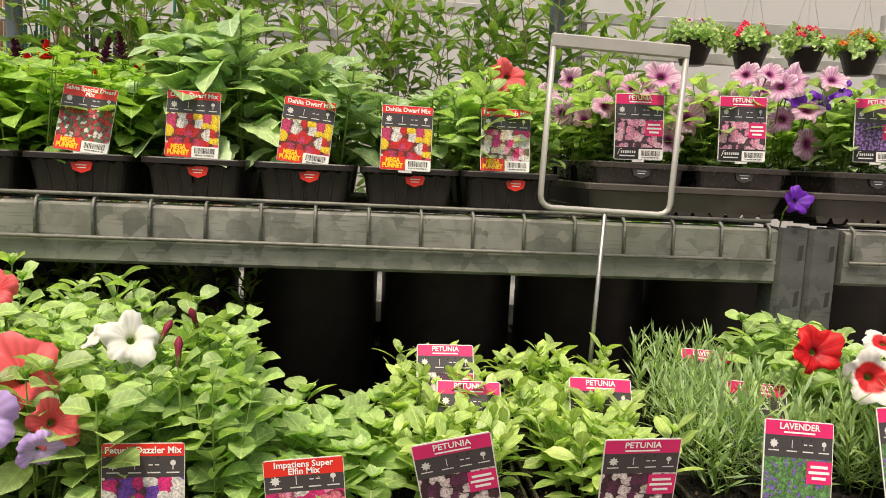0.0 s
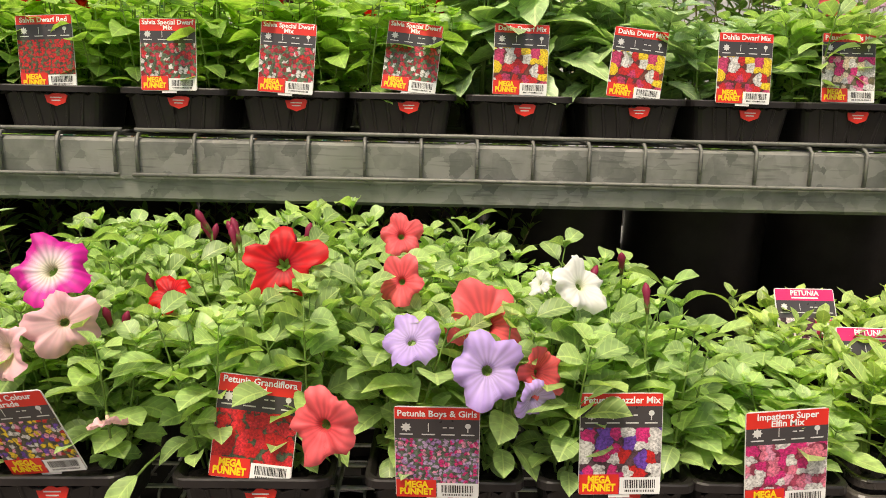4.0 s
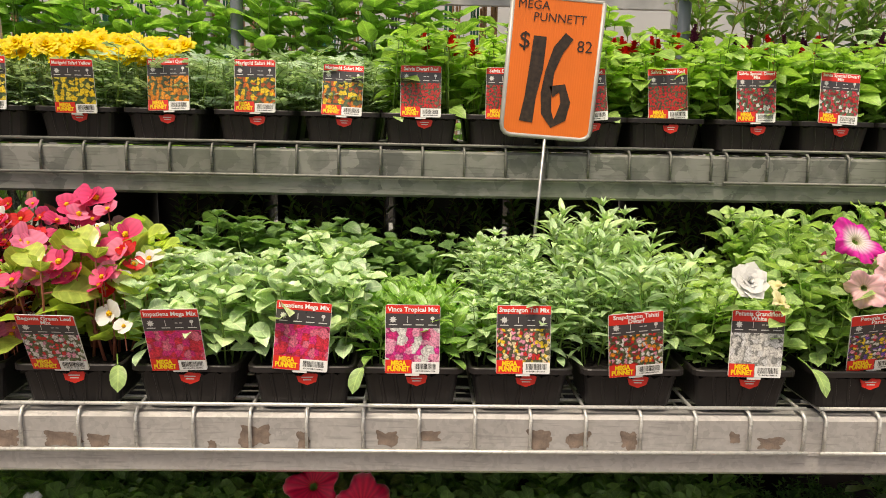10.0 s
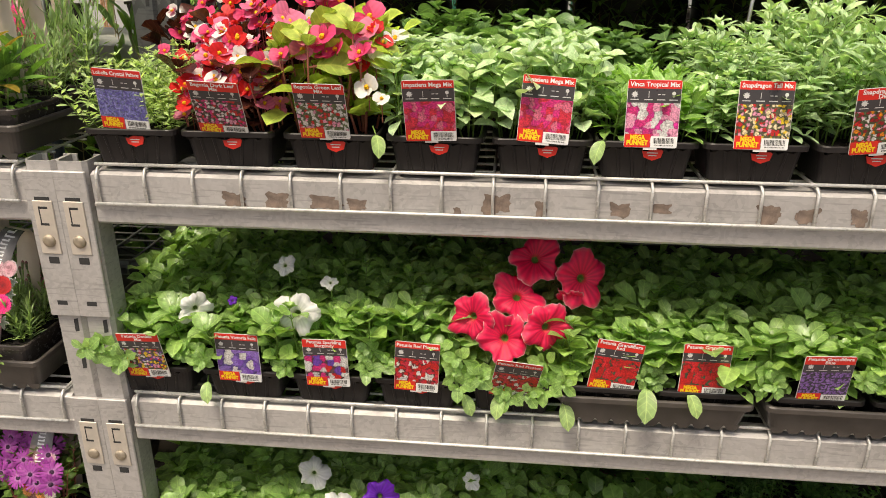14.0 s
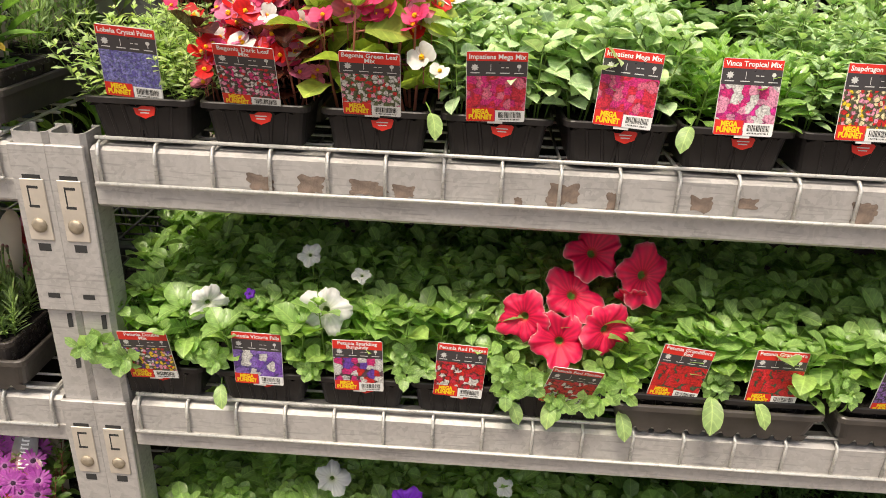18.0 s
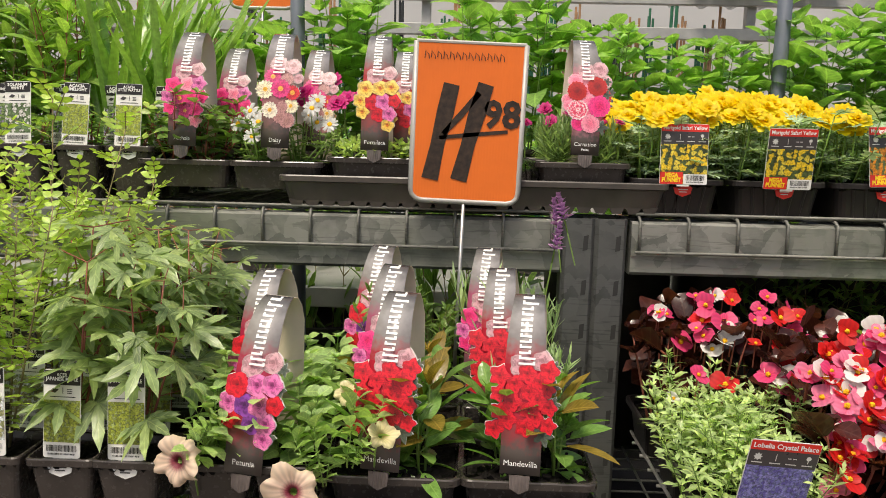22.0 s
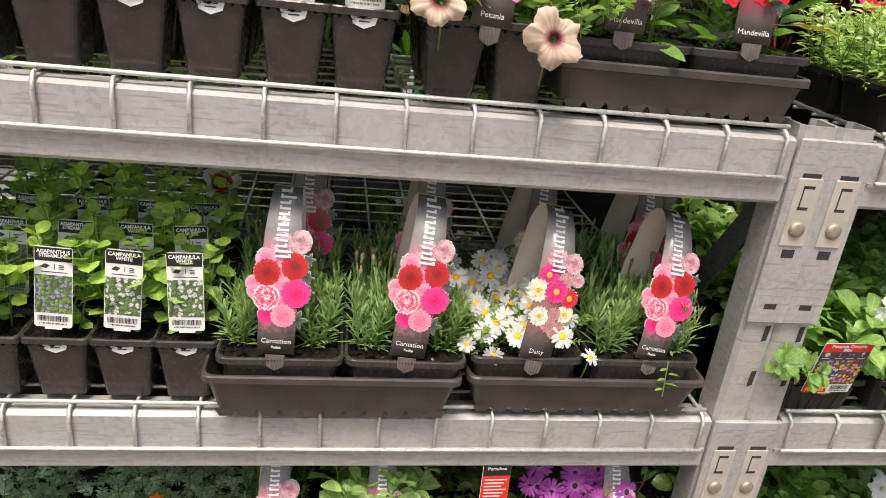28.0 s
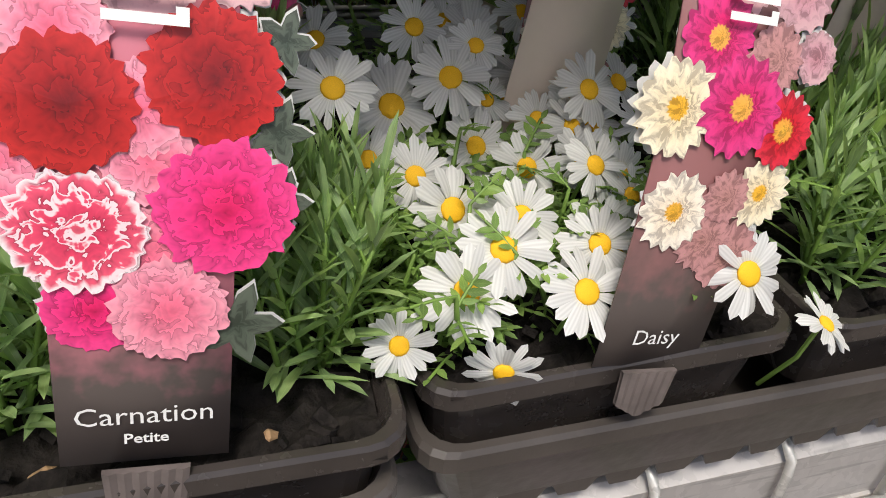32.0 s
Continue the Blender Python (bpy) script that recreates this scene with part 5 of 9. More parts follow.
def strap_meshes(word, small=""):
    """A looped strap label: front band with cut-out printed blossoms, top bend and plain back band."""
    if word in STRAP_MESH:
        return STRAP_MESH[word]
    inks, n, dep = STRAPS[word]
    w = 0.046
    path = [(0, y, z) for y, z in STRAP_SIDE]
    m = len(path)
    front = Shape().strip(path, [w * (1 if z < 0.14 else 1 - (z - 0.14) * 3.6) for y, z in STRAP_SIDE], 0.0008)
    back = [(0, 0.070, 0.199), (0, 0.086, 0.197), (0, 0.099, 0.187), (0, 0.108, 0.168), (0, 0.114, 0.12), (0, 0.118, 0.07), (0, 0.120, 0.0), (0, 0.120, -0.02)]
    rear = Shape().strip(back, [w * 0.81, w * 0.78, w * 0.82, w * 0.9, w * 0.96, w, w, w], 0.0008)
    rows = [(0.020, 0.042, 0.012, 4), (0.004, 0.058, 0.013, 2), (-0.022, 0.062, 0.012, 0), (0.022, 0.060, 0.013, 3), (-0.026, 0.080, 0.013, 1), (-0.006, 0.078, 0.014, 2), (0.012, 0.080, 0.015, 3), (0.030, 0.082, 0.012, 5), (-0.018, 0.100, 0.016, 0), (0.006, 0.102, 0.014, 4), (0.024, 0.104, 0.014, 1)]
    late = [(-0.004, 0.122, 0.015), (0.020, 0.128, 0.013)]
    if word == "Carnation":
        rows = [(-0.012, 0.052, 0.0130, 3), (0.002, 0.068, 0.013, 0), (-0.031, 0.090, 0.010, 0), (-0.030, 0.080, 0.009, 0), (0.002, 0.092, 0.012, 0), (0.000, 0.104, 0.012, 0), (-0.018, 0.121, 0.013, 4), (0.0067, 0.0517, 0.0160, 4), (-0.0146, 0.0738, 0.0172, 1), (0.0172, 0.1130, 0.0172, 5), (-0.0159, 0.1045, 0.0168, 2), (0.0206, 0.0805, 0.0188, 3)]
        late = [(0.001, 0.138, 0.0150), (0.022, 0.142, 0.0140)]
    if word == "Daisy":
        rows = [(0.018, 0.046, 0.014, 4), (0.006, 0.052, 0.012, 4), (0.024, 0.070, 0.013, 1), (-0.010, 0.062, 0.0145, 2), (0.010, 0.068, 0.010, 4), (-0.008, 0.118, 0.015, 5), (0.016, 0.114, 0.012, 4), (0.026, 0.092, 0.0135, 3), (-0.019, 0.096, 0.0165, 1), (0.006, 0.098, 0.0175, 0)]
        late = [(0.000, 0.140, 0.0150), (0.024, 0.136, 0.0140), (0.034, 0.116, 0.0090)]
    if word == "Mandevilla":
        r = random.Random(3)
        rows = [((-0.030, 0.004, 0.028, -0.014, 0.016)[i % 5] + r.uniform(-0.004, 0.004), 0.050 + 0.0040 * i, r.uniform(0.0105, 0.0135), i % 6) for i in range(18)]
    leaves = [(0.024, 0.046, 0.013), (0.034, 0.082, 0.009), (0.033, 0.100, 0.009), (0.034, 0.122, 0.008)] if word in ("Carnation", "Petunia", "Mandevilla") else []
    art = Shape()
    for i, (x, z, r) in enumerate(leaves):
        lobes(x, z, r, 5, 0.55, -0.0005, 7, art, 40 + i)
        lobes(x, z, r + 0.0007, 5, 0.55, 0.0006, 8, art, 40 + i)
    for i, (x, z, r) in enumerate(late):
        lobes(x, z, r, n, dep * 0.6, -0.0006 - 0.0001 * i, 6, art, 60 + i)
        lobes(x, z, r + 0.0007, n, dep * 0.6, 0.0006, 8, art, 60 + i)
    for i, (x, z, r, k) in enumerate(rows):
        yy = -0.0008 - 0.00012 * i
        lobes(x, z, r, n, dep, yy, k, art, i)
        lobes(x, z, r + 0.0007, n, dep, 0.0006, 8, art, i)
    tx = merged(Shape(), lettering(word, 0.0092, w - 0.006, 0.0), Matrix.Translation((0, -0.0011, 0.0175 if small else 0.0125)))
    if small:
        merged(tx, lettering(small, 0.0052, w, 0.0001), Matrix.Translation((0, -0.0010, 0.0090)))
    logo = Shape()
    z = 0.124
    for i in range(13):
        hh = 0.019 if i < 2 or i == 11 else 0.0135
        for za, zb, xa, xb in ((0.0, 0.0024, -0.0075, -0.0075 + hh), (0.0024, 0.0042, -0.0075 if i % 2 else hh - 0.0105, -0.0048 if i % 2 else hh - 0.0075)):
            ya, yb = strap_y(z + za) - 0.0042 * (1 if z < 0.140 else 0.35), strap_y(z + zb) - 0.0042 * (1 if z < 0.140 else 0.35)
            logo.add([(xa, ya, z + za), (xb, ya, z + za), (xb, yb, z + zb), (xa, yb, z + zb)], [(0, 1, 2, 3)])
        z += 0.0059
    clasp = Shape()
    teeth = [(-0.012 + 0.002 * i, 0.0007 * (i % 2)) for i in range(13)]
    vs = [(x, -0.0048 - d, 0.0) for x, d in teeth] + [(x * 0.9, -0.0052 - d, -0.015 - 0.006 * (1 - abs(x) / 0.012)) for x, d in teeth] + [(x, -0.003, 0.0) for x, d in teeth] + [(x * 0.9, -0.0034, -0.015 - 0.006 * (1 - abs(x) / 0.012)) for x, d in teeth]
    clasp.add(vs, [(i, i + 1, i + 14, i + 13) for i in range(12)] + [(i + 27, i + 26, i + 39, i + 40) for i in range(12)] + [(i + 13, i + 14, i + 40, i + 39) for i in range(12)] + [(i, i + 26, i + 27, i + 1) for i in range(12)])
    out = [("front_band", front.mesh("front_band", "strap_" + word.lower(), True), "dark printed plastic band, sky sheen painted towards the bend"), ("back_band", rear.mesh("back_band", "strap_back", True), "plain beige back band"),
           ("blossoms", art.mesh("blossoms", inks + ["print_faded", "print_leaf", "ink_pale"]), "cut-out printed blossoms"), ("name", tx.mesh("name", "ink_white"), "white plant name"), ("mark", logo.mesh("mark", "ink_white"), "white marks along the band"),
           ("clasp", clasp.mesh("clasp", "clasp"), "clear plastic clip over the pot rim")]
    STRAP_MESH[word] = out
    return out


def stand_strap(word, x, y, z, tilt=0.0, turn=0.0, lean=-6.0, small="", scale=1.0):
    t = thing("strap_label", "looped plastic strap label with cut-out printed %s blossoms" % word.lower(), "plant label", pose(x, y, z, lean, 0, turn) @ pose(0, 0, 0, 0, tilt, 0), group="strap labels")
    for nm, me, lb in strap_meshes(word, small):
        ob = part(nm, me, None, t, lb)
        if nm == "mark":
            tagged(ob, lb, kind="stuff")
    return t


def carry_tray(x, y, z, w, d=0.33, h=0.05, slope=0.014):
    """A black carrying tray with a rolled rim and a notched lower edge."""
    t = thing("carry_tray", "black plastic carrying tray with a rolled rim and notched lower edge", "tray", pose(x, y, z), group="carrying trays")
    top = rounded(w, d, 0.014, h)
    s = Shape().ring_stack([inset(top, slope, 0.009), inset(top, 0.006, h - 0.012), [(p[0], p[1], h - 0.010) for p in top], [(p[0], p[1], h - 0.002) for p in top], inset(top, 0.0016, h), inset(top, 0.005, h), inset(top, 0.008, h - 0.012), inset(top, slope + 0.002, 0.012)], top=True, close=False)
    part("tray_body", s, "tray_plastic", t)
    skirt = Shape()
    n = max(6, int(w / 0.028))
    ww = w - 0.030
    for i in range(n):
        a, b = -ww / 2 + ww * i / n, -ww / 2 + ww * (i + 1) / n
        for yy in (slope - 0.0004,):
            skirt.add([(a, yy, 0.012), (b, yy, 0.012), (b - 0.006, yy + 0.001, 0.0), (a + 0.006, yy + 0.001, 0.0), (a, yy + 0.002, 0.012), (b, yy + 0.002, 0.012), (b - 0.006, yy + 0.003, 0.0), (a + 0.006, yy + 0.003, 0.0)],
                      [(3, 2, 1, 0), (2, 3, 7, 6), (0, 3, 7, 4), (1, 5, 6, 2)])
    part("notched_edge", skirt, "tray_plastic", t)
    return t


# ---- plants ----


def leaf(s, m, length, width, a=0.6, b=0.9, droop=0.25, fold=0.25, n=4, mi=0, serr=0.0, wave=0.0, vflip=1.0):
    """One leaf blade: starts at the origin of m, runs along +x, its face up."""
    peak = (a / (a + b)) ** a * (b / (a + b)) ** b
    vs, uv, fs = [], [], []
    for i in range(n + 1):
        t = i / n
        hw = width / 2 * (max(t, 0.012) ** a) * (max(1 - t, 0.0) ** b) / peak if t < 1 else 0.0
        if serr and 0 < i < n and i % 2:
            hw *= 1 - serr
        x = length * (t - 0.10 * droop * t * t)
        z = -droop * length * t * t * 0.6
        q = wave * length * 0.06 * math.sin(t * 9.0)
        vs += [(x, -hw, z + fold * hw + q), (x, 0, z), (x, hw, z + fold * hw - q)]
        uv += [(0.0 if hw > 0 else 0.5, t), (0.5, t), (1.0 if hw > 0 else 0.5, t)]
    for i in range(n):
        k = 3 * i
        if i == n - 1:
            fs += [(k, k + 4, k + 1), (k + 1, k + 4, k + 2)]
        else:
            fs += [(k, k + 3, k + 4, k + 1), (k + 1, k + 4, k + 5, k + 2)]
    s.add(vs, fs, uv, mi, m)


def aim(p, az, el, roll=0.0):
    """A pose at p whose +x points to azimuth az and elevation el (degrees)."""
    return Matrix.Translation(p) @ Euler((radians(roll), radians(-el), radians(az)), 'XYZ').to_matrix().to_4x4()


def herb(seed, height, stems=1, spread=12, nodes=5, length=0.04, width=0.025, a=0.6, b=0.9, droop=0.3, fold=0.25, el=20, first=0.25, base=0.012, whorl=2, top=4, grow=0.75, serr=0.0, n=4,
         thick=0.0014, wave=0.0, jitter=24, branch=0):
    """A bushy herb: leaning stems with pairs of leaves and a rosette at each tip."""
    r = random.Random(seed)
    s = Shape()
    for k in range(stems):
        az = 360 * k / stems + r.uniform(-40, 40)
        tilt = spread * r.uniform(0.35, 1.0) if stems > 1 else spread * r.uniform(0, 0.6)
        h = height * r.uniform(0.78, 1.08)
        bx, by = base * math.cos(radians(az)) * r.random(), base * math.sin(radians(az)) * r.random()
        dx, dy = math.sin(radians(tilt)) * math.cos(radians(az)), math.sin(radians(tilt)) * math.sin(radians(az))
        bend = r.uniform(-0.15, 0.15)

        def at(t):
            return Vector((bx + dx * h * t + bend * h * 0.2 * t * t, by + dy * h * t - bend * h * 0.2 * t * t, h * t * math.cos(radians(tilt))))
        s.tube([at(t) for t in (0, 0.35, 0.7, 1.0)], [thick, thick * 0.9, thick * 0.75, thick * 0.5], 5, 1)
        phi = r.uniform(0, 360)
        for i in range(nodes):
            t = first + (1 - first) * (i + r.uniform(-0.2, 0.2)) / max(1, nodes - 1) if nodes > 1 else 1.0
            t = min(1.0, max(0.08, t))
            size = grow + (1 - grow) * math.sin(math.pi * min(1.0, 0.25 + 0.75 * (1 - t)))
            size *= 1.0 if t < 0.85 else 0.8
            phi += 90 + r.uniform(-18, 18) if whorl == 2 else 137.5
            for q in range(whorl):
                az2 = phi + 360 * q / whorl + r.uniform(-jitter, jitter)
                e2 = el * (0.35 + 0.9 * t) + r.uniform(-jitter, jitter)
                L = length * size * r.uniform(0.68, 1.15)
                p = at(t)
                st = 0.22 * L
                d = Vector((math.cos(radians(az2)) * math.cos(radians(e2)), math.sin(radians(az2)) * math.cos(radians(e2)), math.sin(radians(e2))))
                s.tube([p, p + d * st], thick * 0.5, 4, 1, None, False)
                leaf(s, aim(p + d * st, az2, e2, r.uniform(-1.3, 1.3) * jitter), L, width * size * r.uniform(0.85, 1.1), a, b, droop * r.uniform(0.5, 1.5), fold, n, 0, serr, wave)
        for q in range(top):
            az2 = phi + 45 + 360 * q / max(1, top) + r.uniform(-12, 12)
            L = length * grow * r.uniform(0.42, 0.62)
            leaf(s, aim(at(1.0), az2, el + 26 + r.uniform(-12, 12), r.uniform(-10, 10)), L, width * grow * 0.56, a, b, droop * 0.6, fold, max(3, n - 1), 0, serr, wave)
    return s


def blades(seed, count, length, width, spread, base, tip=0.5, n=4):
    """A tuft of narrow grass-like leaves."""
    r = random.Random(seed)
    s = Shape()
    for i in range(count):
        az = r.uniform(0, 360)
        el = 90 - spread * math.sqrt(r.random()) + r.uniform(-6, 6)
        L = length * r.uniform(0.55, 1.1)
        rad = base * math.sqrt(r.random())
        p = (rad * math.cos(radians(az)), rad * math.sin(radians(az)), r.uniform(0, 0.3) * L * 0.3)
        leaf(s, aim(p, az, el, r.uniform(-50, 50)), L, width * r.uniform(0.8, 1.2), 0.25, tip, r.uniform(0.0, 0.45), 0.45, n)
    return s


def needles(seed, stems, height, spread, base, length, width, nodes, whorl=4, el=45, bend=0.2):
    """Upright twigs clothed in fine leaves."""
    return herb(seed, height, stems, spread, nodes, length, width, 0.4, 0.5, 0.1, 0.2, el, 0.12, base, whorl, 4, 0.85, 0.0, 2, 0.0009, 0.0, 18)


def pinnate(s, m, length, pairs, lw, ll, r, mi=0, droop=0.3, el=0):
    """A feathery leaf: a midrib with pairs of leaflets."""
    pts = [m @ Vector((length * t, 0, -droop * length * t * t * 0.5)) for t in (0, 0.5, 1.0)]
    s.tube(pts, 0.0007, 4, 1, None, False)
    for i in range(pairs + 1):
        t = 0.18 + 0.82 * i / pairs
        base_m = m @ Matrix.Translation((length * t, 0, -droop * length * t * t * 0.5))
        k = 1.0 - 0.35 * abs(t - 0.55) * 2
        sides = (0,) if i == pairs else (-1, 1)
        for q in sides:
            leaf(s, base_m @ pose(0, 0, 0, r.uniform(-20, 20), r.uniform(-10, 12), q * 58 + r.uniform(-10, 10)), ll * k * r.uniform(0.85, 1.1), lw * k, 0.5, 0.8, 0.2, 0.2, 3, mi)


def feathery(seed, height, stems, spread, nodes, length, pairs, lw, ll, base=0.012, el=25):
    r = random.Random(seed)
    s = Shape()
    for k in range(stems):
        az = 360 * k / stems + r.uniform(-30, 30)
        tilt = spread * r.uniform(0.3, 1.0)
        h = height * r.uniform(0.75, 1.08)
        d = Vector((math.sin(radians(tilt)) * math.cos(radians(az)), math.sin(radians(tilt)) * math.sin(radians(az)), math.cos(radians(tilt))))
        b0 = Vector((base * math.cos(radians(az)) * r.random(), base * math.sin(radians(az)) * r.random(), 0))
        s.tube([b0, b0 + d * h * 0.5, b0 + d * h], [0.0018, 0.0014, 0.0008], 5, 1)
        phi = r.uniform(0, 360)
        for i in range(nodes):
            t = 0.15 + 0.85 * i / max(1, nodes - 1)
            phi += 137.5 + r.uniform(-20, 20)
            m = aim(b0 + d * h * t, phi, el * (0.4 + t) + r.uniform(-14, 14), r.uniform(-20, 20))
            pinnate(s, m, length * r.uniform(0.75, 1.1) * (1.0 - 0.3 * t), pairs, lw, ll, r)
    return s


def palmate(s, m, size, r, mi=0):
    """A maple leaf: seven pointed lobes from one stalk."""
    for k, sc in ((0, 1.0), (38, 0.92), (-38, 0.92), (80, 0.72), (-80, 0.72), (122, 0.42), (-122, 0.42)):
        leaf(s, m @ pose(0, 0, 0, r.uniform(-6, 6), r.uniform(-4, 8), k), size * sc, size * 0.25, 0.8, 0.9, 0.25, 0.15, 6, mi, 0.22)


def maple(seed, height, stems):
    r = random.Random(seed)
    s = Shape()
    for k in range(stems):
        az = r.uniform(0, 360)
        tilt = r.uniform(4, 26)
        h = height * r.uniform(0.7, 1.05)
        d = Vector((math.sin(radians(tilt)) * math.cos(radians(az)), math.sin(radians(tilt)) * math.sin(radians(az)), math.cos(radians(tilt))))
        s.tube([Vector((0, 0, 0)), d * h * 0.5, d * h], [0.0022, 0.0015, 0.0008], 5, 1)
        phi = r.uniform(0, 360)
        for i in range(5):
            t = 0.25 + 0.75 * i / 4
            phi += 90
            for q in (0, 180):
                az2, e2 = phi + q + r.uniform(-25, 25), r.uniform(5, 45)
                L = r.uniform(0.02, 0.045)
                dd = Vector((math.cos(radians(az2)) * math.cos(radians(e2)), math.sin(radians(az2)) * math.cos(radians(e2)), math.sin(radians(e2))))
                p = d * h * t
                s.tube([p, p + dd * L], 0.0006, 4, 1, None, False)
                palmate(s, aim(p + dd * L, az2, r.uniform(-35, 25), r.uniform(-35, 35)), r.uniform(0.040, 0.066) * (0.7 if t > 0.9 else 1), r)
    return s


def funnel(seed, radius, mi=0, depth=0.6, ruffle=0.24, notch=0.24, tubelen=0.55, n=50):
    """A petunia flower facing +z: a tube opening into five waved lobes, with a green calyx and stalk."""
    r = random.Random(seed)
    s = Shape()
    ph = r.uniform(0, 6.28)
    sag = [r.uniform(-0.34, 0.20) for i in range(5)]
    big = [r.uniform(0.86, 1.12) for i in range(5)]
    rows = ((0.10, -tubelen * 1.1), (0.13, -tubelen * 0.6), (0.20, -tubelen * 0.30), (0.36, -0.15), (0.55, -0.05), (0.74, 0.0), (0.90, -0.02), (1.0, -0.09))
    vs, uv, fs = [], [], []
    for i, (q, z) in enumerate(rows):
        for j in range(n):
            a = 6.2832 * j / n
            lobe = (1 - notch * q * q * (0.5 + 0.5 * math.cos(5 * a)) ** 2) * (1 + 0.09 * q * math.sin(a * 2 + ph) + 0.05 * q * math.sin(a * 3 + 2 * ph) + 0.025 * q * q * math.sin(23 * a + ph))
            rip = ruffle * q ** 2.4 * (math.sin(11 * a + ph) * 0.55 + math.sin(5 * a + ph * 2) * 0.8 + 0.4 * math.sin(17 * a) + 1.1 * math.sin(2 * a + ph))
            u = (a / 1.2566 - 0.5) % 5
            i0, f = int(u), 0.5 - 0.5 * math.cos(math.pi * (u - int(u)))
            tip = sag[i0] * (1 - f) + sag[(i0 + 1) % 5] * f
            lobe *= 1 + q * (big[i0] * (1 - f) + big[(i0 + 1) % 5] * f - 1)
            vs.append((radius * q * lobe * math.cos(a), radius * q * lobe * math.sin(a), radius * (z * depth / 0.6 + rip * 0.6 + tip * q ** 2.2)))
            uv.append((j / n, q))
    for i in range(len(rows) - 1):
        fs += [(i * n + j, i * n + (j + 1) % n, (i + 1) * n + (j + 1) % n, (i + 1) * n + j) for j in range(n)]
    s.add(vs, fs, uv, 0)
    zt = -radius * tubelen * 1.1 * depth / 0.6
    s.tube([(0, 0, zt + 0.004), (0, 0, zt - 0.006), (0, 0, zt - 0.012)], [radius * 0.12, radius * 0.10, 0.0012], 7, 1)
    for j in range(5):
        leaf(s, aim((0, 0, zt - 0.004), j * 72, 62), radius * 0.42, radius * 0.12, 0.5, 0.7, 0.0, 0.2, 3, 1)
    return s, zt - 0.012


def bud(seed, length=0.028):
    r = random.Random(seed)
    s = Shape()
    k = length
    rings = []
    for q, z in ((0.06, 0), (0.10, 0.3), (0.11, 0.55), (0.16, 0.8), (0.10, 0.95), (0.03, 1.05)):
        rings.append([(k * q * math.cos(j * 1.047) + 0.06 * k * z * z, k * q * math.sin(j * 1.047), k * z) for j in range(6)])
    s.ring_stack(rings, 0, None, True, True)
    s.uv = [(0.5, max(0.0, min(1.0, p[2] / k))) for p in s.v]
    for j in range(5):
        leaf(s, aim((0, 0, 0), j * 72, 70), k * 0.45, k * 0.10, 0.5, 0.7, 0.0, 0.2, 3, 1)
    return s


def rayed(seed, radius, rays, disc, width=0.36, droop=0.25, layers=1, wild=8.0):
    """A daisy facing +z: ray petals round a domed disc."""
    r = random.Random(seed)
    s = Shape()
    for q in range(layers):
        for j in range(rays):
            az = 360 * (j + 0.5 * q) / rays + r.uniform(-5, 5)
            leaf(s, aim((disc * 0.7 * math.cos(radians(az)), disc * 0.7 * math.sin(radians(az)), 0.0004 * q), az, 6 + r.uniform(-wild, wild) + 8 * q, r.uniform(-12, 12)),
                 (radius - disc * 0.7) * r.uniform(0.88, 1.06), radius * width * r.uniform(0.85, 1.1), 0.40, 0.17, droop * r.uniform(0.2, 1.9), -0.12, 6, 0)
    rings = []
    for k in range(5):
        a = math.pi / 2 * k / 5
        rings.append([(disc * math.cos(a) * math.cos(t * 0.524), disc * math.cos(a) * math.sin(t * 0.524), disc * 0.42 * math.sin(a) + 0.0006) for t in range(12)])
    s.ring_stack(rings, 1, None, True, True)
    s.tube([(0, 0, -0.012), (0, 0, -0.001)], [0.0010, disc * 0.75], 6, 2)
    return s


def double(seed, radius, rows=3, rays=11, width=0.5):
    """A marigold facing +z: rows of frilled petals round a raised heart."""
    r = random.Random(seed)
    s = Shape()
    for q in range(rows):
        rad = radius * (1 - 0.26 * q)
        for j in range(rays - q):
            az = 360 * (j + 0.5 * q) / (rays - q) + r.uniform(-8, 8)
            leaf(s, aim((0, 0, 0.0016 * q), az, 12 + 12 * q + r.uniform(-8, 8), r.uniform(-14, 14)), rad * r.uniform(0.9, 1.08), radius * width, 0.8, 0.28, 0.2, -0.15, 4, 0, 0, 1.2)
    for j in range(10):
        leaf(s, aim((0, 0, 0.003), j * 36, 66 + r.uniform(-10, 10), r.uniform(-30, 30)), radius * 0.34, radius * 0.2, 0.8, 0.3, 0.0, -0.2, 3, 0)
    s.tube([(0, 0, -0.016), (0, 0, -0.004), (0, 0, 0.001)], [0.0016, 0.004, 0.005], 6, 1)
    return s


def begonia_flower(seed, radius):
    r = random.Random(seed)
    s = Shape()
    for j, (k, w) in enumerate(((1.0, 1.2), (0.66, 0.5), (1.0, 1.2), (0.66, 0.5))):
        leaf(s, aim((0, 0, 0.02 * radius * j), 90 * j + r.uniform(-14, 14), 22 + r.uniform(-12, 24), r.uniform(-16, 16)), radius * k * r.uniform(0.85, 1.1), radius * w, 0.55, 0.42, 0.3, r.uniform(-0.25, 0.45), 6, 0)
    for j in range(9):
        a, q = j * 2.4, radius * 0.045 * j ** 0.5
        s.tube([(0.3 * q * math.cos(a), 0.3 * q * math.sin(a), 0), (q * math.cos(a), q * math.sin(a), radius * (0.34 - 0.012 * j))], [radius * 0.03, radius * 0.065], 5, 1)
    return s


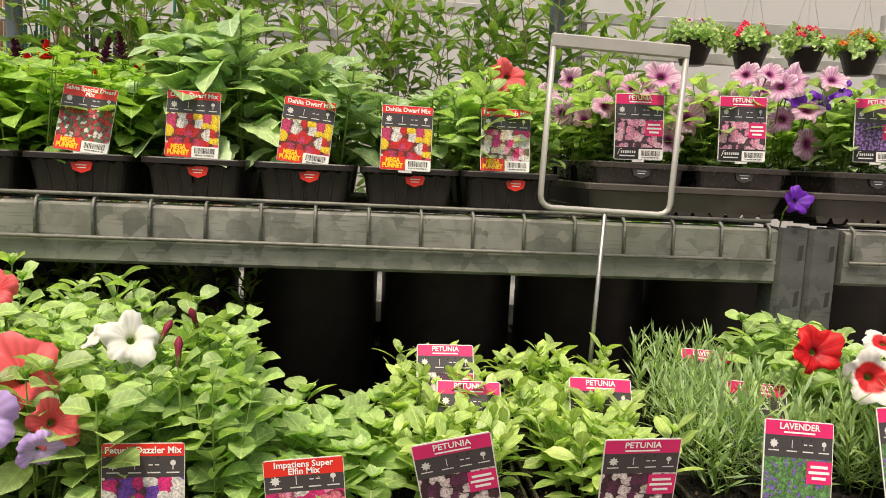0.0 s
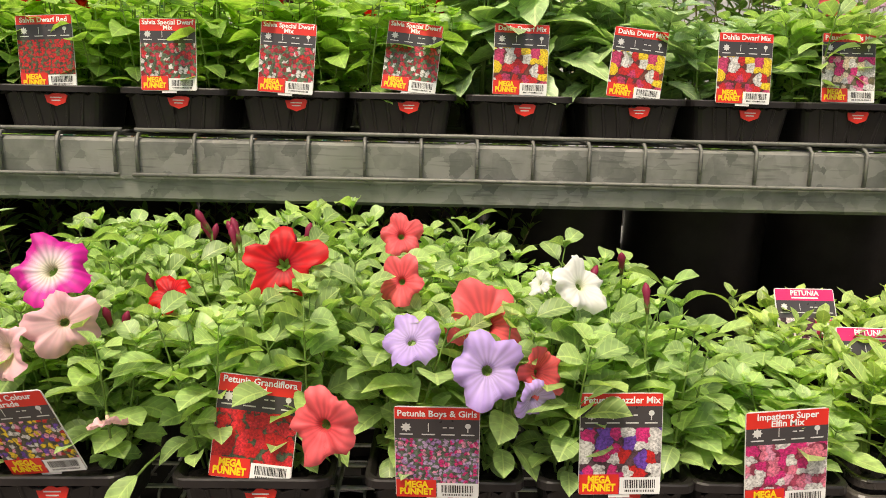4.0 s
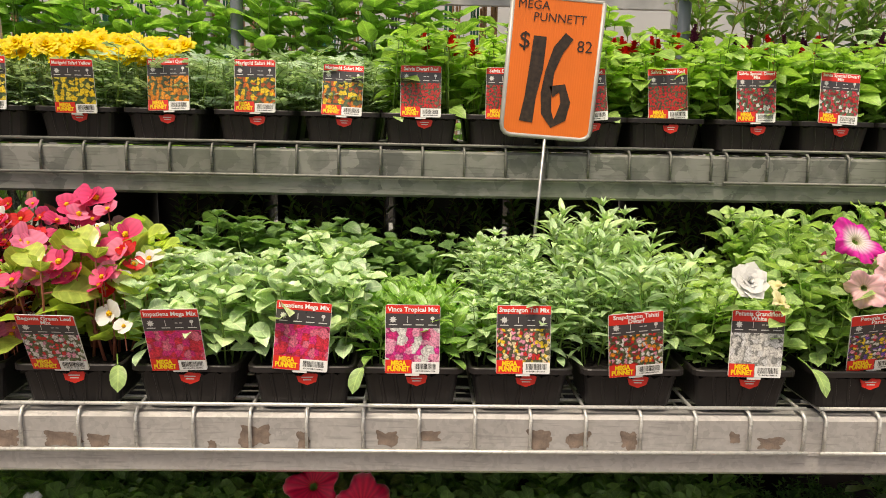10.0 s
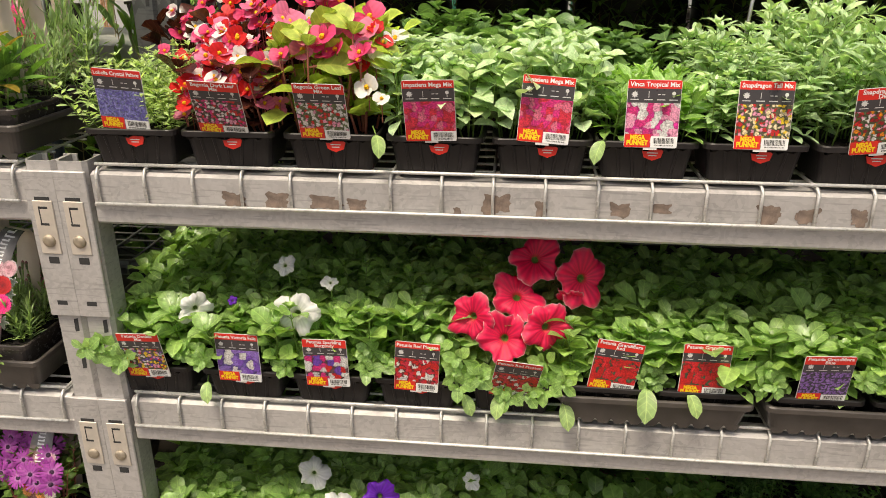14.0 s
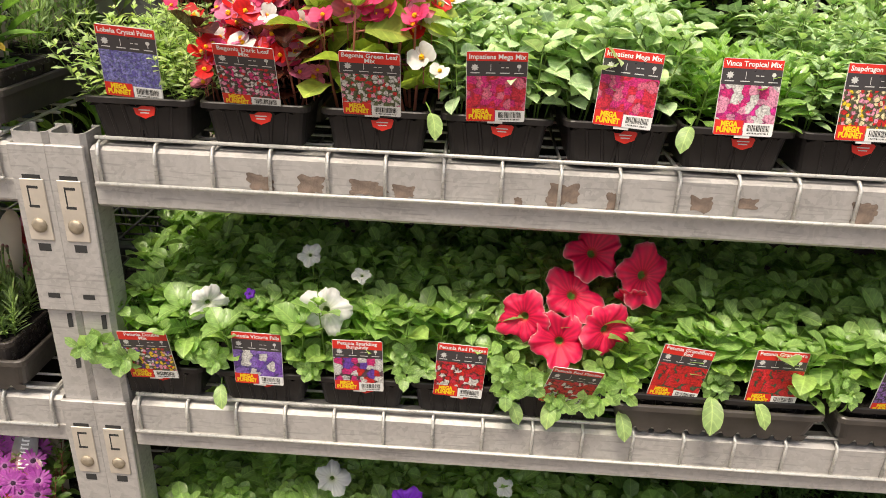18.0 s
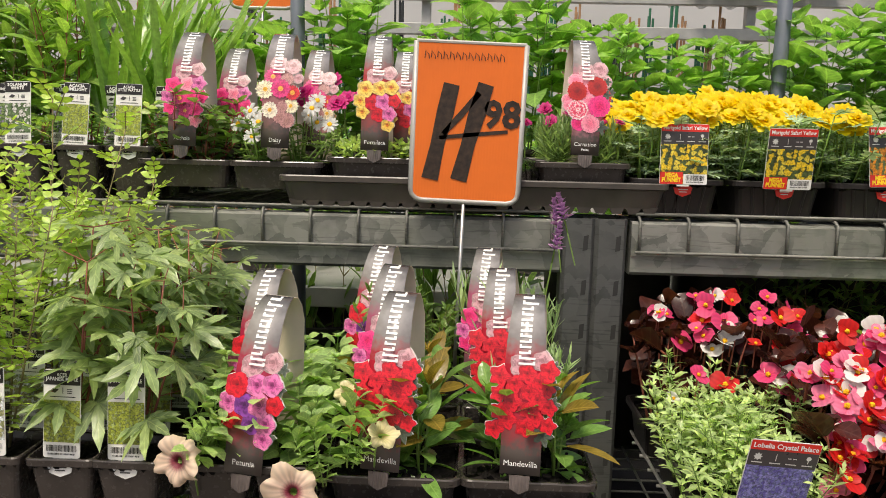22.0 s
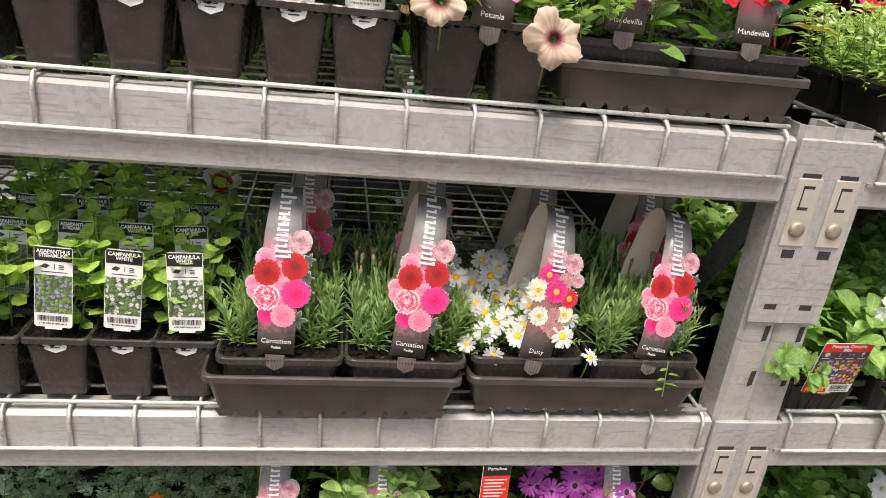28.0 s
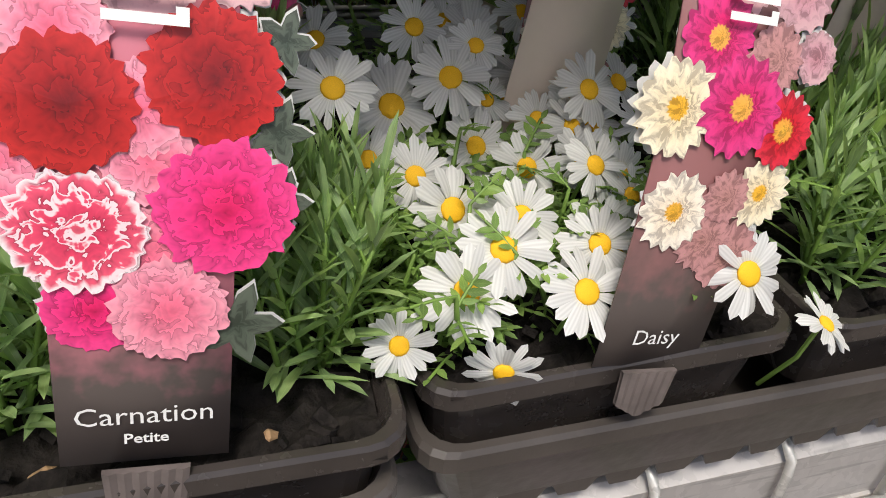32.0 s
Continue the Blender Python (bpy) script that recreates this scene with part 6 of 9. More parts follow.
def spike(seed, length, radius, whorls, per=6, size=0.011):
    """A salvia or lavender spike of small tubular florets along +z."""
    r = random.Random(seed)
    s = Shape()
    s.tube([(0, 0, -0.02), (0, 0, length)], 0.0012, 5, 1)
    for i in range(whorls):
        t = i / max(1, whorls - 1)
        for j in range(per):
            az = 360 * j / per + 30 * i + r.uniform(-14, 14)
            leaf(s, aim((0, 0, length * t), az, 35 + 40 * t + r.uniform(-12, 12), r.uniform(-30, 30)), size * (1.1 - 0.5 * t) * r.uniform(0.8, 1.2), size * 0.5, 0.5, 0.5, 0.25, 0.5, 3, 0)
    return s


def three(fn, mats, name, *args, **kw):
    """Three variants of a plant, as shared meshes."""
    return [fn(100 + 17 * i, *args, **kw).mesh(name, mats, True) for i in range(3)]


SPECIES = {
    "impatiens": three(herb, ["leaf_impatiens", "stem_green"], "plant", 0.110, 4, 24, 6, 0.041, 0.029, 0.6, 0.70, 0.45, 0.30, 22, 0.25, 0.018, 2, 6, 0.72, 0.0, 5),
    "balsam": three(herb, ["leaf_balsam", "stem_green"], "plant", 0.150, 3, 20, 6, 0.050, 0.036, 0.55, 0.65, 0.45, 0.28, 18, 0.25, 0.018, 2, 6, 0.72, 0.0, 5),
    "elfin": three(herb, ["leaf_petunia", "stem_green"], "plant", 0.070, 3, 34, 4, 0.048, 0.034, 0.6, 0.7, 0.35, 0.25, 18, 0.3, 0.02, 2, 6, 0.75),
    "vinca": three(herb, ["leaf_vinca", "stem_green"], "plant", 0.085, 3, 16, 6, 0.046, 0.018, 0.6, 0.8, 0.25, 0.3, 34, 0.2, 0.015, 2, 6, 0.85),
    "snap": three(herb, ["leaf_snap", "stem_green"], "plant", 0.135, 4, 14, 8, 0.043, 0.0165, 0.55, 0.8, 0.45, 0.3, 24, 0.2, 0.02, 2, 8, 0.72, 0.0, 5, 0.0014, 0.0, 18),
    "snap_dwarf": three(herb, ["leaf_snap", "stem_green"], "plant", 0.135, 4, 14, 9, 0.042, 0.0135, 0.55, 0.8, 0.4, 0.3, 30, 0.2, 0.02, 2, 8, 0.7, 0.0, 5, 0.0014, 0.0, 18),
    "petunia": three(herb, ["leaf_petunia", "stem_green"], "plant", 0.140, 4, 20, 8, 0.045, 0.031, 0.65, 0.5, 0.5, 0.32, 26, 0.10, 0.018, 2, 7, 0.5, 0.0, 5),
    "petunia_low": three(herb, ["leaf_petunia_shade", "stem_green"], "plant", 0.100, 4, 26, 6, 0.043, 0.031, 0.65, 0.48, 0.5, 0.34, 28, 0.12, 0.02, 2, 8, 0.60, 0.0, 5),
    "petunia_lime": three(herb, ["leaf_lime", "stem_green"], "plant", 0.085, 4, 26, 6, 0.038, 0.0195, 0.7, 0.7, 0.3, 0.2, 34, 0.2, 0.022, 2, 5, 0.62),
    "lobelia": three(herb, ["leaf_lobelia", "stem_green"], "plant", 0.080, 9, 34, 9, 0.017, 0.0056, 0.55, 0.7, 0.3, 0.2, 22, 0.1, 0.03, 2, 4, 0.8, 0.0, 2, 0.0006),
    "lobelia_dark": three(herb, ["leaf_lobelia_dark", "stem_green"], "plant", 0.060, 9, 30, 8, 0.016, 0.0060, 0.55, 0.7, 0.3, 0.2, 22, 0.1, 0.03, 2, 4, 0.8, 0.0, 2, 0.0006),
    "begonia": three(herb, ["leaf_begonia", "stem_red"], "plant", 0.085, 3, 26, 4, 0.046, 0.044, 0.5, 0.42, 0.35, 0.22, 20, 0.25, 0.02, 1, 3, 0.75, 0.0, 5, 0.0018, 0.5),
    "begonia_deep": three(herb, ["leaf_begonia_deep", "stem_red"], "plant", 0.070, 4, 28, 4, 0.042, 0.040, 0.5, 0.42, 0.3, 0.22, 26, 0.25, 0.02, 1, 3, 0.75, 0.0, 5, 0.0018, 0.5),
    "begonia_dark": three(herb, ["leaf_begonia_dark", "stem_red"], "plant", 0.080, 3, 28, 4, 0.042, 0.040, 0.5, 0.42, 0.35, 0.22, 20, 0.25, 0.02, 1, 3, 0.75, 0.0, 5, 0.0018, 0.5),
    "dahlia": three(herb, ["leaf_dahlia", "stem_green"], "plant", 0.155, 1, 12, 6, 0.080, 0.052, 0.5, 0.6, 0.75, 0.22, 20, 0.25, 0.012, 2, 4, 0.62, 0.14, 10, 0.0024, 0.4),
    "salvia": three(herb, ["leaf_salvia", "stem_green"], "plant", 0.150, 2, 12, 6, 0.048, 0.040, 0.38, 0.75, 0.55, 0.2, 10, 0.15, 0.015, 2, 4, 0.65, 0.1, 6),
    "lavender": three(needles, ["leaf_lavender", "stem_green"], "plant", 7, 0.125, 20, 0.020, 0.034, 0.0050, 9, 2, 56),
    "carnation": three(herb, ["leaf_carnation", "stem_green"], "plant", 0.074, 10, 19, 10, 0.027, 0.0037, 0.20, 0.26, 0.15, 0.4, 62, 0.04, 0.016, 2, 6, 0.95, 0.0, 4, 0.0013, 0.0, 14),
    "daisy": three(feathery, ["leaf_daisy", "stem_green"], "plant", 0.055, 5, 40, 6, 0.024, 3, 0.0035, 0.009, 0.02, 20),
    "marigold": three(feathery, ["leaf_marigold", "stem_green"], "plant", 0.105, 3, 20, 8, 0.055, 6, 0.0062, 0.019, 0.02, 18),
    "ash": three(feathery, ["leaf_ash", "stem_brown"], "plant", 0.42, 3, 24, 22, 0.074, 3, 0.0115, 0.0185, 0.012, 34),
    "maple": [maple(50 + i, 0.24, 3).mesh("plant", ["leaf_maple", "stem_red"], True) for i in range(3)],
    "diosma": three(needles, ["leaf_diosma", "stem_green"], "plant", 9, 0.085, 30, 0.016, 0.013, 0.0016, 14, 3, 50),
    "mandevilla": three(herb, ["leaf_mandevilla", "stem_green"], "plant", 0.095, 2, 14, 5, 0.066, 0.026, 0.55, 0.7, 0.3, 0.3, 36, 0.1, 0.01, 2, 3, 0.75, 0.0, 6, 0.0018),
    "bronze": three(herb, ["leaf_bronze", "stem_green"], "plant", 0.105, 1, 8, 4, 0.062, 0.024, 0.55, 0.7, 0.35, 0.3, 40, 0.4, 0.01, 2, 3, 0.75, 0.0, 6, 0.0018),
    "strappy": three(blades, ["leaf_strap", "stem_green"], "plant", 13, 0.42, 0.021, 26, 0.02, 0.45, 8),
    "shrub": three(herb, ["leaf_shrub", "stem_brown"], "plant", 0.34, 5, 22, 11, 0.055, 0.018, 0.6, 0.8, 0.3, 0.25, 34, 0.12, 0.02, 2, 4, 0.8),
    "shrub_light": three(herb, ["leaf_salvia", "stem_red"], "plant", 0.33, 5, 20, 10, 0.075, 0.024, 0.6, 0.8, 0.35, 0.25, 36, 0.15, 0.02, 2, 4, 0.85),
    "mint": three(herb, ["leaf_mint", "stem_green"], "plant", 0.22, 4, 16, 8, 0.060, 0.038, 0.55, 0.8, 0.35, 0.2, 22, 0.15, 0.02, 2, 5, 0.75, 0.08, 6),
    "viburnum": three(herb, ["leaf_viburnum", "stem_brown"], "plant", 0.20, 1, 10, 4, 0.085, 0.062, 0.7, 0.38, 0.3, 0.2, 40, 0.3, 0.01, 2, 2, 0.85, 0.0, 8),
    "campanula": three(herb, ["leaf_campanula", "stem_green"], "plant", 0.13, 4, 20, 7, 0.026, 0.026, 0.40, 0.5, 0.3, 0.2, 20, 0.12, 0.02, 2, 3, 0.55, 0.12, 6),
    "fuchsia": three(herb, ["leaf_shrub", "stem_red"], "plant", 0.10, 5, 34, 6, 0.032, 0.015, 0.6, 0.8, 0.3, 0.2, 18, 0.15, 0.02, 2, 3, 0.75),
    "sedum": three(herb, ["leaf_lime", "stem_green"], "plant", 0.030, 6, 50, 4, 0.018, 0.009, 0.6, 0.5, 0.1, 0.1, 30, 0.2, 0.03, 2, 5, 0.8, 0.0, 3),
}

# ---- filling the shelves ----
RNG = random.Random(11)


def fill(parent, species, w, d, z, nx, ny, lift=1.0, tall=1.0, clear=False):
    """Plants set out in a pot, each turned its own way; clear keeps the middle of the front free for a label."""
    for i in range(nx):
        for j in range(ny):
            x = ((i + 0.5) / nx - 0.5) * w * 0.82 + RNG.uniform(-0.005, 0.005)
            y = d * (0.12 + 0.76 * (j + 0.5) / ny) + RNG.uniform(-0.005, 0.005)
            if clear and species.startswith("begonia") and nx == 3:
                x *= 1.1
                y = d * ((0.58 if i == 1 else 0.30) + 0.38 * (j + 0.5) / ny)
            elif clear and nx == 3 and i == 1 and species != "dahlia":
                y = d * (0.52 + 0.40 * (j + 0.5) / ny)
            elif clear and species == "dahlia":
                x *= 1.1
                y = d * (0.62 + 0.36 * (j + 0.5) / ny)
            elif clear and species == "lavender":
                y = d * (0.55 + 0.40 * (j + 0.5) / ny)
            elif clear and nx == 2:
                y = d * (0.36 + 0.54 * (j + 0.5) / ny)
            elif clear:
                x *= 1.2
                y += 0.006
            k = RNG.uniform(0.88, 1.12) * lift
            ob = part("plant", RNG.choice(SPECIES[species]), None, parent, "", pose(x, y, z, RNG.uniform(-5, 5), RNG.uniform(-5, 5), RNG.uniform(0, 360)) @ Matrix.Diagonal((k, k, k * tall, 1)))
            tagged(ob, kind="stuff")


SAY = {"balsam": "tall deep green impatiens", "impatiens": "broad pale green impatiens leaves", "elfin": "low green impatiens", "vinca": "glossy bright green vinca leaves", "snap": "tall narrow-leaved snapdragons", "snap_dwarf": "dense narrow-leaved snapdragons",
       "petunia": "leafy green petunias", "petunia_low": "low leafy petunias", "petunia_lime": "lime green petunias", "lobelia": "fine pale green lobelia", "lobelia_dark": "fine dark green lobelia", "begonia": "rounded yellow-green begonia leaves",
       "begonia_deep": "rounded deep green begonia leaves", "begonia_dark": "bronze-dark begonia leaves", "dahlia": "large soft green dahlia leaves", "salvia": "fresh green salvia leaves", "lavender": "grey-green lavender", "marigold": "feathery marigold leaves",
       "carnation": "grassy grey-green carnations", "daisy": "fine-leaved daisies", "fuchsia": "dark leafy fuchsia", "sedum": "fleshy green portulaca"}


def punnet(x, deck, species, y=0.006, mark=True, nx=3, ny=2, lift=1.0, tall=1.0, clear=False):
    """A black plastic seedling punnet full of plants."""
    p = thing("seedling_punnet", "black punnet of %s on wire shelf" % SAY[species], "seedling punnet", pose(x, y, deck + 0.0035, 0, 0, RNG.uniform(-1.6, 1.6)), group="seedling punnets")
    part("punnet_body", PUNNET, None, p, "black ribbed plastic tub")
    part("soil", PUNSOIL, None, p, "dark potting mix")
    if mark:
        part("badge", BADGE_RED, None, p, "red paper badge", pose(0.008, 0.0048, 0.040))
    fill(p, species, PUN_W, PUN_D, PUN_H - 0.012, nx, ny, lift, tall, clear)
    return p


def column(x, deck, species, rows=3, y=0.006, label=None, photo="", tilt=0.0, lean=-10, turn=0.0, dz=0.0, back=None, lift=1.0, tall=1.0, dx=0.0, mark=True, rise=1.0):
    """Punnets one behind the other, the first with its label."""
    for k in range(rows):
        punnet(x + RNG.uniform(-0.003, 0.003), deck, (back if back and k else species), y + k * 0.134, mark and k == 0, 3, 2, lift, tall * (rise if k else 1.0), bool(label) and k == 0)
    if label:
        stand_label(mega_label(label, photo), x + dx, y + (0.0036 if dz > -0.003 else -0.0035), deck + 0.062 + dz, tilt, lean, turn, "card label reading %s, red band over photograph" % label.replace("\n", " "))


def face(n, roll):
    """A turn that points +z along n."""
    return Vector(n).to_track_quat('Z', 'Y').to_matrix().to_4x4() @ pose(0, 0, 0, 0, 0, roll)


FUNNELS = {}


def bloom(petals, x, y, z, radius, toward=(0.0, -1.0, 0.5), stem=0.07, droop=0.0, kind="petunia", roll=None):
    """A single open flower on its stalk."""
    key = (petals, kind, RNG.randrange(3))
    if key not in FUNNELS:
        if kind == "petunia":
            FUNNELS[key] = funnel(7 + key[2] * 5, 1.0)[0].mesh("corolla", [petals, "stem_green"], True)
        elif kind == "star":
            FUNNELS[key] = funnel(9 + key[2] * 5, 1.0, 0, 0.5, 0.12, 0.42)[0].mesh("corolla", [petals, "stem_green"], True)
        elif kind == "double":
            FUNNELS[key] = double(8 + key[2], 1.0, 4, 9, 0.7).mesh("corolla", [petals, "stem_green"], True)
    f = thing("flower", "open %s flower with waved petals on a thin stalk" % petals.replace("pet_", "").replace("_", " ").replace("redwhite", "red and white").replace("pinkvein", "dark-veined pink"), "flower", Matrix.Translation((x, y, z)), group="open flowers")
    m = face(toward, RNG.uniform(0, 360) if roll is None else roll) @ Matrix.Diagonal((radius, radius, radius, 1))
    part("corolla", FUNNELS[key], None, f, "", m)
    n = Vector(toward).normalized()
    b0 = n * -radius * 0.62
    s = Shape().tube([b0, b0 - n * stem * 0.25 + Vector((0, 0, -stem * 0.2)), b0 - n * stem * 0.35 + Vector((0, 0.006, -stem))], [0.0014, 0.0013, 0.0012], 5)
    part("stalk", s, "stem_green", f, "thin green stalk", smooth=True)
    return f


BUDS = [bud(i).mesh("bud", ["pet_bud", "stem_green"], True) for i in range(2)]


def buds(x, y, z, count, spread, high):
    for i in range(count):
        f = thing("flower_bud", "furled dark red petunia bud on its stalk", "flower bud", Matrix.Translation((x + RNG.uniform(-spread, spread), y + RNG.uniform(-0.05, 0.05), z + RNG.uniform(0, high))), group="flower buds")
        m = pose(0, 0, 0, RNG.uniform(-30, 30), RNG.uniform(-35, 35), RNG.uniform(0, 360))
        part("bud", RNG.choice(BUDS), None, f, "", m)
        part("stalk", Shape().tube([(0, 0, 0.002), (0.002, 0.002, -0.05)], 0.0011, 5), "stem_green", f)


BEG = {c: [begonia_flower(i, 1.0).mesh("petals", [c, "disc_yellow"], True) for i in range(2)] for c in ("pet_begonia_pink", "pet_begonia_rose", "pet_begonia_red", "pet_begonia_white")}


def begonias(x, y, z, wx, wy, hz, count, colours, r=0.017):
    """Clusters of begonia blossoms over the leaves, each a flower of its own."""
    for i in range(count):
        c = RNG.choice(colours)
        u, v = RNG.uniform(-1, 1), RNG.uniform(-1, 1)
        px, py = x + wx * u, y + wy * v
        pz = z + hz * (0.5 * (v + 1) - 0.25 * u * u) + RNG.uniform(-0.02, 0.02)
        if pz < 1.130 and z > 1.0:
            continue
        if py < 0.045 + (pz - 1.115) * 0.7 and pz < 1.175 and min(abs(px - 0.215), abs(px - 0.380)) < 0.055:
            continue
        f = thing("begonia_flower", "%s begonia blossom with rounded petals" % {"pet_begonia_pink": "deep pink", "pet_begonia_rose": "rose pink", "pet_begonia_red": "red", "pet_begonia_white": "white"}[c], "flower", Matrix.Translation((px, py, pz)), group="begonia blossoms")
        k = r * RNG.uniform(0.75, 1.25)
        part("petals", RNG.choice(BEG[c]), None, f, "", face((RNG.uniform(-0.5, 0.5), RNG.uniform(-1.0, -0.2), RNG.uniform(0.3, 1.0)), RNG.uniform(0, 360)) @ Matrix.Diagonal((k, k, k, 1)))
        part("stalk", Shape().tube([(0, 0, 0), (0, 0.004, -0.035)], 0.0010, 4), "stem_red", f)


def marigolds(x0, x1, y0, y1, z, count, petals="pet_marigold", r=0.022):
    meshes = [double(20 + i, 1.0).mesh("petals", [petals, "stem_green"], True) for i in range(3)]
    for i in range(count):
        u = (i + RNG.uniform(0.1, 0.9)) / count
        v = RNG.random()
        f = thing("marigold_flower", "%s double marigold flower" % ("golden yellow" if petals == "pet_marigold" else "orange"), "flower",
                  Matrix.Translation((x0 + (x1 - x0) * u, y0 + (y1 - y0) * v, z + 0.045 * v + RNG.uniform(-0.012, 0.012) - 0.02 * abs(2 * u - 1))), group="marigold flowers")
        k = r * RNG.uniform(0.85, 1.2)
        part("petals", RNG.choice(meshes), None, f, "", face((RNG.uniform(-0.4, 0.4), RNG.uniform(-1.1, -0.3), 0.8), RNG.uniform(0, 360)) @ Matrix.Diagonal((k, k, k, 1)))
        part("stalk", Shape().tube([(0, 0, 0), (0, 0.004, -0.06)], 0.0014, 4), "stem_green", f)


def spikes(x0, x1, y0, y1, z, count, petals, length=0.04, size=0.011, word="red salvia"):
    meshes = [spike(30 + i, length, 0.01, 7, 6, size).mesh("floret_spike", [petals, "stem_green"], True) for i in range(2)]
    for i in range(count):
        f = thing("flower_spike", "%s flower spike above the leaves" % word, "flower spike", pose(RNG.uniform(x0, x1), RNG.uniform(y0, y1), z + RNG.uniform(-0.015, 0.03), RNG.uniform(-18, 10), RNG.uniform(-16, 16), RNG.uniform(0, 360)), group="flower spikes")
        part("floret_spike", RNG.choice(meshes), None, f)
        part("stalk", Shape().tube([(0, 0, -0.01), (0, 0, -0.07)], 0.0012, 4), "stem_green", f)


A, E_, F_ = DECK["top"], DECK["middle"], DECK["bottom"]

# top shelf, one punnet after another from the uprights
column(0.062, A, "lobelia", 1, label="Lobelia Crystal Palace", photo="photo_lobelia", tilt=4, lean=12, dx=-0.002, dz=0.001, lift=1.25)
punnet(0.064, A, "lobelia", 0.13, False, lift=1.4)
column(0.222, A, "begonia_dark", 3, label="Begonia Dark Leaf\nMix", photo="photo_begonia_dark", tilt=3, lean=28, dx=-0.002, dz=-0.002, lift=1.05, tall=1.1, rise=1.6)
column(0.384, A, "begonia", 2, label="Begonia Green Leaf\nMix", photo="photo_begonia_green", tilt=1, lean=25, dx=-0.002, dz=-0.004, lift=1.3, tall=1.3)
punnet(0.384, A, "begonia", 0.275, False, lift=1.1, tall=1.1)
punnet(0.062, A, "begonia_dark", 0.275, False, lift=1.05, tall=1.7)
column(0.545, A, "impatiens", 2, label="Impatiens Mega Mix", photo="photo_impatiens", tilt=-2, lean=15, dz=-0.004, tall=1.15, back="impatiens")
column(0.711, A, "impatiens", 2, label="Impatiens Mega Mix", photo="photo_impatiens", tilt=4, lean=-6, dz=-0.003, tall=1.25)
for xx in (0.545, 0.711):
    punnet(xx, A, "balsam", 0.275, False, lift=1.05)
column(0.869, A, "vinca", 2, label="Vinca Tropical Mix", photo="photo_vinca", tilt=0, lean=-7, dz=-0.006, lift=0.95)
punnet(0.869, A, "balsam", 0.275, False, lift=0.85)
column(1.026, A, "snap", 3, label="Snapdragon Tall Mix", photo="photo_snap", tilt=0, lean=-7, dz=-0.005, lift=0.95, rise=1.1)
column(1.186, A, "snap_dwarf", 3, label="Snapdragon Tahiti\nDwarf", photo="photo_tahiti", tilt=-6, lean=8, dx=0.002, dz=-0.006, tall=1.15, rise=1.1)
column(1.347, A, "petunia", 3, label="Petunia Grandiflora\nWhite", photo="photo_white", tilt=1, lean=-4, dx=0.012, dz=-0.007, lift=0.72)
column(1.530, A, "petunia", 3, label="Petunia Colour\nParade", photo="photo_mixed", tilt=-10, lean=20, turn=-5, dx=0.007, dz=0.005, lift=0.95, tall=1.1, rise=1.15)
column(1.722, A, "petunia", 3, label="Petunia Grandiflora\nRed", photo="photo_red", tilt=6, lean=-10, dx=-0.002, dz=-0.001, lift=0.9, tall=1.3, rise=1.15)
column(1.905, A, "petunia", 3, label="Petunia Boys & Girls", photo="photo_boys", tilt=-1, lean=9, turn=-3, dx=-0.009, dz=-0.012, lift=0.95, tall=1.12, rise=1.12)
column(2.066, A, "petunia", 2, label="Petunia Dazzler Mix", photo="photo_dazzler", tilt=-1, lean=-5, dz=-0.007, lift=1.0, tall=1.15)
column(2.215, A, "elfin", 2, label="Impatiens Super\nElfin Mix", photo="photo_elfin", tilt=-5, lean=0, dx=0.009, dz=-0.018, lift=1.0)

# blossoms of the top shelf
bloom("pet_magenta_star", 1.523, 0.060, 1.303, 0.0380, (-0.1, -1, 0.75), 0.10)
bloom("pet_pink", 1.506, 0.005, 1.240, 0.030, (-0.5, -1, 0.1), 0.08)
bloom("pet_pink", 1.554, 0.020, 1.262, 0.032, (0.3, -1, 0.35), 0.08)
bloom("pet_red", 1.743, 0.070, 1.309, 0.040, (0, -1, 0.5), 0.11, kind="star")
bloom("pet_red", 1.620, 0.100, 1.269, 0.026, (-0.5, -1, 0.9), 0.08)
bloom("pet_coral", 1.941, 0.040, 1.263, 0.042, (0.1, -0.8, 0.7), 0.09)
bloom("pet_coral", 1.856, 0.090, 1.289, 0.026, (-0.2, -1, 0.5), 0.08)
bloom("pet_coral", 1.795, -0.046, 1.194, 0.036, (-0.3, -1, 0.2), 0.05)
bloom("pet_coral", 1.854, 0.170, 1.321, 0.028, (0.1, -1, 0.6), 0.09)
bloom("pet_coral", 1.987, 0.000, 1.229, 0.026, (0.6, -0.8, 0.3), 0.06)
bloom("pet_lilac", 1.937, -0.035, 1.243, 0.037, (0.1, -1, 0.4), 0.07)
bloom("pet_lilac", 1.869, 0.000, 1.260, 0.031, (-0.1, -0.7, 0.9), 0.07)
bloom("pet_lilac", 1.981, -0.015, 1.207, 0.022, (0.5, -0.8, -0.2), 0.05)
bloom("pet_white", 2.036, 0.070, 1.294, 0.033, (0.4, -0.8, 0.6), 0.08)
bloom("pet_white", 1.992, 0.080, 1.292, 0.016, (-0.8, -0.5, 0.6), 0.07)
bloom("pet_white", 1.337, 0.000, 1.250, 0.030, (0.1, -1, 0.6), 0.07, kind="double")
bloom("pet_creamyellow", 1.387, 0.000, 1.222, 0.016, (0.3, -0.6, 0.8), 0.05)
bloom("pet_creamyellow", 1.395, 0.030, 1.239, 0.013, (-0.3, -0.3, 1), 0.05)
bloom("pet_pink", 1.606, -0.018, 1.180, 0.016, (0.3, -0.5, -0.9), 0.04)
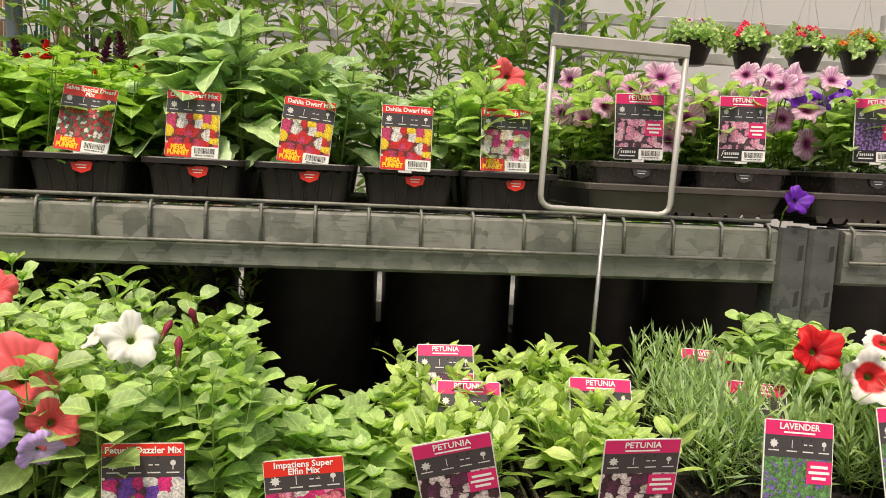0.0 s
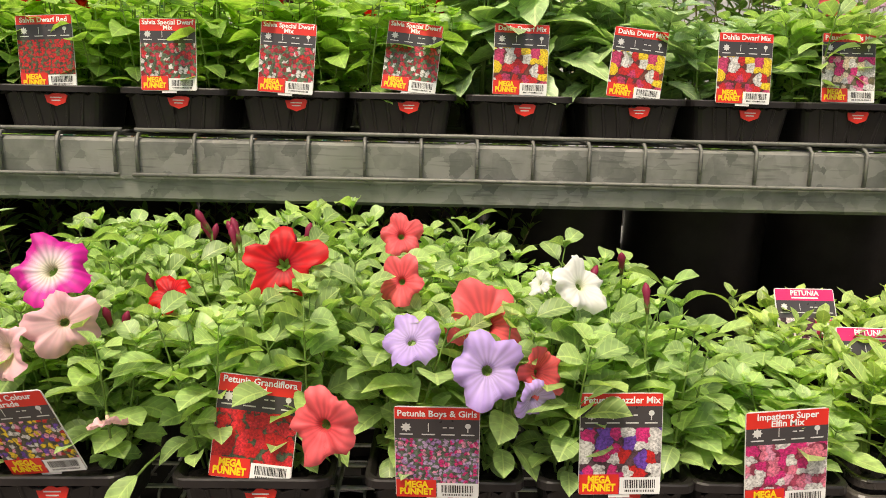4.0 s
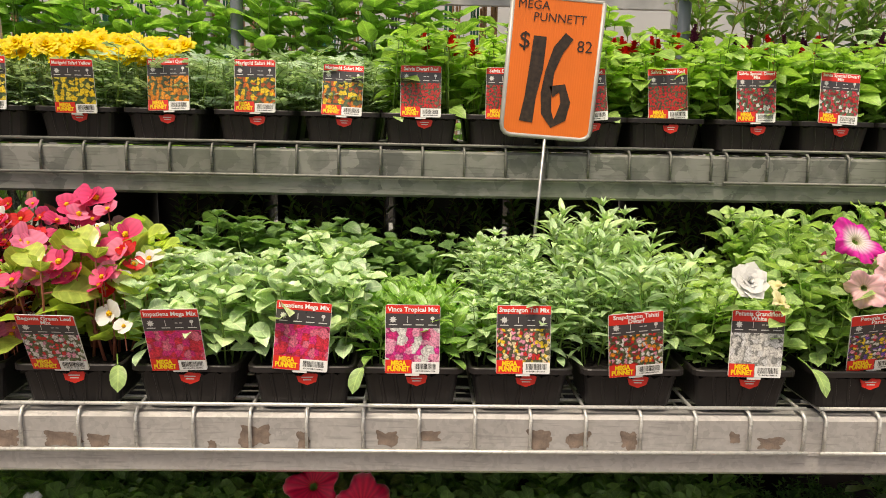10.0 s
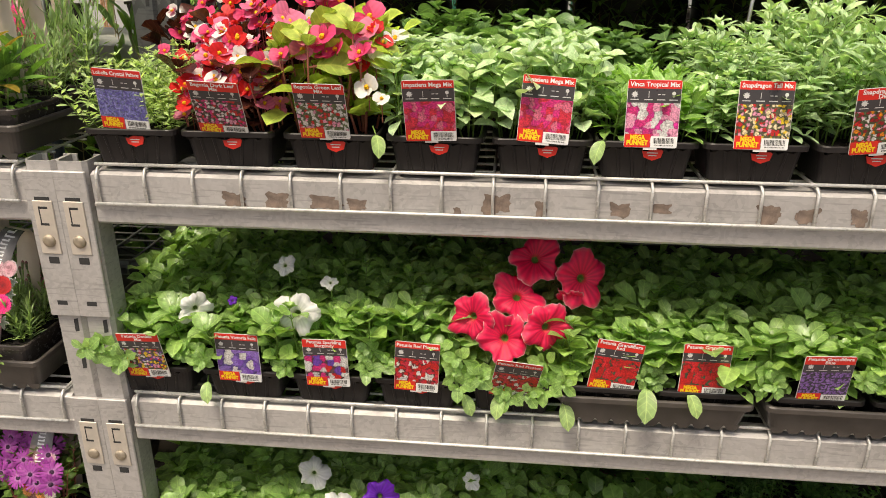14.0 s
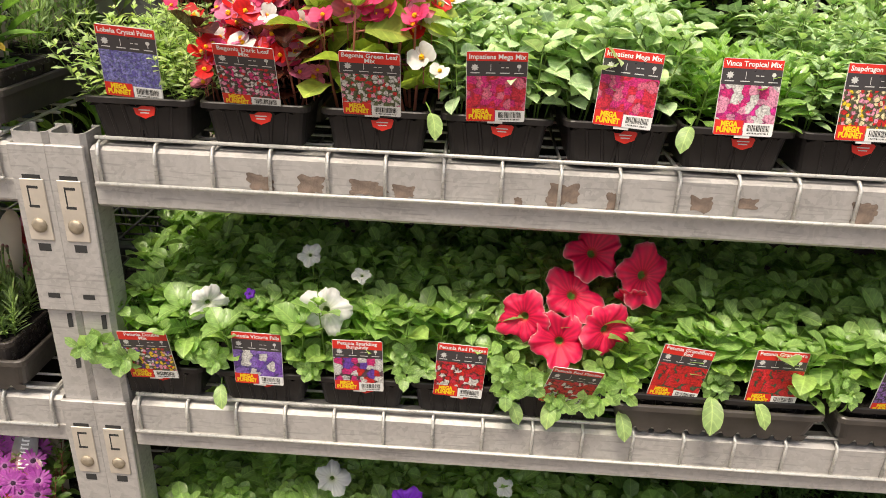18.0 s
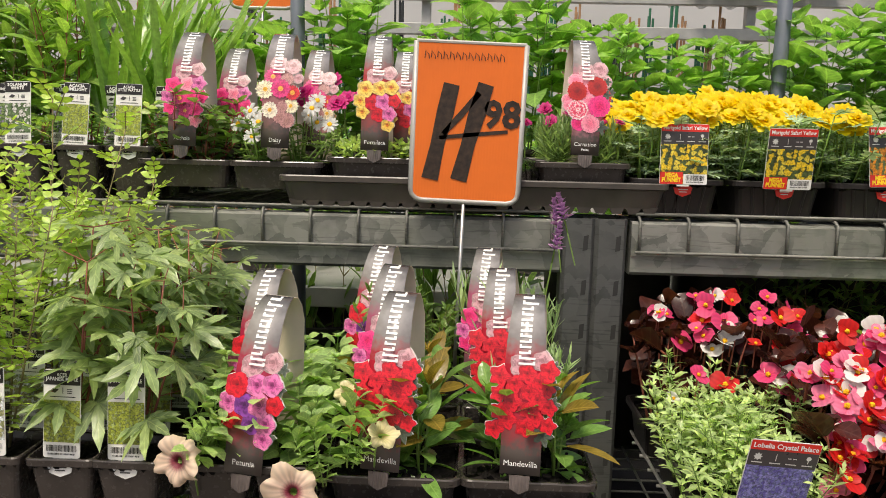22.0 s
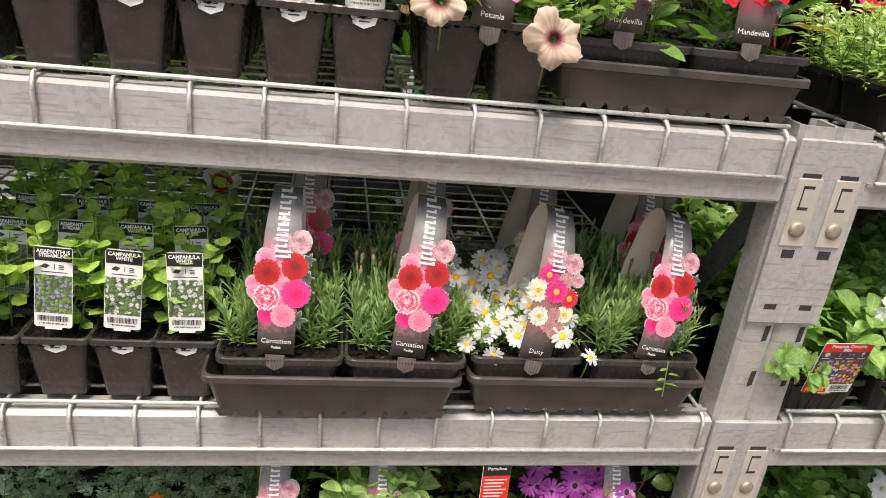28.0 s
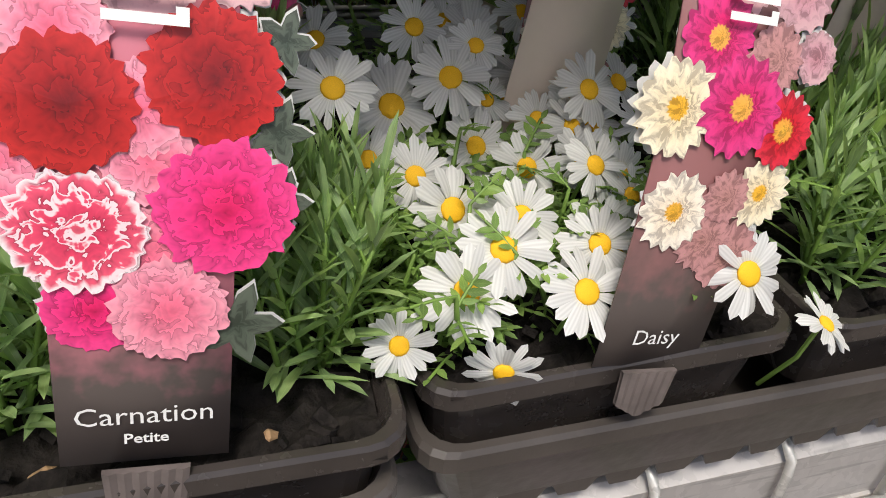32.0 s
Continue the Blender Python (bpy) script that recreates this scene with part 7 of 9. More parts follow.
bloom("pet_red", 2.795, 0.100, 1.286, 0.032, (-0.1, -1, 0.4), 0.10)
bloom("pet_redwhite", -0.873, 0.300, 0.838, 0.032, (0.1, -1, 0.3), 0.07)
bloom("pet_redwhite", 2.852, 0.080, 1.262, 0.034, (-0.3, -1, 0.3), 0.09)
bloom("pet_redwhite", 2.877, 0.100, 1.300, 0.022, (-0.3, -0.6, 0.7), 0.09)
buds(1.70, 0.17, 1.29, 8, 0.10, 0.05)
buds(1.55, 0.12, 1.23, 4, 0.06, 0.03)
buds(2.05, 0.08, 1.26, 3, 0.04, 0.03)
MIXED = ["pet_begonia_pink", "pet_begonia_pink", "pet_begonia_rose", "pet_begonia_rose", "pet_begonia_white", "pet_begonia_red", "pet_begonia_red"]
begonias(0.225, 0.085, 1.160, 0.080, 0.060, 0.130, 165, MIXED, 0.0195)
begonias(0.372, 0.080, 1.242, 0.072, 0.065, 0.078, 36, ["pet_begonia_pink", "pet_begonia_pink", "pet_begonia_rose"], 0.0250)
begonias(0.455, 0.050, 1.190, 0.030, 0.045, 0.090, 10, ["pet_begonia_white", "pet_begonia_white", "pet_begonia_red"], 0.0210)
begonias(0.155, 0.275, 1.200, 0.150, 0.085, 0.100, 50, ["pet_begonia_red", "pet_begonia_pink", "pet_begonia_pink", "pet_begonia_white"], 0.0200)
begonias(0.152, 0.035, 1.160, 0.014, 0.015, 0.040, 7, ["pet_begonia_red", "pet_begonia_red", "pet_begonia_white"], 0.0190)

# carrying trays of petunias and lavender at the far end of the top shelf


def cell_pot(x, y, z, species, mark=None, nx=2, ny=2, lift=1.0, tall=1.0, clear=False):
    p = thing("cell_pot", "black pot of %s in a carrying tray" % SAY.get(species, "young plants"), "plant pot", pose(x, y, z, 0, 0, RNG.uniform(-1.2, 1.2)), group="pots in carrying trays")
    part("pot_body", CELL, None, p, "glossy black plastic tub with a rolled rim")
    part("soil", CELLSOIL, None, p, "dark crumbly potting mix")
    if y < 0.1:
        tagged(part("soil_crumb", CELLCRUMB, None, p), kind="stuff")
    if mark:
        part("badge", mark, None, p, "small shield-shaped tab", pose(0.0, 0.003, 0.030))
    fill(p, species, 0.150, 0.125, 0.038, nx, ny, lift, tall, clear)
    return p


PINKTAG = "card label reading %s, pink band over photograph"
carry_tray(2.460, 0.004, A + 0.0035, 0.335, 0.40)
for i, xx in enumerate((2.378, 2.545)):
    for k in range(3):
        cell_pot(xx, 0.012 + 0.128 * k, A + 0.020, "petunia_lime", BADGE_BLACK if k == 0 else None, 2, 2, 1.0 + 0.05 * k, 1.0, k == 0)
for x, y, z, tl, ln in ((2.381, 0.0205, 1.1175, -13, 12), (2.557, 0.0205, 1.1165, -2, 12), (2.400, 0.142, 1.125, 1, -30), (2.564, 0.142, 1.130, 2, -26), (2.384, 0.268, 1.138, 0, -28)):
    stand_label(pink_label("PETUNIA", "photo_purple_dye"), x, y, z, tl, ln, 0, PINKTAG % "PETUNIA")
carry_tray(2.806, 0.004, A + 0.0035, 0.335, 0.40)
for i, xx in enumerate((2.724, 2.888)):
    for k in range(3):
        cell_pot(xx, 0.012 + 0.128 * k, A + 0.020, "lavender" if i == 0 or k == 0 else "petunia", BADGE_BLACK if k == 0 else None, 2, 2, 1.0, 1.0, k == 0)
for x, y, z, tl, ln in ((2.738, 0.0205, 1.1215, 4, -12), (2.766, 0.142, 1.128, 5, -26), (2.763, 0.268, 1.138, 4, -28), (2.888, 0.03, 1.135, -2, -16)):
    stand_label(pink_label("LAVENDER", "photo_lavender"), x, y, z, tl, ln, 0, PINKTAG % "LAVENDER")

# middle shelf under the top one
for x, sp, tt, ph, tl, ln in ((0.036, "petunia_low", "Petunia Double\nMix", "photo_mixed", -2, 12), (0.203, "petunia_low", "Petunia Victoria Falls", "photo_violet", 1, 4), (0.362, "petunia_low", "Petunia Sparkling\nBurgundy", "photo_dazzler", -1, 6),
                              (0.516, "petunia_low", "Petunia Red Picotee", "photo_picotee", 3, 3), (0.680, "petunia_low", "Petunia Red Picotee", "photo_picotee", 8, 24)):
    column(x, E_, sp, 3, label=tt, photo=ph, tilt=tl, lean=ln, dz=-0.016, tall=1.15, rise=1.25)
for x0 in (0.920, 1.262):
    carry_tray(x0, -0.014, E_ + 0.0035, 0.325, 0.40, 0.058)
for x, tt, ph, tl, ln in ((0.845, "Petunia Grandiflora\nRed", "photo_red", 7, 5), (0.995, "Petunia Grandiflora\nRed", "photo_red", 0, 3), (1.184, "Petunia Grandiflora\nBlue", "photo_purple", -3, 12), (1.345, "Petunia Grandiflora\nBlue", "photo_purple", 2, 4)):
    for k in range(3):
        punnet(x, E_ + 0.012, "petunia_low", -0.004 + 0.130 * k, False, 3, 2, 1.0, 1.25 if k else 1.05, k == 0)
    stand_label(mega_label(tt, ph), x, 0.000, E_ + 0.070, tl, ln, 0, "card label reading %s, red band over photograph" % tt.replace("\n", " "))
for x, sp, tt, ph in ((1.520, "lobelia_dark", "Alyssum Cameo Mix", "photo_pastel"), (1.680, "lobelia_dark", "Alyssum Cameo Mix", "photo_pastel"), (1.845, "dahlia", "Dahlia Dwarf Mix", "photo_dahlia"), (1.995, "dahlia", "Dahlia Dwarf Mix", "photo_dahlia")):
    column(x, E_, sp, 3, label=tt, photo=ph, tilt=RNG.uniform(-3, 3), lean=-14, lift=1.25 if sp == "lobelia_dark" else 0.8)
for x in (2.16, 2.32, 2.48, 2.64, 2.80):
    for k in range(2):
        punnet(x, E_, "petunia_low", 0.006 + 0.16 * k, k == 0)
for q in (("pet_crimson", 0.715, 0.090, 0.892, 0.048, (0.1, -0.8, 0.6)), ("pet_crimson", 0.795, 0.070, 0.865, 0.050, (0.2, -1, 0.4)), ("pet_crimson", 0.777, 0.060, 0.830, 0.028, (0.1, -0.6, -0.5)),
          ("pet_crimson", 0.684, 0.050, 0.839, 0.047, (0.0, -0.8, 0.8)), ("pet_crimson", 0.607, 0.020, 0.807, 0.047, (-0.4, -1, 0.3)), ("pet_crimson", 0.738, 0.010, 0.797, 0.048, (0.3, -1, 0.2)), ("pet_crimson", 0.665, 0.000, 0.780, 0.047, (-0.1, -1, 0.4)),
          ("pet_white", 0.306, 0.020, 0.797, 0.044, (0.0, -1, 0.3)), ("pet_white", 0.123, 0.030, 0.791, 0.034, (0.5, -0.9, 0.0)), ("pet_white", 0.270, 0.090, 0.860, 0.022, (0.0, -0.8, 0.7)), ("pet_white", 0.357, 0.070, 0.839, 0.016, (0.1, -0.7, 0.9)), ("pet_violet", 0.179, 0.060, 0.799, 0.010, (0.2, -0.6, 0.6)),
          ("pet_white", 0.286, -0.012, 0.328, 0.042, (0.4, -1, 0.3)), ("pet_white", 0.450, -0.025, 0.305, 0.045, (0.1, -1, 0.4)), ("pet_white", 0.356, 0.030, 0.374, 0.032, (0.6, -0.8, 0.3)), ("pet_white", 0.513, 0.020, 0.374, 0.030, (0, -1, 0.5)), ("pet_white", 0.297, 0.080, 0.412, 0.032, (0.1, -1, 0.4)),
          ("pet_violet", 0.436, 0.040, 0.399, 0.037, (0, -1, 0.4)), ("pet_white", 0.610, 0.100, 0.405, 0.020, (0, -1, 0.5))):
    bloom(*q, 0.05)

# soft leaves hanging over the edge of the middle shelf
HANG = Shape()
leaf(HANG, aim((0, 0, 0), -90, -20), 0.036, 0.022, 0.7, 0.45, 1.1, 0.3, 7)
HANG.tube([(0, 0.02, 0.012), (0, 0.008, 0.006), (0, 0, 0)], 0.0011, 5, 1)
HANG = HANG.mesh("hanging_leaf", ["leaf_petunia", "stem_green"], True)
for x, z, k, rz in ((0.142, 0.665, 1.0, 5), (0.600, 0.668, 1.0, 25), (0.662, 0.672, 1.1, -10), (0.770, 0.662, 1.2, 15), (0.905, 0.700, 1.5, 0), (0.975, 0.695, 1.1, 20), (0.46, 1.118, 1.0, 25), (0.80, 1.118, 1.0, -30), (1.44, 1.122, 1.1, 25), (1.62, 1.122, 1.2, -30)):
    thing("hanging_leaf", "soft green leaf hanging over the pot rim", "leaf", pose(x, 0.0, z, RNG.uniform(-8, 8), RNG.uniform(-14, 14), rz) @ Matrix.Diagonal((k, k, k, 1)), group="hanging leaves", shape=HANG)

for x, z, k in ((-0.035, 0.690, 0.60), (0.12, 0.690, 0.45), (0.285, 0.685, 0.40), (0.44, 0.690, 0.45), (0.600, 0.690, 0.55), (0.640, 0.672, 0.50), (0.700, 0.668, 0.55), (0.762, 0.690, 0.55), (0.915, 0.705, 0.40), (1.090, 0.710, 0.50), (1.27, 0.710, 0.50), (-0.02, 0.285, 0.50), (0.128, 0.280, 0.45), (0.635, 0.280, 0.45), (0.79, 0.280, 0.5)):
    sh = thing("trailing_shoot", "leafy green petunia shoot leaning over the pot rim", "plant", pose(x, 0.034, z + 0.012, RNG.uniform(60, 84), RNG.uniform(-12, 12), RNG.uniform(-20, 20)), group="trailing shoots")
    tagged(part("plant", RNG.choice(SPECIES["petunia_low"]), None, sh, "", Matrix.Diagonal((1.15 * k, 1.15 * k, k, 1))), kind="stuff")

# bottom shelf
for x, tt, ph, tl, ln in ((0.050, "Petunia Boys & Girls", "photo_boys", -2, 0), (0.211, "Petunia Colour\nParade", "photo_mixed", 0, 2), (0.372, "Petunia Victoria Falls", "photo_violet", 0, 2), (0.553, "Petunia Sparkling\nBurgundy", "photo_dazzler", 2, 2), (0.702, "Petunia Red Picotee", "photo_picotee", 3, 2)):
    column(x, F_, "petunia_low", 3, label=tt, photo=ph, tilt=tl, lean=ln, lift=1.05, dz=-0.002, rise=1.3)
carry_tray(0.952, -0.014, F_ + 0.0035, 0.318, 0.40)
carry_tray(1.290, -0.014, F_ + 0.0035, 0.335, 0.40)
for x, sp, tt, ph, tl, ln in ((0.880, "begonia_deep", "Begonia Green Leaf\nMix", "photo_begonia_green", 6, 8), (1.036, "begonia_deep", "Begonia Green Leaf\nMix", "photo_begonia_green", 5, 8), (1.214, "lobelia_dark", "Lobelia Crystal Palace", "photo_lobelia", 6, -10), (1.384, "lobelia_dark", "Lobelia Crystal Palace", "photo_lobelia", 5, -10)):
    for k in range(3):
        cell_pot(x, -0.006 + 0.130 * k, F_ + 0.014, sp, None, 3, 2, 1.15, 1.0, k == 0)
    stand_label(mega_label(tt, ph), x, -0.002, F_ + 0.061, tl, ln, 0, "card label reading %s, red band over photograph" % tt.replace("\n", " "))
for x in (1.56, 1.72, 1.88, 2.04, 2.20, 2.36, 2.52, 2.68, 2.84):
    punnet(x, F_, "lobelia_dark", 0.006, True)
begonias(1.02, 0.07, F_ + 0.12, 0.06, 0.06, 0.03, 5, ["pet_begonia_red", "pet_begonia_pink", "pet_begonia_white"], 0.012)

# rear shelf
R = REAR_DECK
RY = REAR_Y + 0.006


def rear(x, species, label, photo, tilt, lean=-8, lift=1.0, rows=3, tall=1.0, dz=-0.007, dx=0.0):
    column(x, R, species, rows, RY, label, photo, tilt, lean, 0, dz, None, lift, tall, dx)


rear(0.060, "marigold", "Marigold Safari Yellow", "photo_marigold_y", 0, -5, dz=-0.007, dx=0.005)
rear(0.224, "marigold", "Marigold Safari Yellow", "photo_marigold_y", 0, 6, dz=-0.011, dx=0.008)
rear(0.391, "marigold", "Marigold Safari Queen", "photo_marigold_o", -2, -9, dz=-0.003, dx=0.012)
rear(0.555, "marigold", "Marigold Safari Mix", "photo_marigold_m", 0, -7, dz=-0.003, dx=0.008)
rear(0.722, "marigold", "Marigold Safari Mix", "photo_marigold_m", 2, -14, dz=-0.006, dx=0.003)
rear(0.875, "salvia", "Salvia Dwarf Red", "photo_salvia", 0, -10, dz=-0.006)
rear(1.037, "salvia", "Salvia Dwarf Red", "photo_salvia", 0)
rear(1.196, "salvia", "Salvia Dwarf Red", "photo_salvia", -5)
rear(1.352, "salvia", "Salvia Dwarf Red", "photo_salvia", -3, -5, dz=-0.002)
rear(1.520, "salvia", "Salvia Special Dwarf\nMix", "photo_salvia_mix", -1, -7, dz=-0.003)
rear(1.683, "salvia", "Salvia Special Dwarf\nMix", "photo_salvia_mix", 3, -9, dz=-0.003, dx=-0.003)
rear(1.845, "salvia", "Salvia Special Dwarf\nMix", "photo_salvia_mix", 6, -12, dz=0.003, dx=0.006)
rear(2.006, "dahlia", "Dahlia Dwarf Mix", "photo_dahlia", 1, -6, 1.25, dz=0.002, dx=0.002)
rear(2.172, "dahlia", "Dahlia Dwarf Mix", "photo_dahlia", 6, -7, 0.98, dz=0.0, dx=-0.003)
rear(2.330, "dahlia", "Dahlia Dwarf Mix", "photo_dahlia", 1, -7, 0.75, dz=-0.003, dx=-0.007)
rear(2.488, "petunia", "Petunia Pastels Mix", "photo_pastel", 0, -10, 1.0, dz=0.002, dx=-0.011)
spikes(0.86, 1.45, 0.48, 0.72, R + 0.180, 26, "pet_salvia", 0.026, 0.015)
spikes(1.50, 1.90, 0.50, 0.74, R + 0.185, 10, "pet_salvia", 0.026, 0.015)
spikes(1.45, 1.90, 0.52, 0.76, R + 0.195, 14, "pet_salvia_dark", 0.036, 0.015, "dark plum salvia")
marigolds(-0.04, 0.37, 0.44, 0.72, R + 0.172, 115, r=0.0225)
carry_tray(2.775, RY, R + 0.0035, 0.335, 0.40)
carry_tray(3.150, RY, R + 0.0035, 0.335, 0.40)
for xx, tt, ph, lz in ((2.697, "PETUNIA", "photo_pinkvein", 0.092), (2.868, "PETUNIA", "photo_pinkvein", 0.097), (3.098, "PETUNIA", "photo_purple", 0.106)):
    for k in range(3):
        cell_pot(xx, RY + 0.008 + 0.128 * k, R + 0.042, "petunia", BADGE_BLACK if k == 0 else None, 2, 2, 0.9, 1.0, k == 0)
    stand_label(pink_label(tt, ph), xx - 0.005, RY + 0.0165, R + lz, -1, -4, 0, PINKTAG % tt)
for q in ((2.580, 0.500, 1.573, 0.027), (2.617, 0.500, 1.566, 0.022), (2.785, 0.480, 1.574, 0.034), (2.821, 0.500, 1.604, 0.028), (2.746, 0.460, 1.537, 0.027), (2.865, 0.500, 1.602, 0.029), (2.701, 0.520, 1.622, 0.027), (2.729, 0.530, 1.620, 0.025)):
    bloom("pet_pinkvein", *q, (RNG.uniform(-0.5, 0.4), -1, RNG.uniform(0.0, 0.7)), 0.06)
for i in range(34):
    bloom("pet_pinkvein", RNG.uniform(2.57, 3.02), RNG.uniform(0.45, 0.68), RNG.uniform(1.54, 1.66), RNG.uniform(0.024, 0.034), (RNG.uniform(-0.5, 0.4), -1, RNG.uniform(0.0, 0.9)), 0.07)
for q in ((2.971, 0.500, 1.634, 0.031), (3.023, 0.500, 1.617, 0.022), (3.070, 0.520, 1.638, 0.021), (2.945, 0.415, 1.450, 0.026)):
    bloom("pet_violet", *q, (RNG.uniform(-0.4, 0.4), -1, 0.3), 0.06)
bloom("pet_coral", 2.490, 0.520, 1.629, 0.033, (0.1, -1, 0.1), 0.08)
bloom("pet_lilac", 2.471, 0.530, 1.605, 0.017, (-0.4, -0.8, -0.2), 0.06)
bloom("pet_white", 2.758, 0.560, 1.658, 0.016, (0, -0.6, 0.8), 0.06)

# ---- the bay beyond the uprights ----


def tube_pot(x, y, z, species, lift=1.0, tall=1.0, mark=True, say="a young shrub"):
    p = thing("square_pot", "square black plastic pot of %s" % say, "plant pot", pose(x, y, z + 0.0035, 0, 0, RNG.uniform(-2, 2)), group="square shrub pots")
    part("pot_body", TUBE, None, p, "tapered black plastic pot")
    part("soil", TUBESOIL, None, p, "dark potting mix")
    if mark:
        part("badge", BADGE_WHITE, None, p, "white shield-shaped tab", pose(0, 0.004, 0.078))
    fill(p, species, 0.05, 0.096, 0.078, 1, 1, lift, tall)
    return p


def tall_tag(x, y, z, title, photo, tilt=0.0, lean=-8):
    stand_label(tall_label(title, photo), x, y, z, tilt, lean, 0, "narrow white shrub label reading %s over a photograph" % title.replace("\n", " "), "narrow shrub labels")


# top shelf: shrubs in square pots
for x, sp, say, tt, ph, tl, lf, ta in ((-1.255, "viburnum", "viburnum", "VIBURNUM\nDAVIDII", "photo_plum", 0, 0.75, 0.8), (-1.172, "viburnum", "viburnum", "VIBURNUM\nDAVIDII", "photo_plum", -2, 0.9, 1.0), (-1.096, "diosma", "golden diosma", "DIOSMA\nGOLDEN", "photo_diosma", -3, 0.9, 0.9),
                                       (-1.013, "diosma", "golden diosma", "DIOSMA\nGOLDEN", "photo_diosma", 1, 0.9, 0.9), (-0.925, "ash", "flowering ash", "FRAXINUS\nFLOWERING ASH", "photo_ash", -4, 1.0, 1.0), (-0.843, "ash", "flowering ash", "FRAXINUS\nFLOWERING ASH", "photo_ash", -1, 1.0, 0.92),
                                       (-0.755, "maple", "Japanese maple", "ACER\nJAPANESE MAPLE", "photo_acer", 1, 1.05, 1.25), (-0.678, "maple", "Japanese maple", "ACER\nJAPANESE MAPLE", "photo_acer", 0, 1.0, 1.1)):
    for k in range(4):
        tube_pot(x, 0.018 + 0.086 * k, A, sp, lf * RNG.uniform(0.8, 1.05), ta, True, say)
        if k < 3:
            tall_tag(x + (0 if k == 0 else RNG.uniform(-0.006, 0.006)), 0.026 + 0.086 * k, A + 0.094, tt, ph, tl + (0 if k == 0 else RNG.uniform(-3, 3)), -5)
for x in (-1.34, -1.425, -1.51, -1.595, -1.68):
    for k in range(3):
        tube_pot(x, 0.018 + 0.1 * k, A, "shrub" if k else "diosma", 0.8, 0.8, True, "a young shrub")
    tall_tag(x, 0.022, A + 0.096, "EUCALYPTUS\nBABY BLUE", "photo_shrub", RNG.uniform(-3, 3))


def fill_cells(x, y, z, species, n=2, lift=1.0, tall=1.0):
    return cell_pot(x, y, z, species, None, n, n, lift, tall)


for xx in (-0.572, -0.490):
    for k in range(3):
        tube_pot(xx, 0.018 + 0.09 * k, A, "petunia", 0.95, 0.72, False, "trailing petunia")
carry_tray(-0.288, 0.006, A + 0.0035, 0.325, 0.37, 0.060)
for i, xx in enumerate((-0.366, -0.208)):
    for k in range(3):
        fill_cells(xx, 0.016 + 0.118 * k, A + 0.042, "mandevilla" if k == 0 else ("bronze" if i == 0 and k == 1 else "lavender" if i == 1 else "shrub"), 2, (0.85 if k else 0.95) if k < 2 else (1.1 if i else 0.42), 1.0 if k < 2 else 1.15)
    b = thing("bronze_shoot", "young mandevilla shoot with bronze-green leaves", "plant", pose(xx + 0.03, 0.05, A + 0.082, 0, 0, 40), group="bronze shoots", shape=SPECIES["bronze"][i], mats=None)
stand_strap("Petunia", -0.537, 0.012, A + 0.089, 3, -8)
stand_strap("Mandevilla", -0.3795, 0.013, A + 0.098, 1, -9)
stand_strap("Mandevilla", -0.2195, 0.013, A + 0.099, 0, -8)
stand_strap("Petunia", -0.56, 0.135, A + 0.100, -2, -8)
stand_strap("Fuchsia", -0.402, 0.140, A + 0.110, 2, -9)
stand_strap("Mandevilla", -0.240, 0.135, A + 0.110, -2, -8)
stand_strap("Fuchsia", -0.262, 0.255, A + 0.120, 0, -8)
stand_strap("Petunia", -0.43, 0.255, A + 0.120, 2, -8)
bloom("pet_cream", -0.603, -0.020, 1.168, 0.033, (-0.3, -1, 0.25), 0.05)
bloom("pet_cream", -0.471, -0.030, 1.142, 0.033, (0.0, -1, 0.35), 0.05)
bloom("pet_creamyellow", -0.375, -0.004, 1.202, 0.019, (0.4, -0.6, 0.7), 0.05)
bloom("pet_creamyellow", -0.425, 0.06, 1.225, 0.018, (-0.2, -0.8, 0.5), 0.05)
for x, y, z, rz in ((-0.44, -0.010, 1.140, 200), (-0.41, -0.012, 1.165, 150), (-0.60, 0.0, 1.15, 100)):
    sh = thing("trailing_shoot", "soft green petunia shoot hanging over the pot rim", "plant", pose(x, y, z, 30, 10, rz), group="trailing shoots")
    tagged(part("plant", SPECIES["petunia"][0], None, sh, "", Matrix.Diagonal((0.55, 0.55, 0.55, 1))), kind="stuff")
spikes(-0.17, -0.10, 0.27, 0.32, A + 0.335, 3, "pet_lavender", 0.035, 0.014, "mauve lavender")

# middle shelf: bellflowers, then carnations and daisies in carrying trays
for x, sp, tt, ph in ((-1.28, "fuchsia", "AGAPANTHUS\nSTREAMLINE", "photo_shrub"), (-1.20, "fuchsia", "AGAPANTHUS\nSTREAMLINE", "photo_shrub"), (-1.12, "campanula", "AGAPANTHUS\nSTREAMLINE", "photo_shrub"), (-1.038, "campanula", "AGAPANTHUS\nSTREAMLINE", "photo_shrub"), (-0.958, "campanula", "CAMPANULA\nWHITE", "photo_whiteflower"), (-0.880, "campanula", "CAMPANULA\nWHITE", "photo_whiteflower")):
    for k in range(4):
        tube_pot(x, 0.016 + 0.088 * k, E_, sp, 1.0, 1.0 + 0.12 * k, True, "bellflower" if sp == "campanula" else "agapanthus")
        if k < 3:
            tall_tag(x + RNG.uniform(-0.004, 0.004), 0.020 + 0.088 * k, E_ + 0.110, tt, ph, RNG.uniform(-4, 4), -6)
for x in (-1.36, -1.45, -1.54, -1.63):
    for k in range(2):
        tube_pot(x, 0.016 + 0.1 * k, E_, "campanula", 0.8, 1.0, True, "bellflower")
carry_tray(-0.688, -0.032, E_ + 0.0035, 0.335, 0.40, 0.072, 0.018)
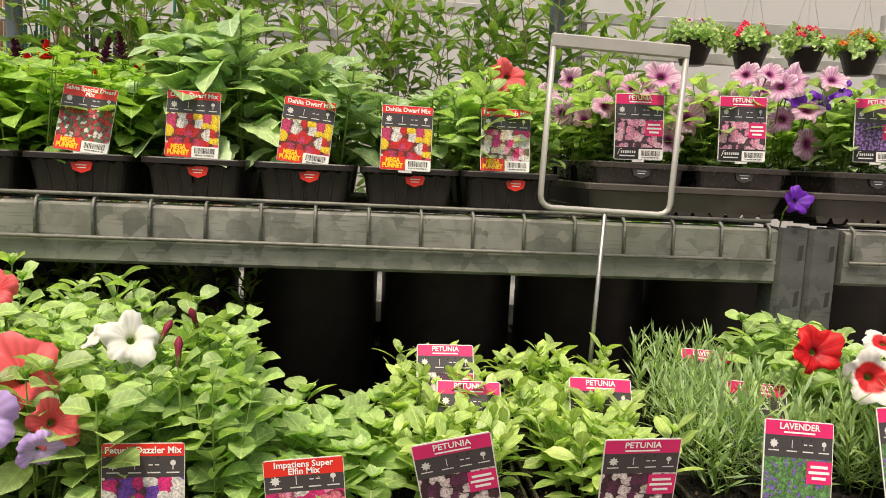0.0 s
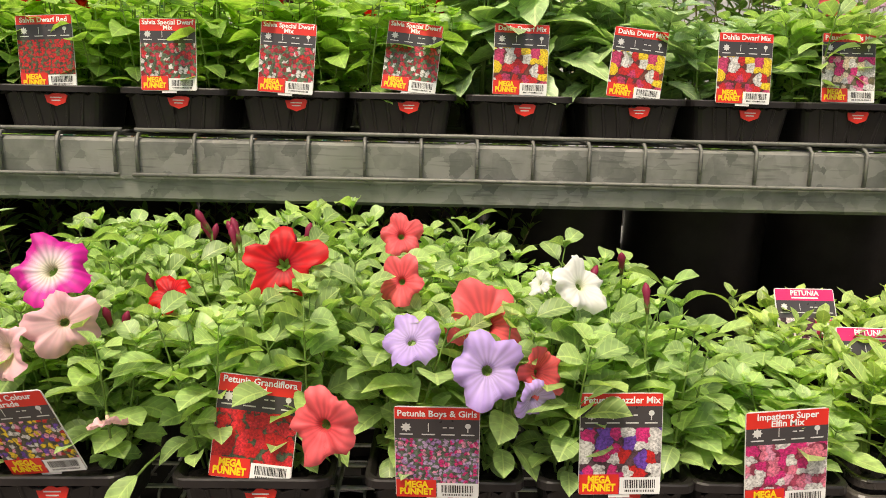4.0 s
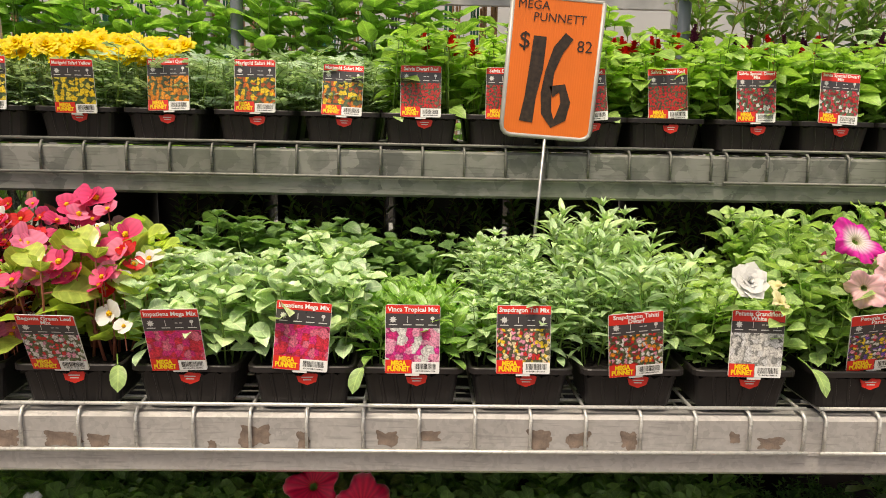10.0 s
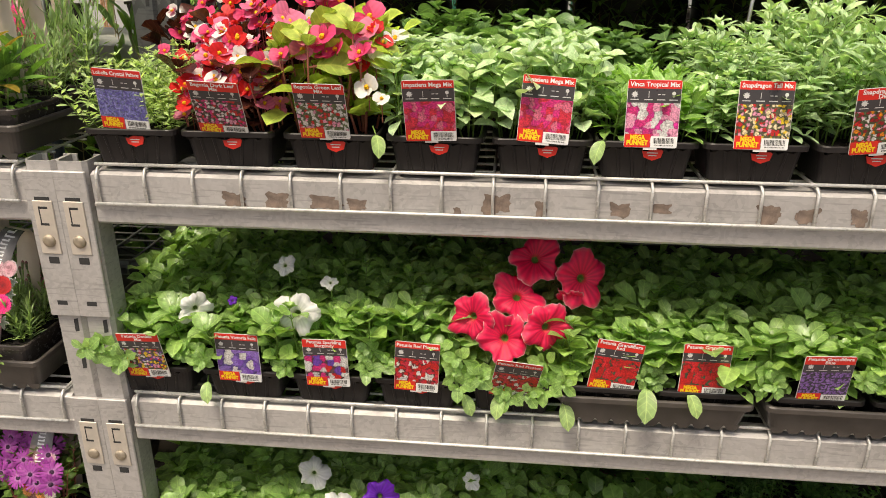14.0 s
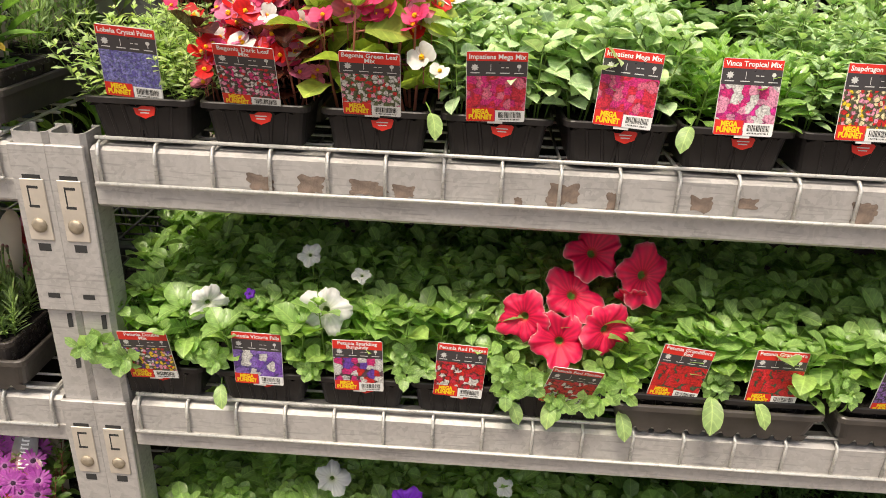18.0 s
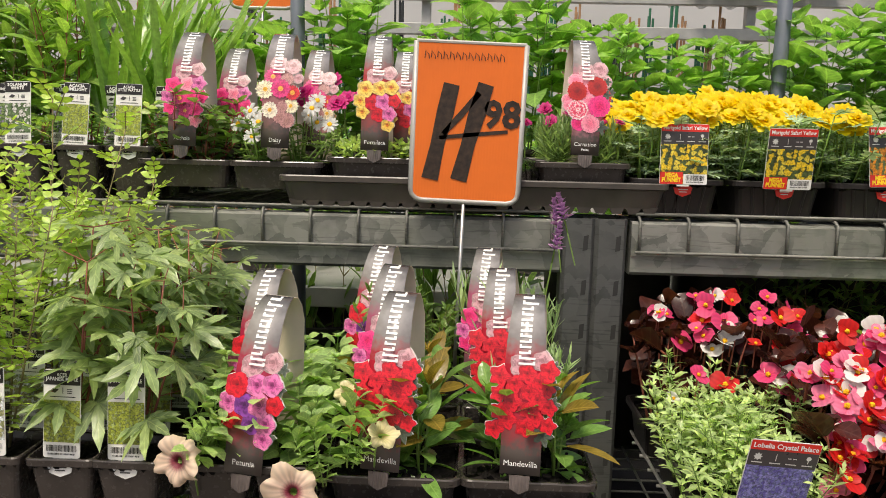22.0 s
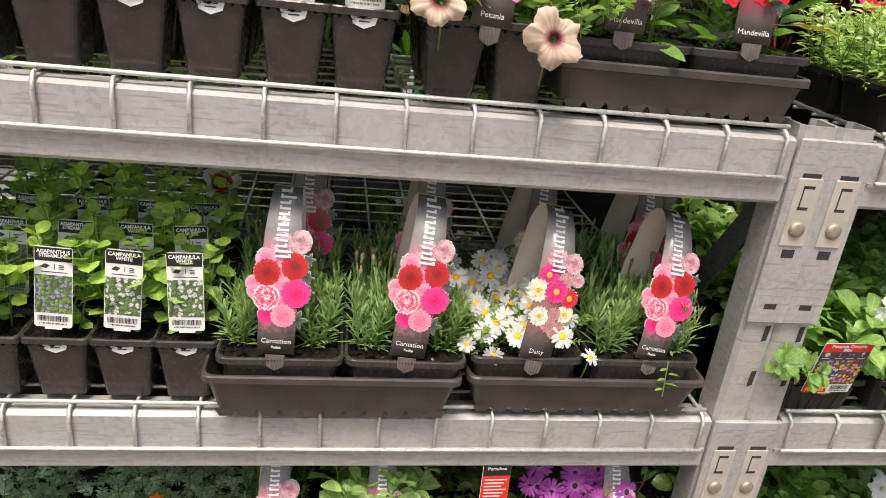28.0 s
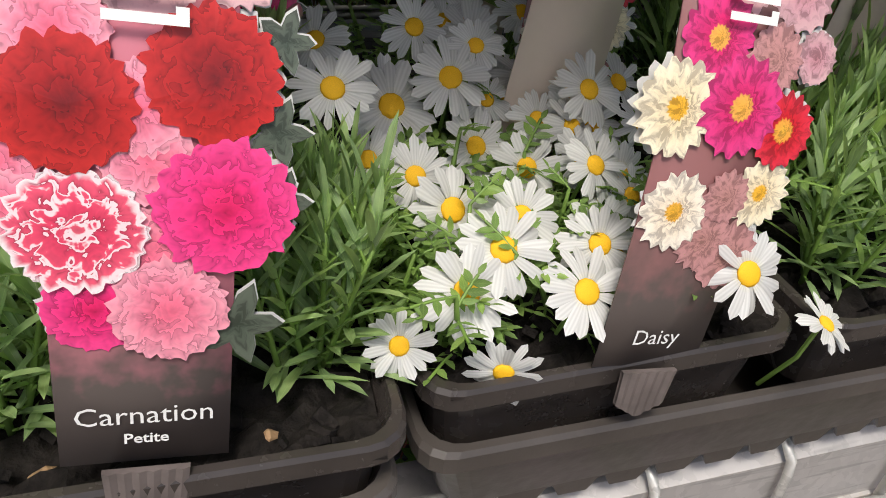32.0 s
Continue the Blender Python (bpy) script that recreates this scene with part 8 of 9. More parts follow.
carry_tray(-0.338, -0.016, E_ + 0.0035, 0.345, 0.40, 0.067, 0.018)
for x, y0, sp, word, lx, tl, tn, lz in ((-0.758, -0.028, "carnation", "Carnation", -0.764, 1, -2, 0.105), (-0.598, -0.028, "carnation", "Carnation", -0.598, 7, 0, 0.105), (-0.430, -0.012, "daisy", "Daisy", -0.4247, 9, 2, 0.098), (-0.262, -0.012, "carnation", "Carnation", -0.257, 10, 2, 0.099)):
    for k in range(2):
        cell_pot(x, y0 + 0.142 * k, E_ + 0.0545, sp, None, 3, 2, 1.0 if k == 0 else 1.15, 1.0, k == 0)
    stand_strap(word, lx, y0 + (0.006 if sp == "carnation" else 0.001), E_ + lz, tl, tn, -6, "Petite" if word == "Carnation" else "")
    stand_strap(word, x + 0.02, 0.14, E_ + 0.105, tl, tn, -4)

DAISY = [rayed(60 + i, 1.0, 17, 0.27, 0.25, 0.35, 1, 14).mesh("head", ["pet_daisy", "disc_yellow", "stem_green"], True) for i in range(4)]
OSTEO = [rayed(70 + i, 1.0, 19, 0.20, 0.19, 0.2, 1, 12).mesh("head", ["pet_purple_daisy", "disc_dark", "stem_green"], True) for i in range(2)]


def daisy(x, y, z, r, toward, meshes=None, word="white daisy with a yellow centre", stem=0.04):
    f = thing("daisy_flower", word, "flower", Matrix.Translation((x, y, z)), group="daisy flowers")
    part("head", RNG.choice(meshes or DAISY), None, f, "", face(toward, RNG.uniform(0, 360)) @ Matrix.Diagonal((r, r, r, 1)))
    n = Vector(toward).normalized()
    part("stalk", Shape().tube([n * -r * 0.3, n * -r * 0.7 + Vector((0, 0, -stem * 0.3)), n * -r * 0.7 + Vector((0, 0.012, -stem))], 0.0010, 5), "stem_green", f, "thin green stalk")
    return f


for x, y, z, r in ((-0.4924, 0.0058, 0.7526, 0.0155), (-0.5164, 0.0022, 0.7353, 0.0115), (-0.4492, 0.0, 0.7506, 0.0155), (-0.4381, 0.016, 0.7587, 0.0140), (-0.4763, 0.016, 0.7613, 0.0160),
                   (-0.4830, 0.054, 0.7545, 0.0165), (-0.4603, 0.039, 0.7587, 0.0140), (-0.4607, 0.094, 0.7600, 0.0150), (-0.4956, 0.110, 0.7740, 0.0185), (-0.4701, 0.109, 0.7864, 0.0165),
                   (-0.4367, 0.132, 0.7690, 0.0165), (-0.4128, 0.121, 0.7585, 0.0150), (-0.3897, -0.0084, 0.7565, 0.0155), (-0.5258, 0.080, 0.7966, 0.0150), (-0.4937, 0.073, 0.7600, 0.0140),
                   (-0.4200, 0.060, 0.7660, 0.0140), (-0.3980, 0.140, 0.7920, 0.0160), (-0.4480, 0.150, 0.7900, 0.0150), (-0.4260, 0.022, 0.7480, 0.0120), (-0.3700, 0.030, 0.7640, 0.0130), (-0.4560, 0.120, 0.7960, 0.0120), (-0.4790, 0.140, 0.7980, 0.0140), (-0.4100, 0.095, 0.7840, 0.0150)):
    daisy(x, y, z, r * 1.2, (2.0 * (x + 0.45) + RNG.uniform(-0.25, 0.25), -1.0, RNG.uniform(0.55, 1.05)))
for i in range(26):
    u, v = RNG.uniform(-1, 1), RNG.random()
    daisy(-0.445 + 0.085 * u, 0.03 + 0.15 * v, 0.746 + 0.052 * v + RNG.uniform(-0.006, 0.004), RNG.uniform(0.014, 0.0185), (0.5 * u, -1.0, RNG.uniform(0.5, 1.2)))
for i in range(22):
    u, v = RNG.uniform(-1, 1), RNG.random()
    sp = thing("daisy_foliage", "tuft of fine green daisy leaves", "plant", pose(-0.452 + 0.070 * u, 0.030 + 0.09 * v, E_ + 0.084, RNG.uniform(-5, 14 * (1 - v)), RNG.uniform(-10, 10), RNG.uniform(0, 360)), group="daisy foliage")
    tagged(part("plant", SPECIES["daisy"][i % 3], None, sp, "", Matrix.Diagonal((0.85, 0.85, 0.85, 1))), kind="stuff")
daisy(-0.3457, -0.0126, 0.7284, 0.0140, (0.4, -0.5, 1.3))
daisy(-0.4798, -0.0069, 0.7236, 0.0150, (-0.4, -1.0, 0.1), word="wilting white daisy bent over the pot rim")
CBUD = bud(4).mesh("bud", ["pet_green_bud", "leaf_carnation"], True)
for x, y in ((-0.62, 0.08), (-0.74, 0.10), (-0.24, 0.09), (-0.27, 0.12), (-0.66, 0.05), (-0.55, 0.11)):
    for k in range(4):
        f = thing("carnation_bud", "closed pinkish carnation bud on a grey-green stalk", "flower bud", pose(x + RNG.uniform(-0.025, 0.025), y + RNG.uniform(-0.02, 0.02), E_ + 0.175 + RNG.uniform(0, 0.03), RNG.uniform(-15, 15), RNG.uniform(-15, 15), 0), group="carnation buds")
        part("bud", CBUD, None, f, "", Matrix.Diagonal((0.75, 0.75, 0.6, 1)))
        part("stalk", Shape().tube([(0, 0, 0.001), (0, 0, -0.07)], 0.0013, 5), "leaf_carnation", f)
for x, z in ((-0.565, 0.713), (-0.63, 0.714)):
    chip = Shape().box(-0.0034, 0.0034, -0.0022, 0.0022, -0.0065, 0.0065, b=0.001)
    thing("bark_chip", "pale chip of bark lying on the potting mix", "bark chip", pose(x, -0.012, E_ + 0.092, 30, 40, 20), shape=chip, mats="bark_chip")
trail = Shape()
for i in range(5):
    leaf(trail, aim((0.002 * (i % 2), -0.004, -0.008 * i), 200 + 140 * (i % 2), 10), 0.016, 0.006, 0.5, 0.6, 0.3, 0.2, 3)
trail.tube([(0, 0, 0.01), (0, -0.004, -0.02), (0.002, -0.004, -0.045)], 0.0008, 4)
thing("trailing_shoot", "small green shoot hanging over the tray rim", "plant", pose(-0.235, -0.018, E_ + 0.095), group="trailing shoots", shape=trail, mats="leaf_daisy")

# bottom shelf: marigolds, petunias, portulaca and purple daisies
for x in (-1.16, -1.0, -0.86):
    for k in range(2):
        cell_pot(x, 0.012 + 0.14 * k, F_ + 0.020, "marigold", None, 2, 2, 0.75)
marigolds(-1.02, -0.84, 0.03, 0.08, F_ + 0.165, 3, "pet_orange", 0.022)
for x0 in (-0.681, -0.334):
    carry_tray(x0, -0.014, F_ + 0.0035, 0.335, 0.40, 0.080, 0.018)
for x, sp, word in ((-0.770, "carnation", "Carnation"), (-0.612, "petunia_low", "Petunia"), (-0.430, "sedum", ""), (-0.262, "fuchsia", "Osteospermum")):
    for k in range(2):
        cell_pot(x, -0.008 + 0.150 * k, F_ + 0.062, {"sedum": "fuchsia", "petunia_low": "petunia"}.get(sp, sp), None, 3 if sp == "fuchsia" else 2, 2, 0.85 if sp == "fuchsia" else 0.9, 1.6 if sp == "fuchsia" else 1.2)
    if word:
        stand_strap(word, x + (0.02 if word == "Osteospermum" else 0), -0.004, F_ + 0.113, 3, 3)
for i in range(36):
    u, v = RNG.uniform(-1, 1), RNG.random()
    daisy(-0.285 + 0.095 * u, -0.022 + 0.08 * v, F_ + 0.215 + 0.055 * v + RNG.uniform(-0.02, 0.01), RNG.uniform(0.020, 0.026), (0.5 * u, -1.0, RNG.uniform(0.1, 0.9)), OSTEO, "purple daisy with a dark centre")
for x, y, z in ((-0.585, 0.02, F_ + 0.185), (-0.56, 0.05, F_ + 0.195), (-0.655, 0.03, F_ + 0.16)):
    bloom("pet_hotpink", x, y, z, 0.020, (0.6, -0.5, -0.2), 0.05)
red = Shape().box(-0.0215, 0.0215, -0.0006, 0.0006, 0, 0.165, b=0.0004)
flat(red, -0.021, 0.021, 0.052, 0.142, -0.0010, 1)
flat(red, -0.021, 0.021, 0.142, 0.164, -0.0010, 2)
for i in range(13):
    flat(red, -0.017, 0.017 - 0.004 * (i % 3), 0.134 - 0.0058 * i, 0.1365 - 0.0058 * i, -0.0014, 3)
bars(red, -0.014, 0.014, 0.006, 0.020, -0.0010, 4, 2)
for i in range(3):
    flat(red, -0.017 + 0.012 * i, -0.008 + 0.012 * i, 0.040, 0.050, -0.0010, 1)
merged(red, lettering("Portulaca", 0.0075, 0.036, 0.0002), Matrix.Translation((0, -0.0015, 0.1545)), 3)
thing("strap_label", "back of a strap label, red panel of fine print headed Portulaca", "plant label", pose(-0.443, -0.004, F_ + 0.158, -4, 0, 2), group="strap labels", shape=red, mats=["white_card", "ink_red", "ink_black", "ink_pale"])

# rear shelf of that bay
carry_tray(-0.435, RY - 0.01, R + 0.0035, 0.325, 0.40, 0.052)
carry_tray(-0.105, RY - 0.01, R + 0.0035, 0.300, 0.40, 0.052)
for x, sp, word, lf in ((-0.760, "fuchsia", "Fuchsia", 1.15), (-0.605, "daisy", "Daisy", 1.3), (-0.440, "sedum", "Portulaca", 1.2), (-0.275, "carnation", "", 0.9), (-0.095, "carnation", "Carnation", 0.9)):
    for k in range(3):
        cell_pot(x, RY + 0.006 + 0.128 * k, R + (0.040 if x > -0.6 else 0.030), sp, None, 2, 2, lf)
    if word:
        stand_strap(word, x, RY + 0.006, R + 0.098, 1, 2, -4, "Petite" if word == "Carnation" else "")
        stand_strap(word, x + 0.035, RY + 0.14, R + 0.092, 1, 2)
for i in range(9):
    daisy(-0.645 + RNG.uniform(-0.05, 0.05), RY + RNG.uniform(0.0, 0.06), R + 0.125 + RNG.uniform(-0.02, 0.035), 0.016, (RNG.uniform(-0.5, 0.4), -1, 0.5))
for i in range(5):
    daisy(-0.545 + RNG.uniform(-0.04, 0.04), RY + RNG.uniform(0.0, 0.07), R + 0.15 + RNG.uniform(-0.015, 0.03), 0.016, (RNG.uniform(-0.5, 0.4), -1, 0.5))
marigolds(-0.66, -0.44, RY + 0.06, RY + 0.2, R + 0.18, 13, "pet_hotpink", 0.020)
for x in (-0.14, -0.05, -0.17):
    marigolds(x - 0.03, x + 0.03, RY + 0.02, RY + 0.08, R + 0.16, 2, "pet_hotpink", 0.012)
for i, (x, tt) in enumerate(((-1.33, "JASMINUM\nPOLYANTHUM"), (-1.235, "AGONIS\nWILLOW MYRTLE"), (-1.14, "HEBE\nINSPIRATION"), (-1.04, "SOLANUM\nWHITE"), (-0.945, "ACACIA\nLIMELIGHT"), (-0.855, "ACACIA\nLITTLE WATTLE"))):
    for k in range(4):
        tube_pot(x, RY + 0.012 + 0.09 * k, R, ("shrub_light", "shrub_light", "shrub", "shrub_light", "strappy", "strappy")[i] if k else "fuchsia", (0.9 if i < 4 else 0.85) if k else 0.7, 1.0, k == 0, "a young shrub")
    tall_tag(x, RY + 0.014, R + 0.094, tt, ("photo_plum", "photo_shrub", "photo_purple", "photo_whiteflower", "photo_acer", "photo_acer")[i], RNG.uniform(-2, 2))
    tall_tag(x + 0.03, RY + 0.10, R + 0.096, tt, "photo_shrub", RNG.uniform(-2, 2))
for x in (-1.43, -1.53, -1.63, -1.73):
    for k in range(3):
        tube_pot(x, RY + 0.012 + 0.1 * k, R, "shrub_light" if k % 2 else "shrub", 0.9, 1.0, k == 0, "a young shrub")

# price signs on rods


def ribbon(pts, w):
    """A brushed stroke, flat in the x-z plane."""
    s = Shape()
    p = [Vector((a, 0, b)) for a, b in pts]
    vs = []
    for i in range(len(p)):
        d = (p[min(i + 1, len(p) - 1)] - p[max(i - 1, 0)]).normalized()
        nrm = Vector((-d.z, 0, d.x)) * w * (0.5 + 0.06 * math.sin(i * 2.3))
        vs += [p[i] - nrm, p[i] + nrm]
    s.add(vs, [(2 * i, 2 * i + 2, 2 * i + 3, 2 * i + 1) for i in range(len(p) - 1)])
    return s


def price_sign(x, y, z, w, h, foot, marks, tilt=0.0, board=True):
    """A grey plastic frame on a steel rod, with an orange board in it."""
    t = thing("price_sign", ("orange handwritten price board in a grey frame on a rod" if board else "empty grey metal sign frame on a steel rod"), "price sign", pose(x, y, z) @ pose(0, 0, 0, 0, tilt, 0), group="price signs")
    r = 0.018
    pts = [(-w / 2, 0, h), (-w / 2, 0, r)] + [(-w / 2 + r - r * math.cos(radians(a)), 0, r - r * math.sin(radians(a))) for a in (30, 60, 90)]
    pts += [(w / 2 - r + r * math.sin(radians(a)), 0, r - r * math.cos(radians(a))) for a in (0, 30, 60, 90)] + [(w / 2, 0, h)]
    fr = Shape()
    fr.tube(pts, 0.0046, 8)
    part("frame", fr, "frame_grey", t, "rounded grey frame", smooth=True)
    top = Shape().box(-w / 2 - 0.004, w / 2 + 0.004, -0.005, 0.005, h - 0.012, h + 0.008, b=0.002) if not board else Shape().tube([(-w / 2, 0, h), (w / 2, 0, h)], 0.0035, 8)
    part("top_bar", top, "frame_grey", t)
    part("rod", Shape().tube([(0, 0, 0.0), (0.0, 0, (foot - z))], 0.0035, 8), "rod_steel", t, "thin steel rod", smooth=True)
    if board:
        n = 72
        row = [(-w / 2 + 0.003 + (w - 0.006) * i / n, -0.0022 - 0.00015 * (i % 2)) for i in range(n + 1)]
        s = Shape().add([(x1, y1, z1) for z1 in (0.003, h - 0.002) for x1, y1 in row], [(i, i + 1, n + 2 + i, n + 1 + i) for i in range(n)])
        part("board", s, "orange_board", t, "orange corrugated plastic board")
        for nm, sh in marks:
            part(nm, sh, "marker_ink", t, "dark brushed marker writing", Matrix.Translation((0, -0.0034, 0)))
    return t


marks16 = [("figure", ribbon([(-0.028, 0.182), (-0.030, 0.125), (-0.036, 0.070), (-0.040, 0.026)], 0.024)),
           ("figure", ribbon([(0.026, 0.186), (0.008, 0.160), (-0.004, 0.120), (-0.007, 0.080), (-0.003, 0.045), (0.010, 0.026), (0.025, 0.038), (0.031, 0.066), (0.022, 0.092), (0.002, 0.084)], 0.019)),
           ("currency_sign", merged(Shape(), lettering("$", 0.042), Matrix.Translation((-0.056, 0, 0.172))))]
marks16.append(("figure", merged(Shape(), lettering("82", 0.030), Matrix.Translation((0.056, 0, 0.168)))))
marks16.append(("heading", merged(merged(Shape(), lettering("MEGA", 0.022), Matrix.Translation((-0.045, 0, 0.236))), lettering("PUNNETT", 0.022), Matrix.Translation((0.005, 0, 0.215)))))
price_sign(1.110, 0.405, 1.434, 0.168, 0.250, 1.06, marks16, 3.5)
marks14 = [("figure", ribbon([(-0.028, 0.184), (-0.036, 0.140), (-0.046, 0.090), (-0.056, 0.034)], 0.025)), ("figure", ribbon([(0.026, 0.186), (0.014, 0.140), (0.002, 0.090), (-0.010, 0.034)], 0.025)),
           ("figure", ribbon([(0.016, 0.172), (-0.012, 0.136), (-0.038, 0.106)], 0.009)), ("figure", ribbon([(-0.044, 0.100), (0.000, 0.106), (0.064, 0.114)], 0.006)),
           ("figure", merged(Shape(), lettering("98", 0.058, None, 0.0020), Matrix.Translation((0.054, 0, 0.138))))]
for i in range(13):
    marks14.append(("scribble", ribbon([(-0.072 + 0.0098 * i, 0.222 + 0.001 * (i % 3)), (-0.071 + 0.0098 * i, 0.233), (-0.066 + 0.0098 * i, 0.228 - 0.002 * (i % 2)), (-0.065 + 0.0098 * i, 0.221)], 0.0014)))
price_sign(-0.291, 0.400, 1.430, 0.172, 0.248, 1.06, marks14, 1.5)
price_sign(-1.415, 0.400, 1.430, 0.172, 0.248, 1.06, [("figure", merged(Shape(), lettering("49", 0.032), Matrix.Translation((0.045, 0, 0.190))))], 1.5)
price_sign(2.627, 0.395, 1.422, 0.203, 0.247, 1.06, [], 1.5, False)
price_sign(-0.775, 1.00, 1.826, 0.150, 0.230, 1.45, [], 0)

# ---- behind the racks ----
for x in (-1.77, -0.676, 0.412, 1.540, 2.665):
    s = Shape().tube([(0, 0, 0), (0, 0, 2.9)], 0.016, 12)
    thing("canopy_post", "slim blue-grey painted steel canopy post behind the shelves", "post", pose(x, 0.93, 0), group="canopy posts", shape=s, mats="post_blue", smooth=True)


def herb_pot(x, y, z, species, lift, tall=1.0, w=0.13):
    p = thing("herb_pot", "black plastic pot of tall leafy herbs on the rear shelf", "plant pot", pose(x, y, z), group="herb pots")
    part("pot_body", TUBE, None, p, "", Matrix.Diagonal((1.5, 1.5, 1.1, 1)))
    fill(p, species, w, w, 0.09, 2, 1, lift, tall)
    return p


for i in range(26):
    x = -0.85 + 0.145 * i
    if x > 2.95:
        break
    sp = "mint" if x < 0.9 else ("salvia" if x < 1.55 else "shrub")
    lf = RNG.uniform(0.85, 1.15) if x < 1.5 else RNG.uniform(0.9, 1.25)
    herb_pot(x, RY + 0.44 + RNG.uniform(0, 0.03), R, sp, lf * (1.35 if sp == "salvia" else 1.3 if sp == "mint" else 1.05))
# second rack row behind
for i in range(15):
    x = -2.6 + 0.42 * i
    herb_pot(x, 1.42 + RNG.uniform(-0.05, 0.1), 1.12, "shrub" if 0.9 < x < 2.6 else ("shrub_light" if x < -0.5 else "mint"), 1.3 if 0.9 < x < 2.6 else 1.45, 1.0, 0.3)
    herb_pot(x + 0.2, 1.55 + RNG.uniform(-0.05, 0.1), 1.12, "shrub" if 0.9 < x < 2.6 else "mint", 1.5 if 0.9 < x < 2.6 else 1.5, 1.0, 0.3)
bench = thing("plant_bench", "grey steel plant bench in the next aisle", "plant bench")
part("bench_top", Shape().box(-3.4, 5.2, 1.25, 1.85, 1.05, 1.11, b=0.004), "rack_steel", bench)
part("lower_shelf", Shape().box(-3.4, 5.2, 1.25, 1.85, 0.40, 0.43, b=0.004), "rack_steel", bench)
for x in (-3.3, -1.2, 0.9, 3.0, 5.1):
    for y in (1.3, 1.8):
        part("leg", Shape().box(x - 0.03, x + 0.03, y - 0.03, y + 0.03, 0, 1.05), "rack_steel", bench)


def planter(x, y, z, r, h, say, foot=0.78):
    p = thing("planter", "large round black plastic planter %s" % say, "planter", pose(x, y, z), group="black planters")
    part("planter_body", Shape().ring_stack([[(q * r * math.cos(j * 0.393), q * r * math.sin(j * 0.393), k * h) for j in range(16)] for q, k in ((foot, 0.0), (0.97, 0.9), (0.96, 1.0), (0.94, 0.85))], top=True), "black_plastic", p, smooth=True)
    part("rim", Shape().ring_stack([[(q * r * math.cos(j * 0.393), q * r * math.sin(j * 0.393), k * h) for j in range(16)] for q, k in ((0.975, 0.9), (1.03, 0.9), (1.03, 1.0), (0.965, 1.003))], close=False), "black_plastic", p)
    return p


# planters on the lower rear shelf, and unseen ones added behind to block light
DL = 0.80 + 0.062
for i in range(14):
    x = -2.72 + 0.345 * i
    if 0.1 < x < 1.9:
        planter(x, 0.66, DL, 0.155, 0.26, "on the lower rear shelf")
    if 0.1 < x < 1.9:
        herb_pot(x + 0.02, 0.60, DL + 0.10, "shrub", 0.72, 1.0, 0.22)
        herb_pot(x + 0.19, 0.62, DL + 0.08, "shrub", 0.72, 1.0, 0.22)
for i in range(10, 27):
    planter(-2.95 + 0.30 * i, 0.925, DL, 0.1495, 0.49, "on the lower rear shelf", 0.96)
for i in range(10):
    planter(-2.5 + 0.6 * i, 0.76, 0.0, 0.285, 0.50, "added on the floor to block light")
    if -2.2 + 0.6 * i > -0.1:
        planter(-2.2 + 0.6 * i, 1.02, 0.0, 0.285, 0.74, "added on the floor to block light")
    planter(-2.6 + 0.62 * i, 1.52, 0.43, 0.29, 0.56, "added on the next bench to block light")

for i in range(9):
    herb_pot(-1.45 + 0.155 * i, 1.16 + 0.05 * (i % 2), 0.0, "shrub" if i % 3 else "mint", 1.5, 2.2, 0.16)

# white end wall with a stake rack before it
wall = Shape().box(-9, 12, 5.2, 5.35, 0, 4.2)
thing("wall_north", "bright white rendered wall behind the stake rack", "wall", kind="structure", shape=wall, mats="wall_white")
for y in (4.0,):
    for z in (2.44, 2.23, 1.75):
        s = Shape().box(-5.0, 9.0, y, y + 0.05, z - 0.035, z + 0.035, b=0.004)
        thing("stake_rack_beam", "grey steel rail of the garden stake rack", "rack beam", shape=s, mats="rack_steel", group="stake rack")
    for x in (-4.6, -2.6, -0.55, 1.5, 3.6, 5.7, 7.8):
        s = Shape().box(x - 0.03, x + 0.03, y + 0.05, y + 0.11, 0, 2.60, b=0.004)
        thing("stake_rack_post", "grey steel post of the garden stake rack", "rack upright", shape=s, mats="rack_steel", group="stake rack")
for i in range(44):
    x = -2.3 + 0.085 * i + RNG.uniform(-0.03, 0.03)
    if RNG.random() < 0.35:
        continue
    m = RNG.choice(["stake_green", "stake_green", "stake_dark", "stake_wood"])
    h = RNG.uniform(2.15, 2.55)
    st = thing("stake_bundle", "bundle of upright garden stakes in the rack", "garden stakes", pose(x, 4.16, 0), group="stake bundles")
    for k in range(4):
        part("stake", Shape().tube([(0.015 * k, RNG.uniform(-0.01, 0.01), 0), (0.015 * k + RNG.uniform(-0.01, 0.01), 0, h * RNG.uniform(0.95, 1.03))], 0.008, 6), m, st)
for i in range(9):
    s = Shape().tube([(0, 0, 0), (0, 0.8, 0)], 0.045, 10)
    thing("wrapped_roll", "clear-wrapped roll lying on top of the stake rack", "roll", pose(1.15 + 0.1 * i, 3.8, 2.53 + 0.03 * (i % 2)), group="wrapped rolls", shape=s, mats="wrap_clear", smooth=True)


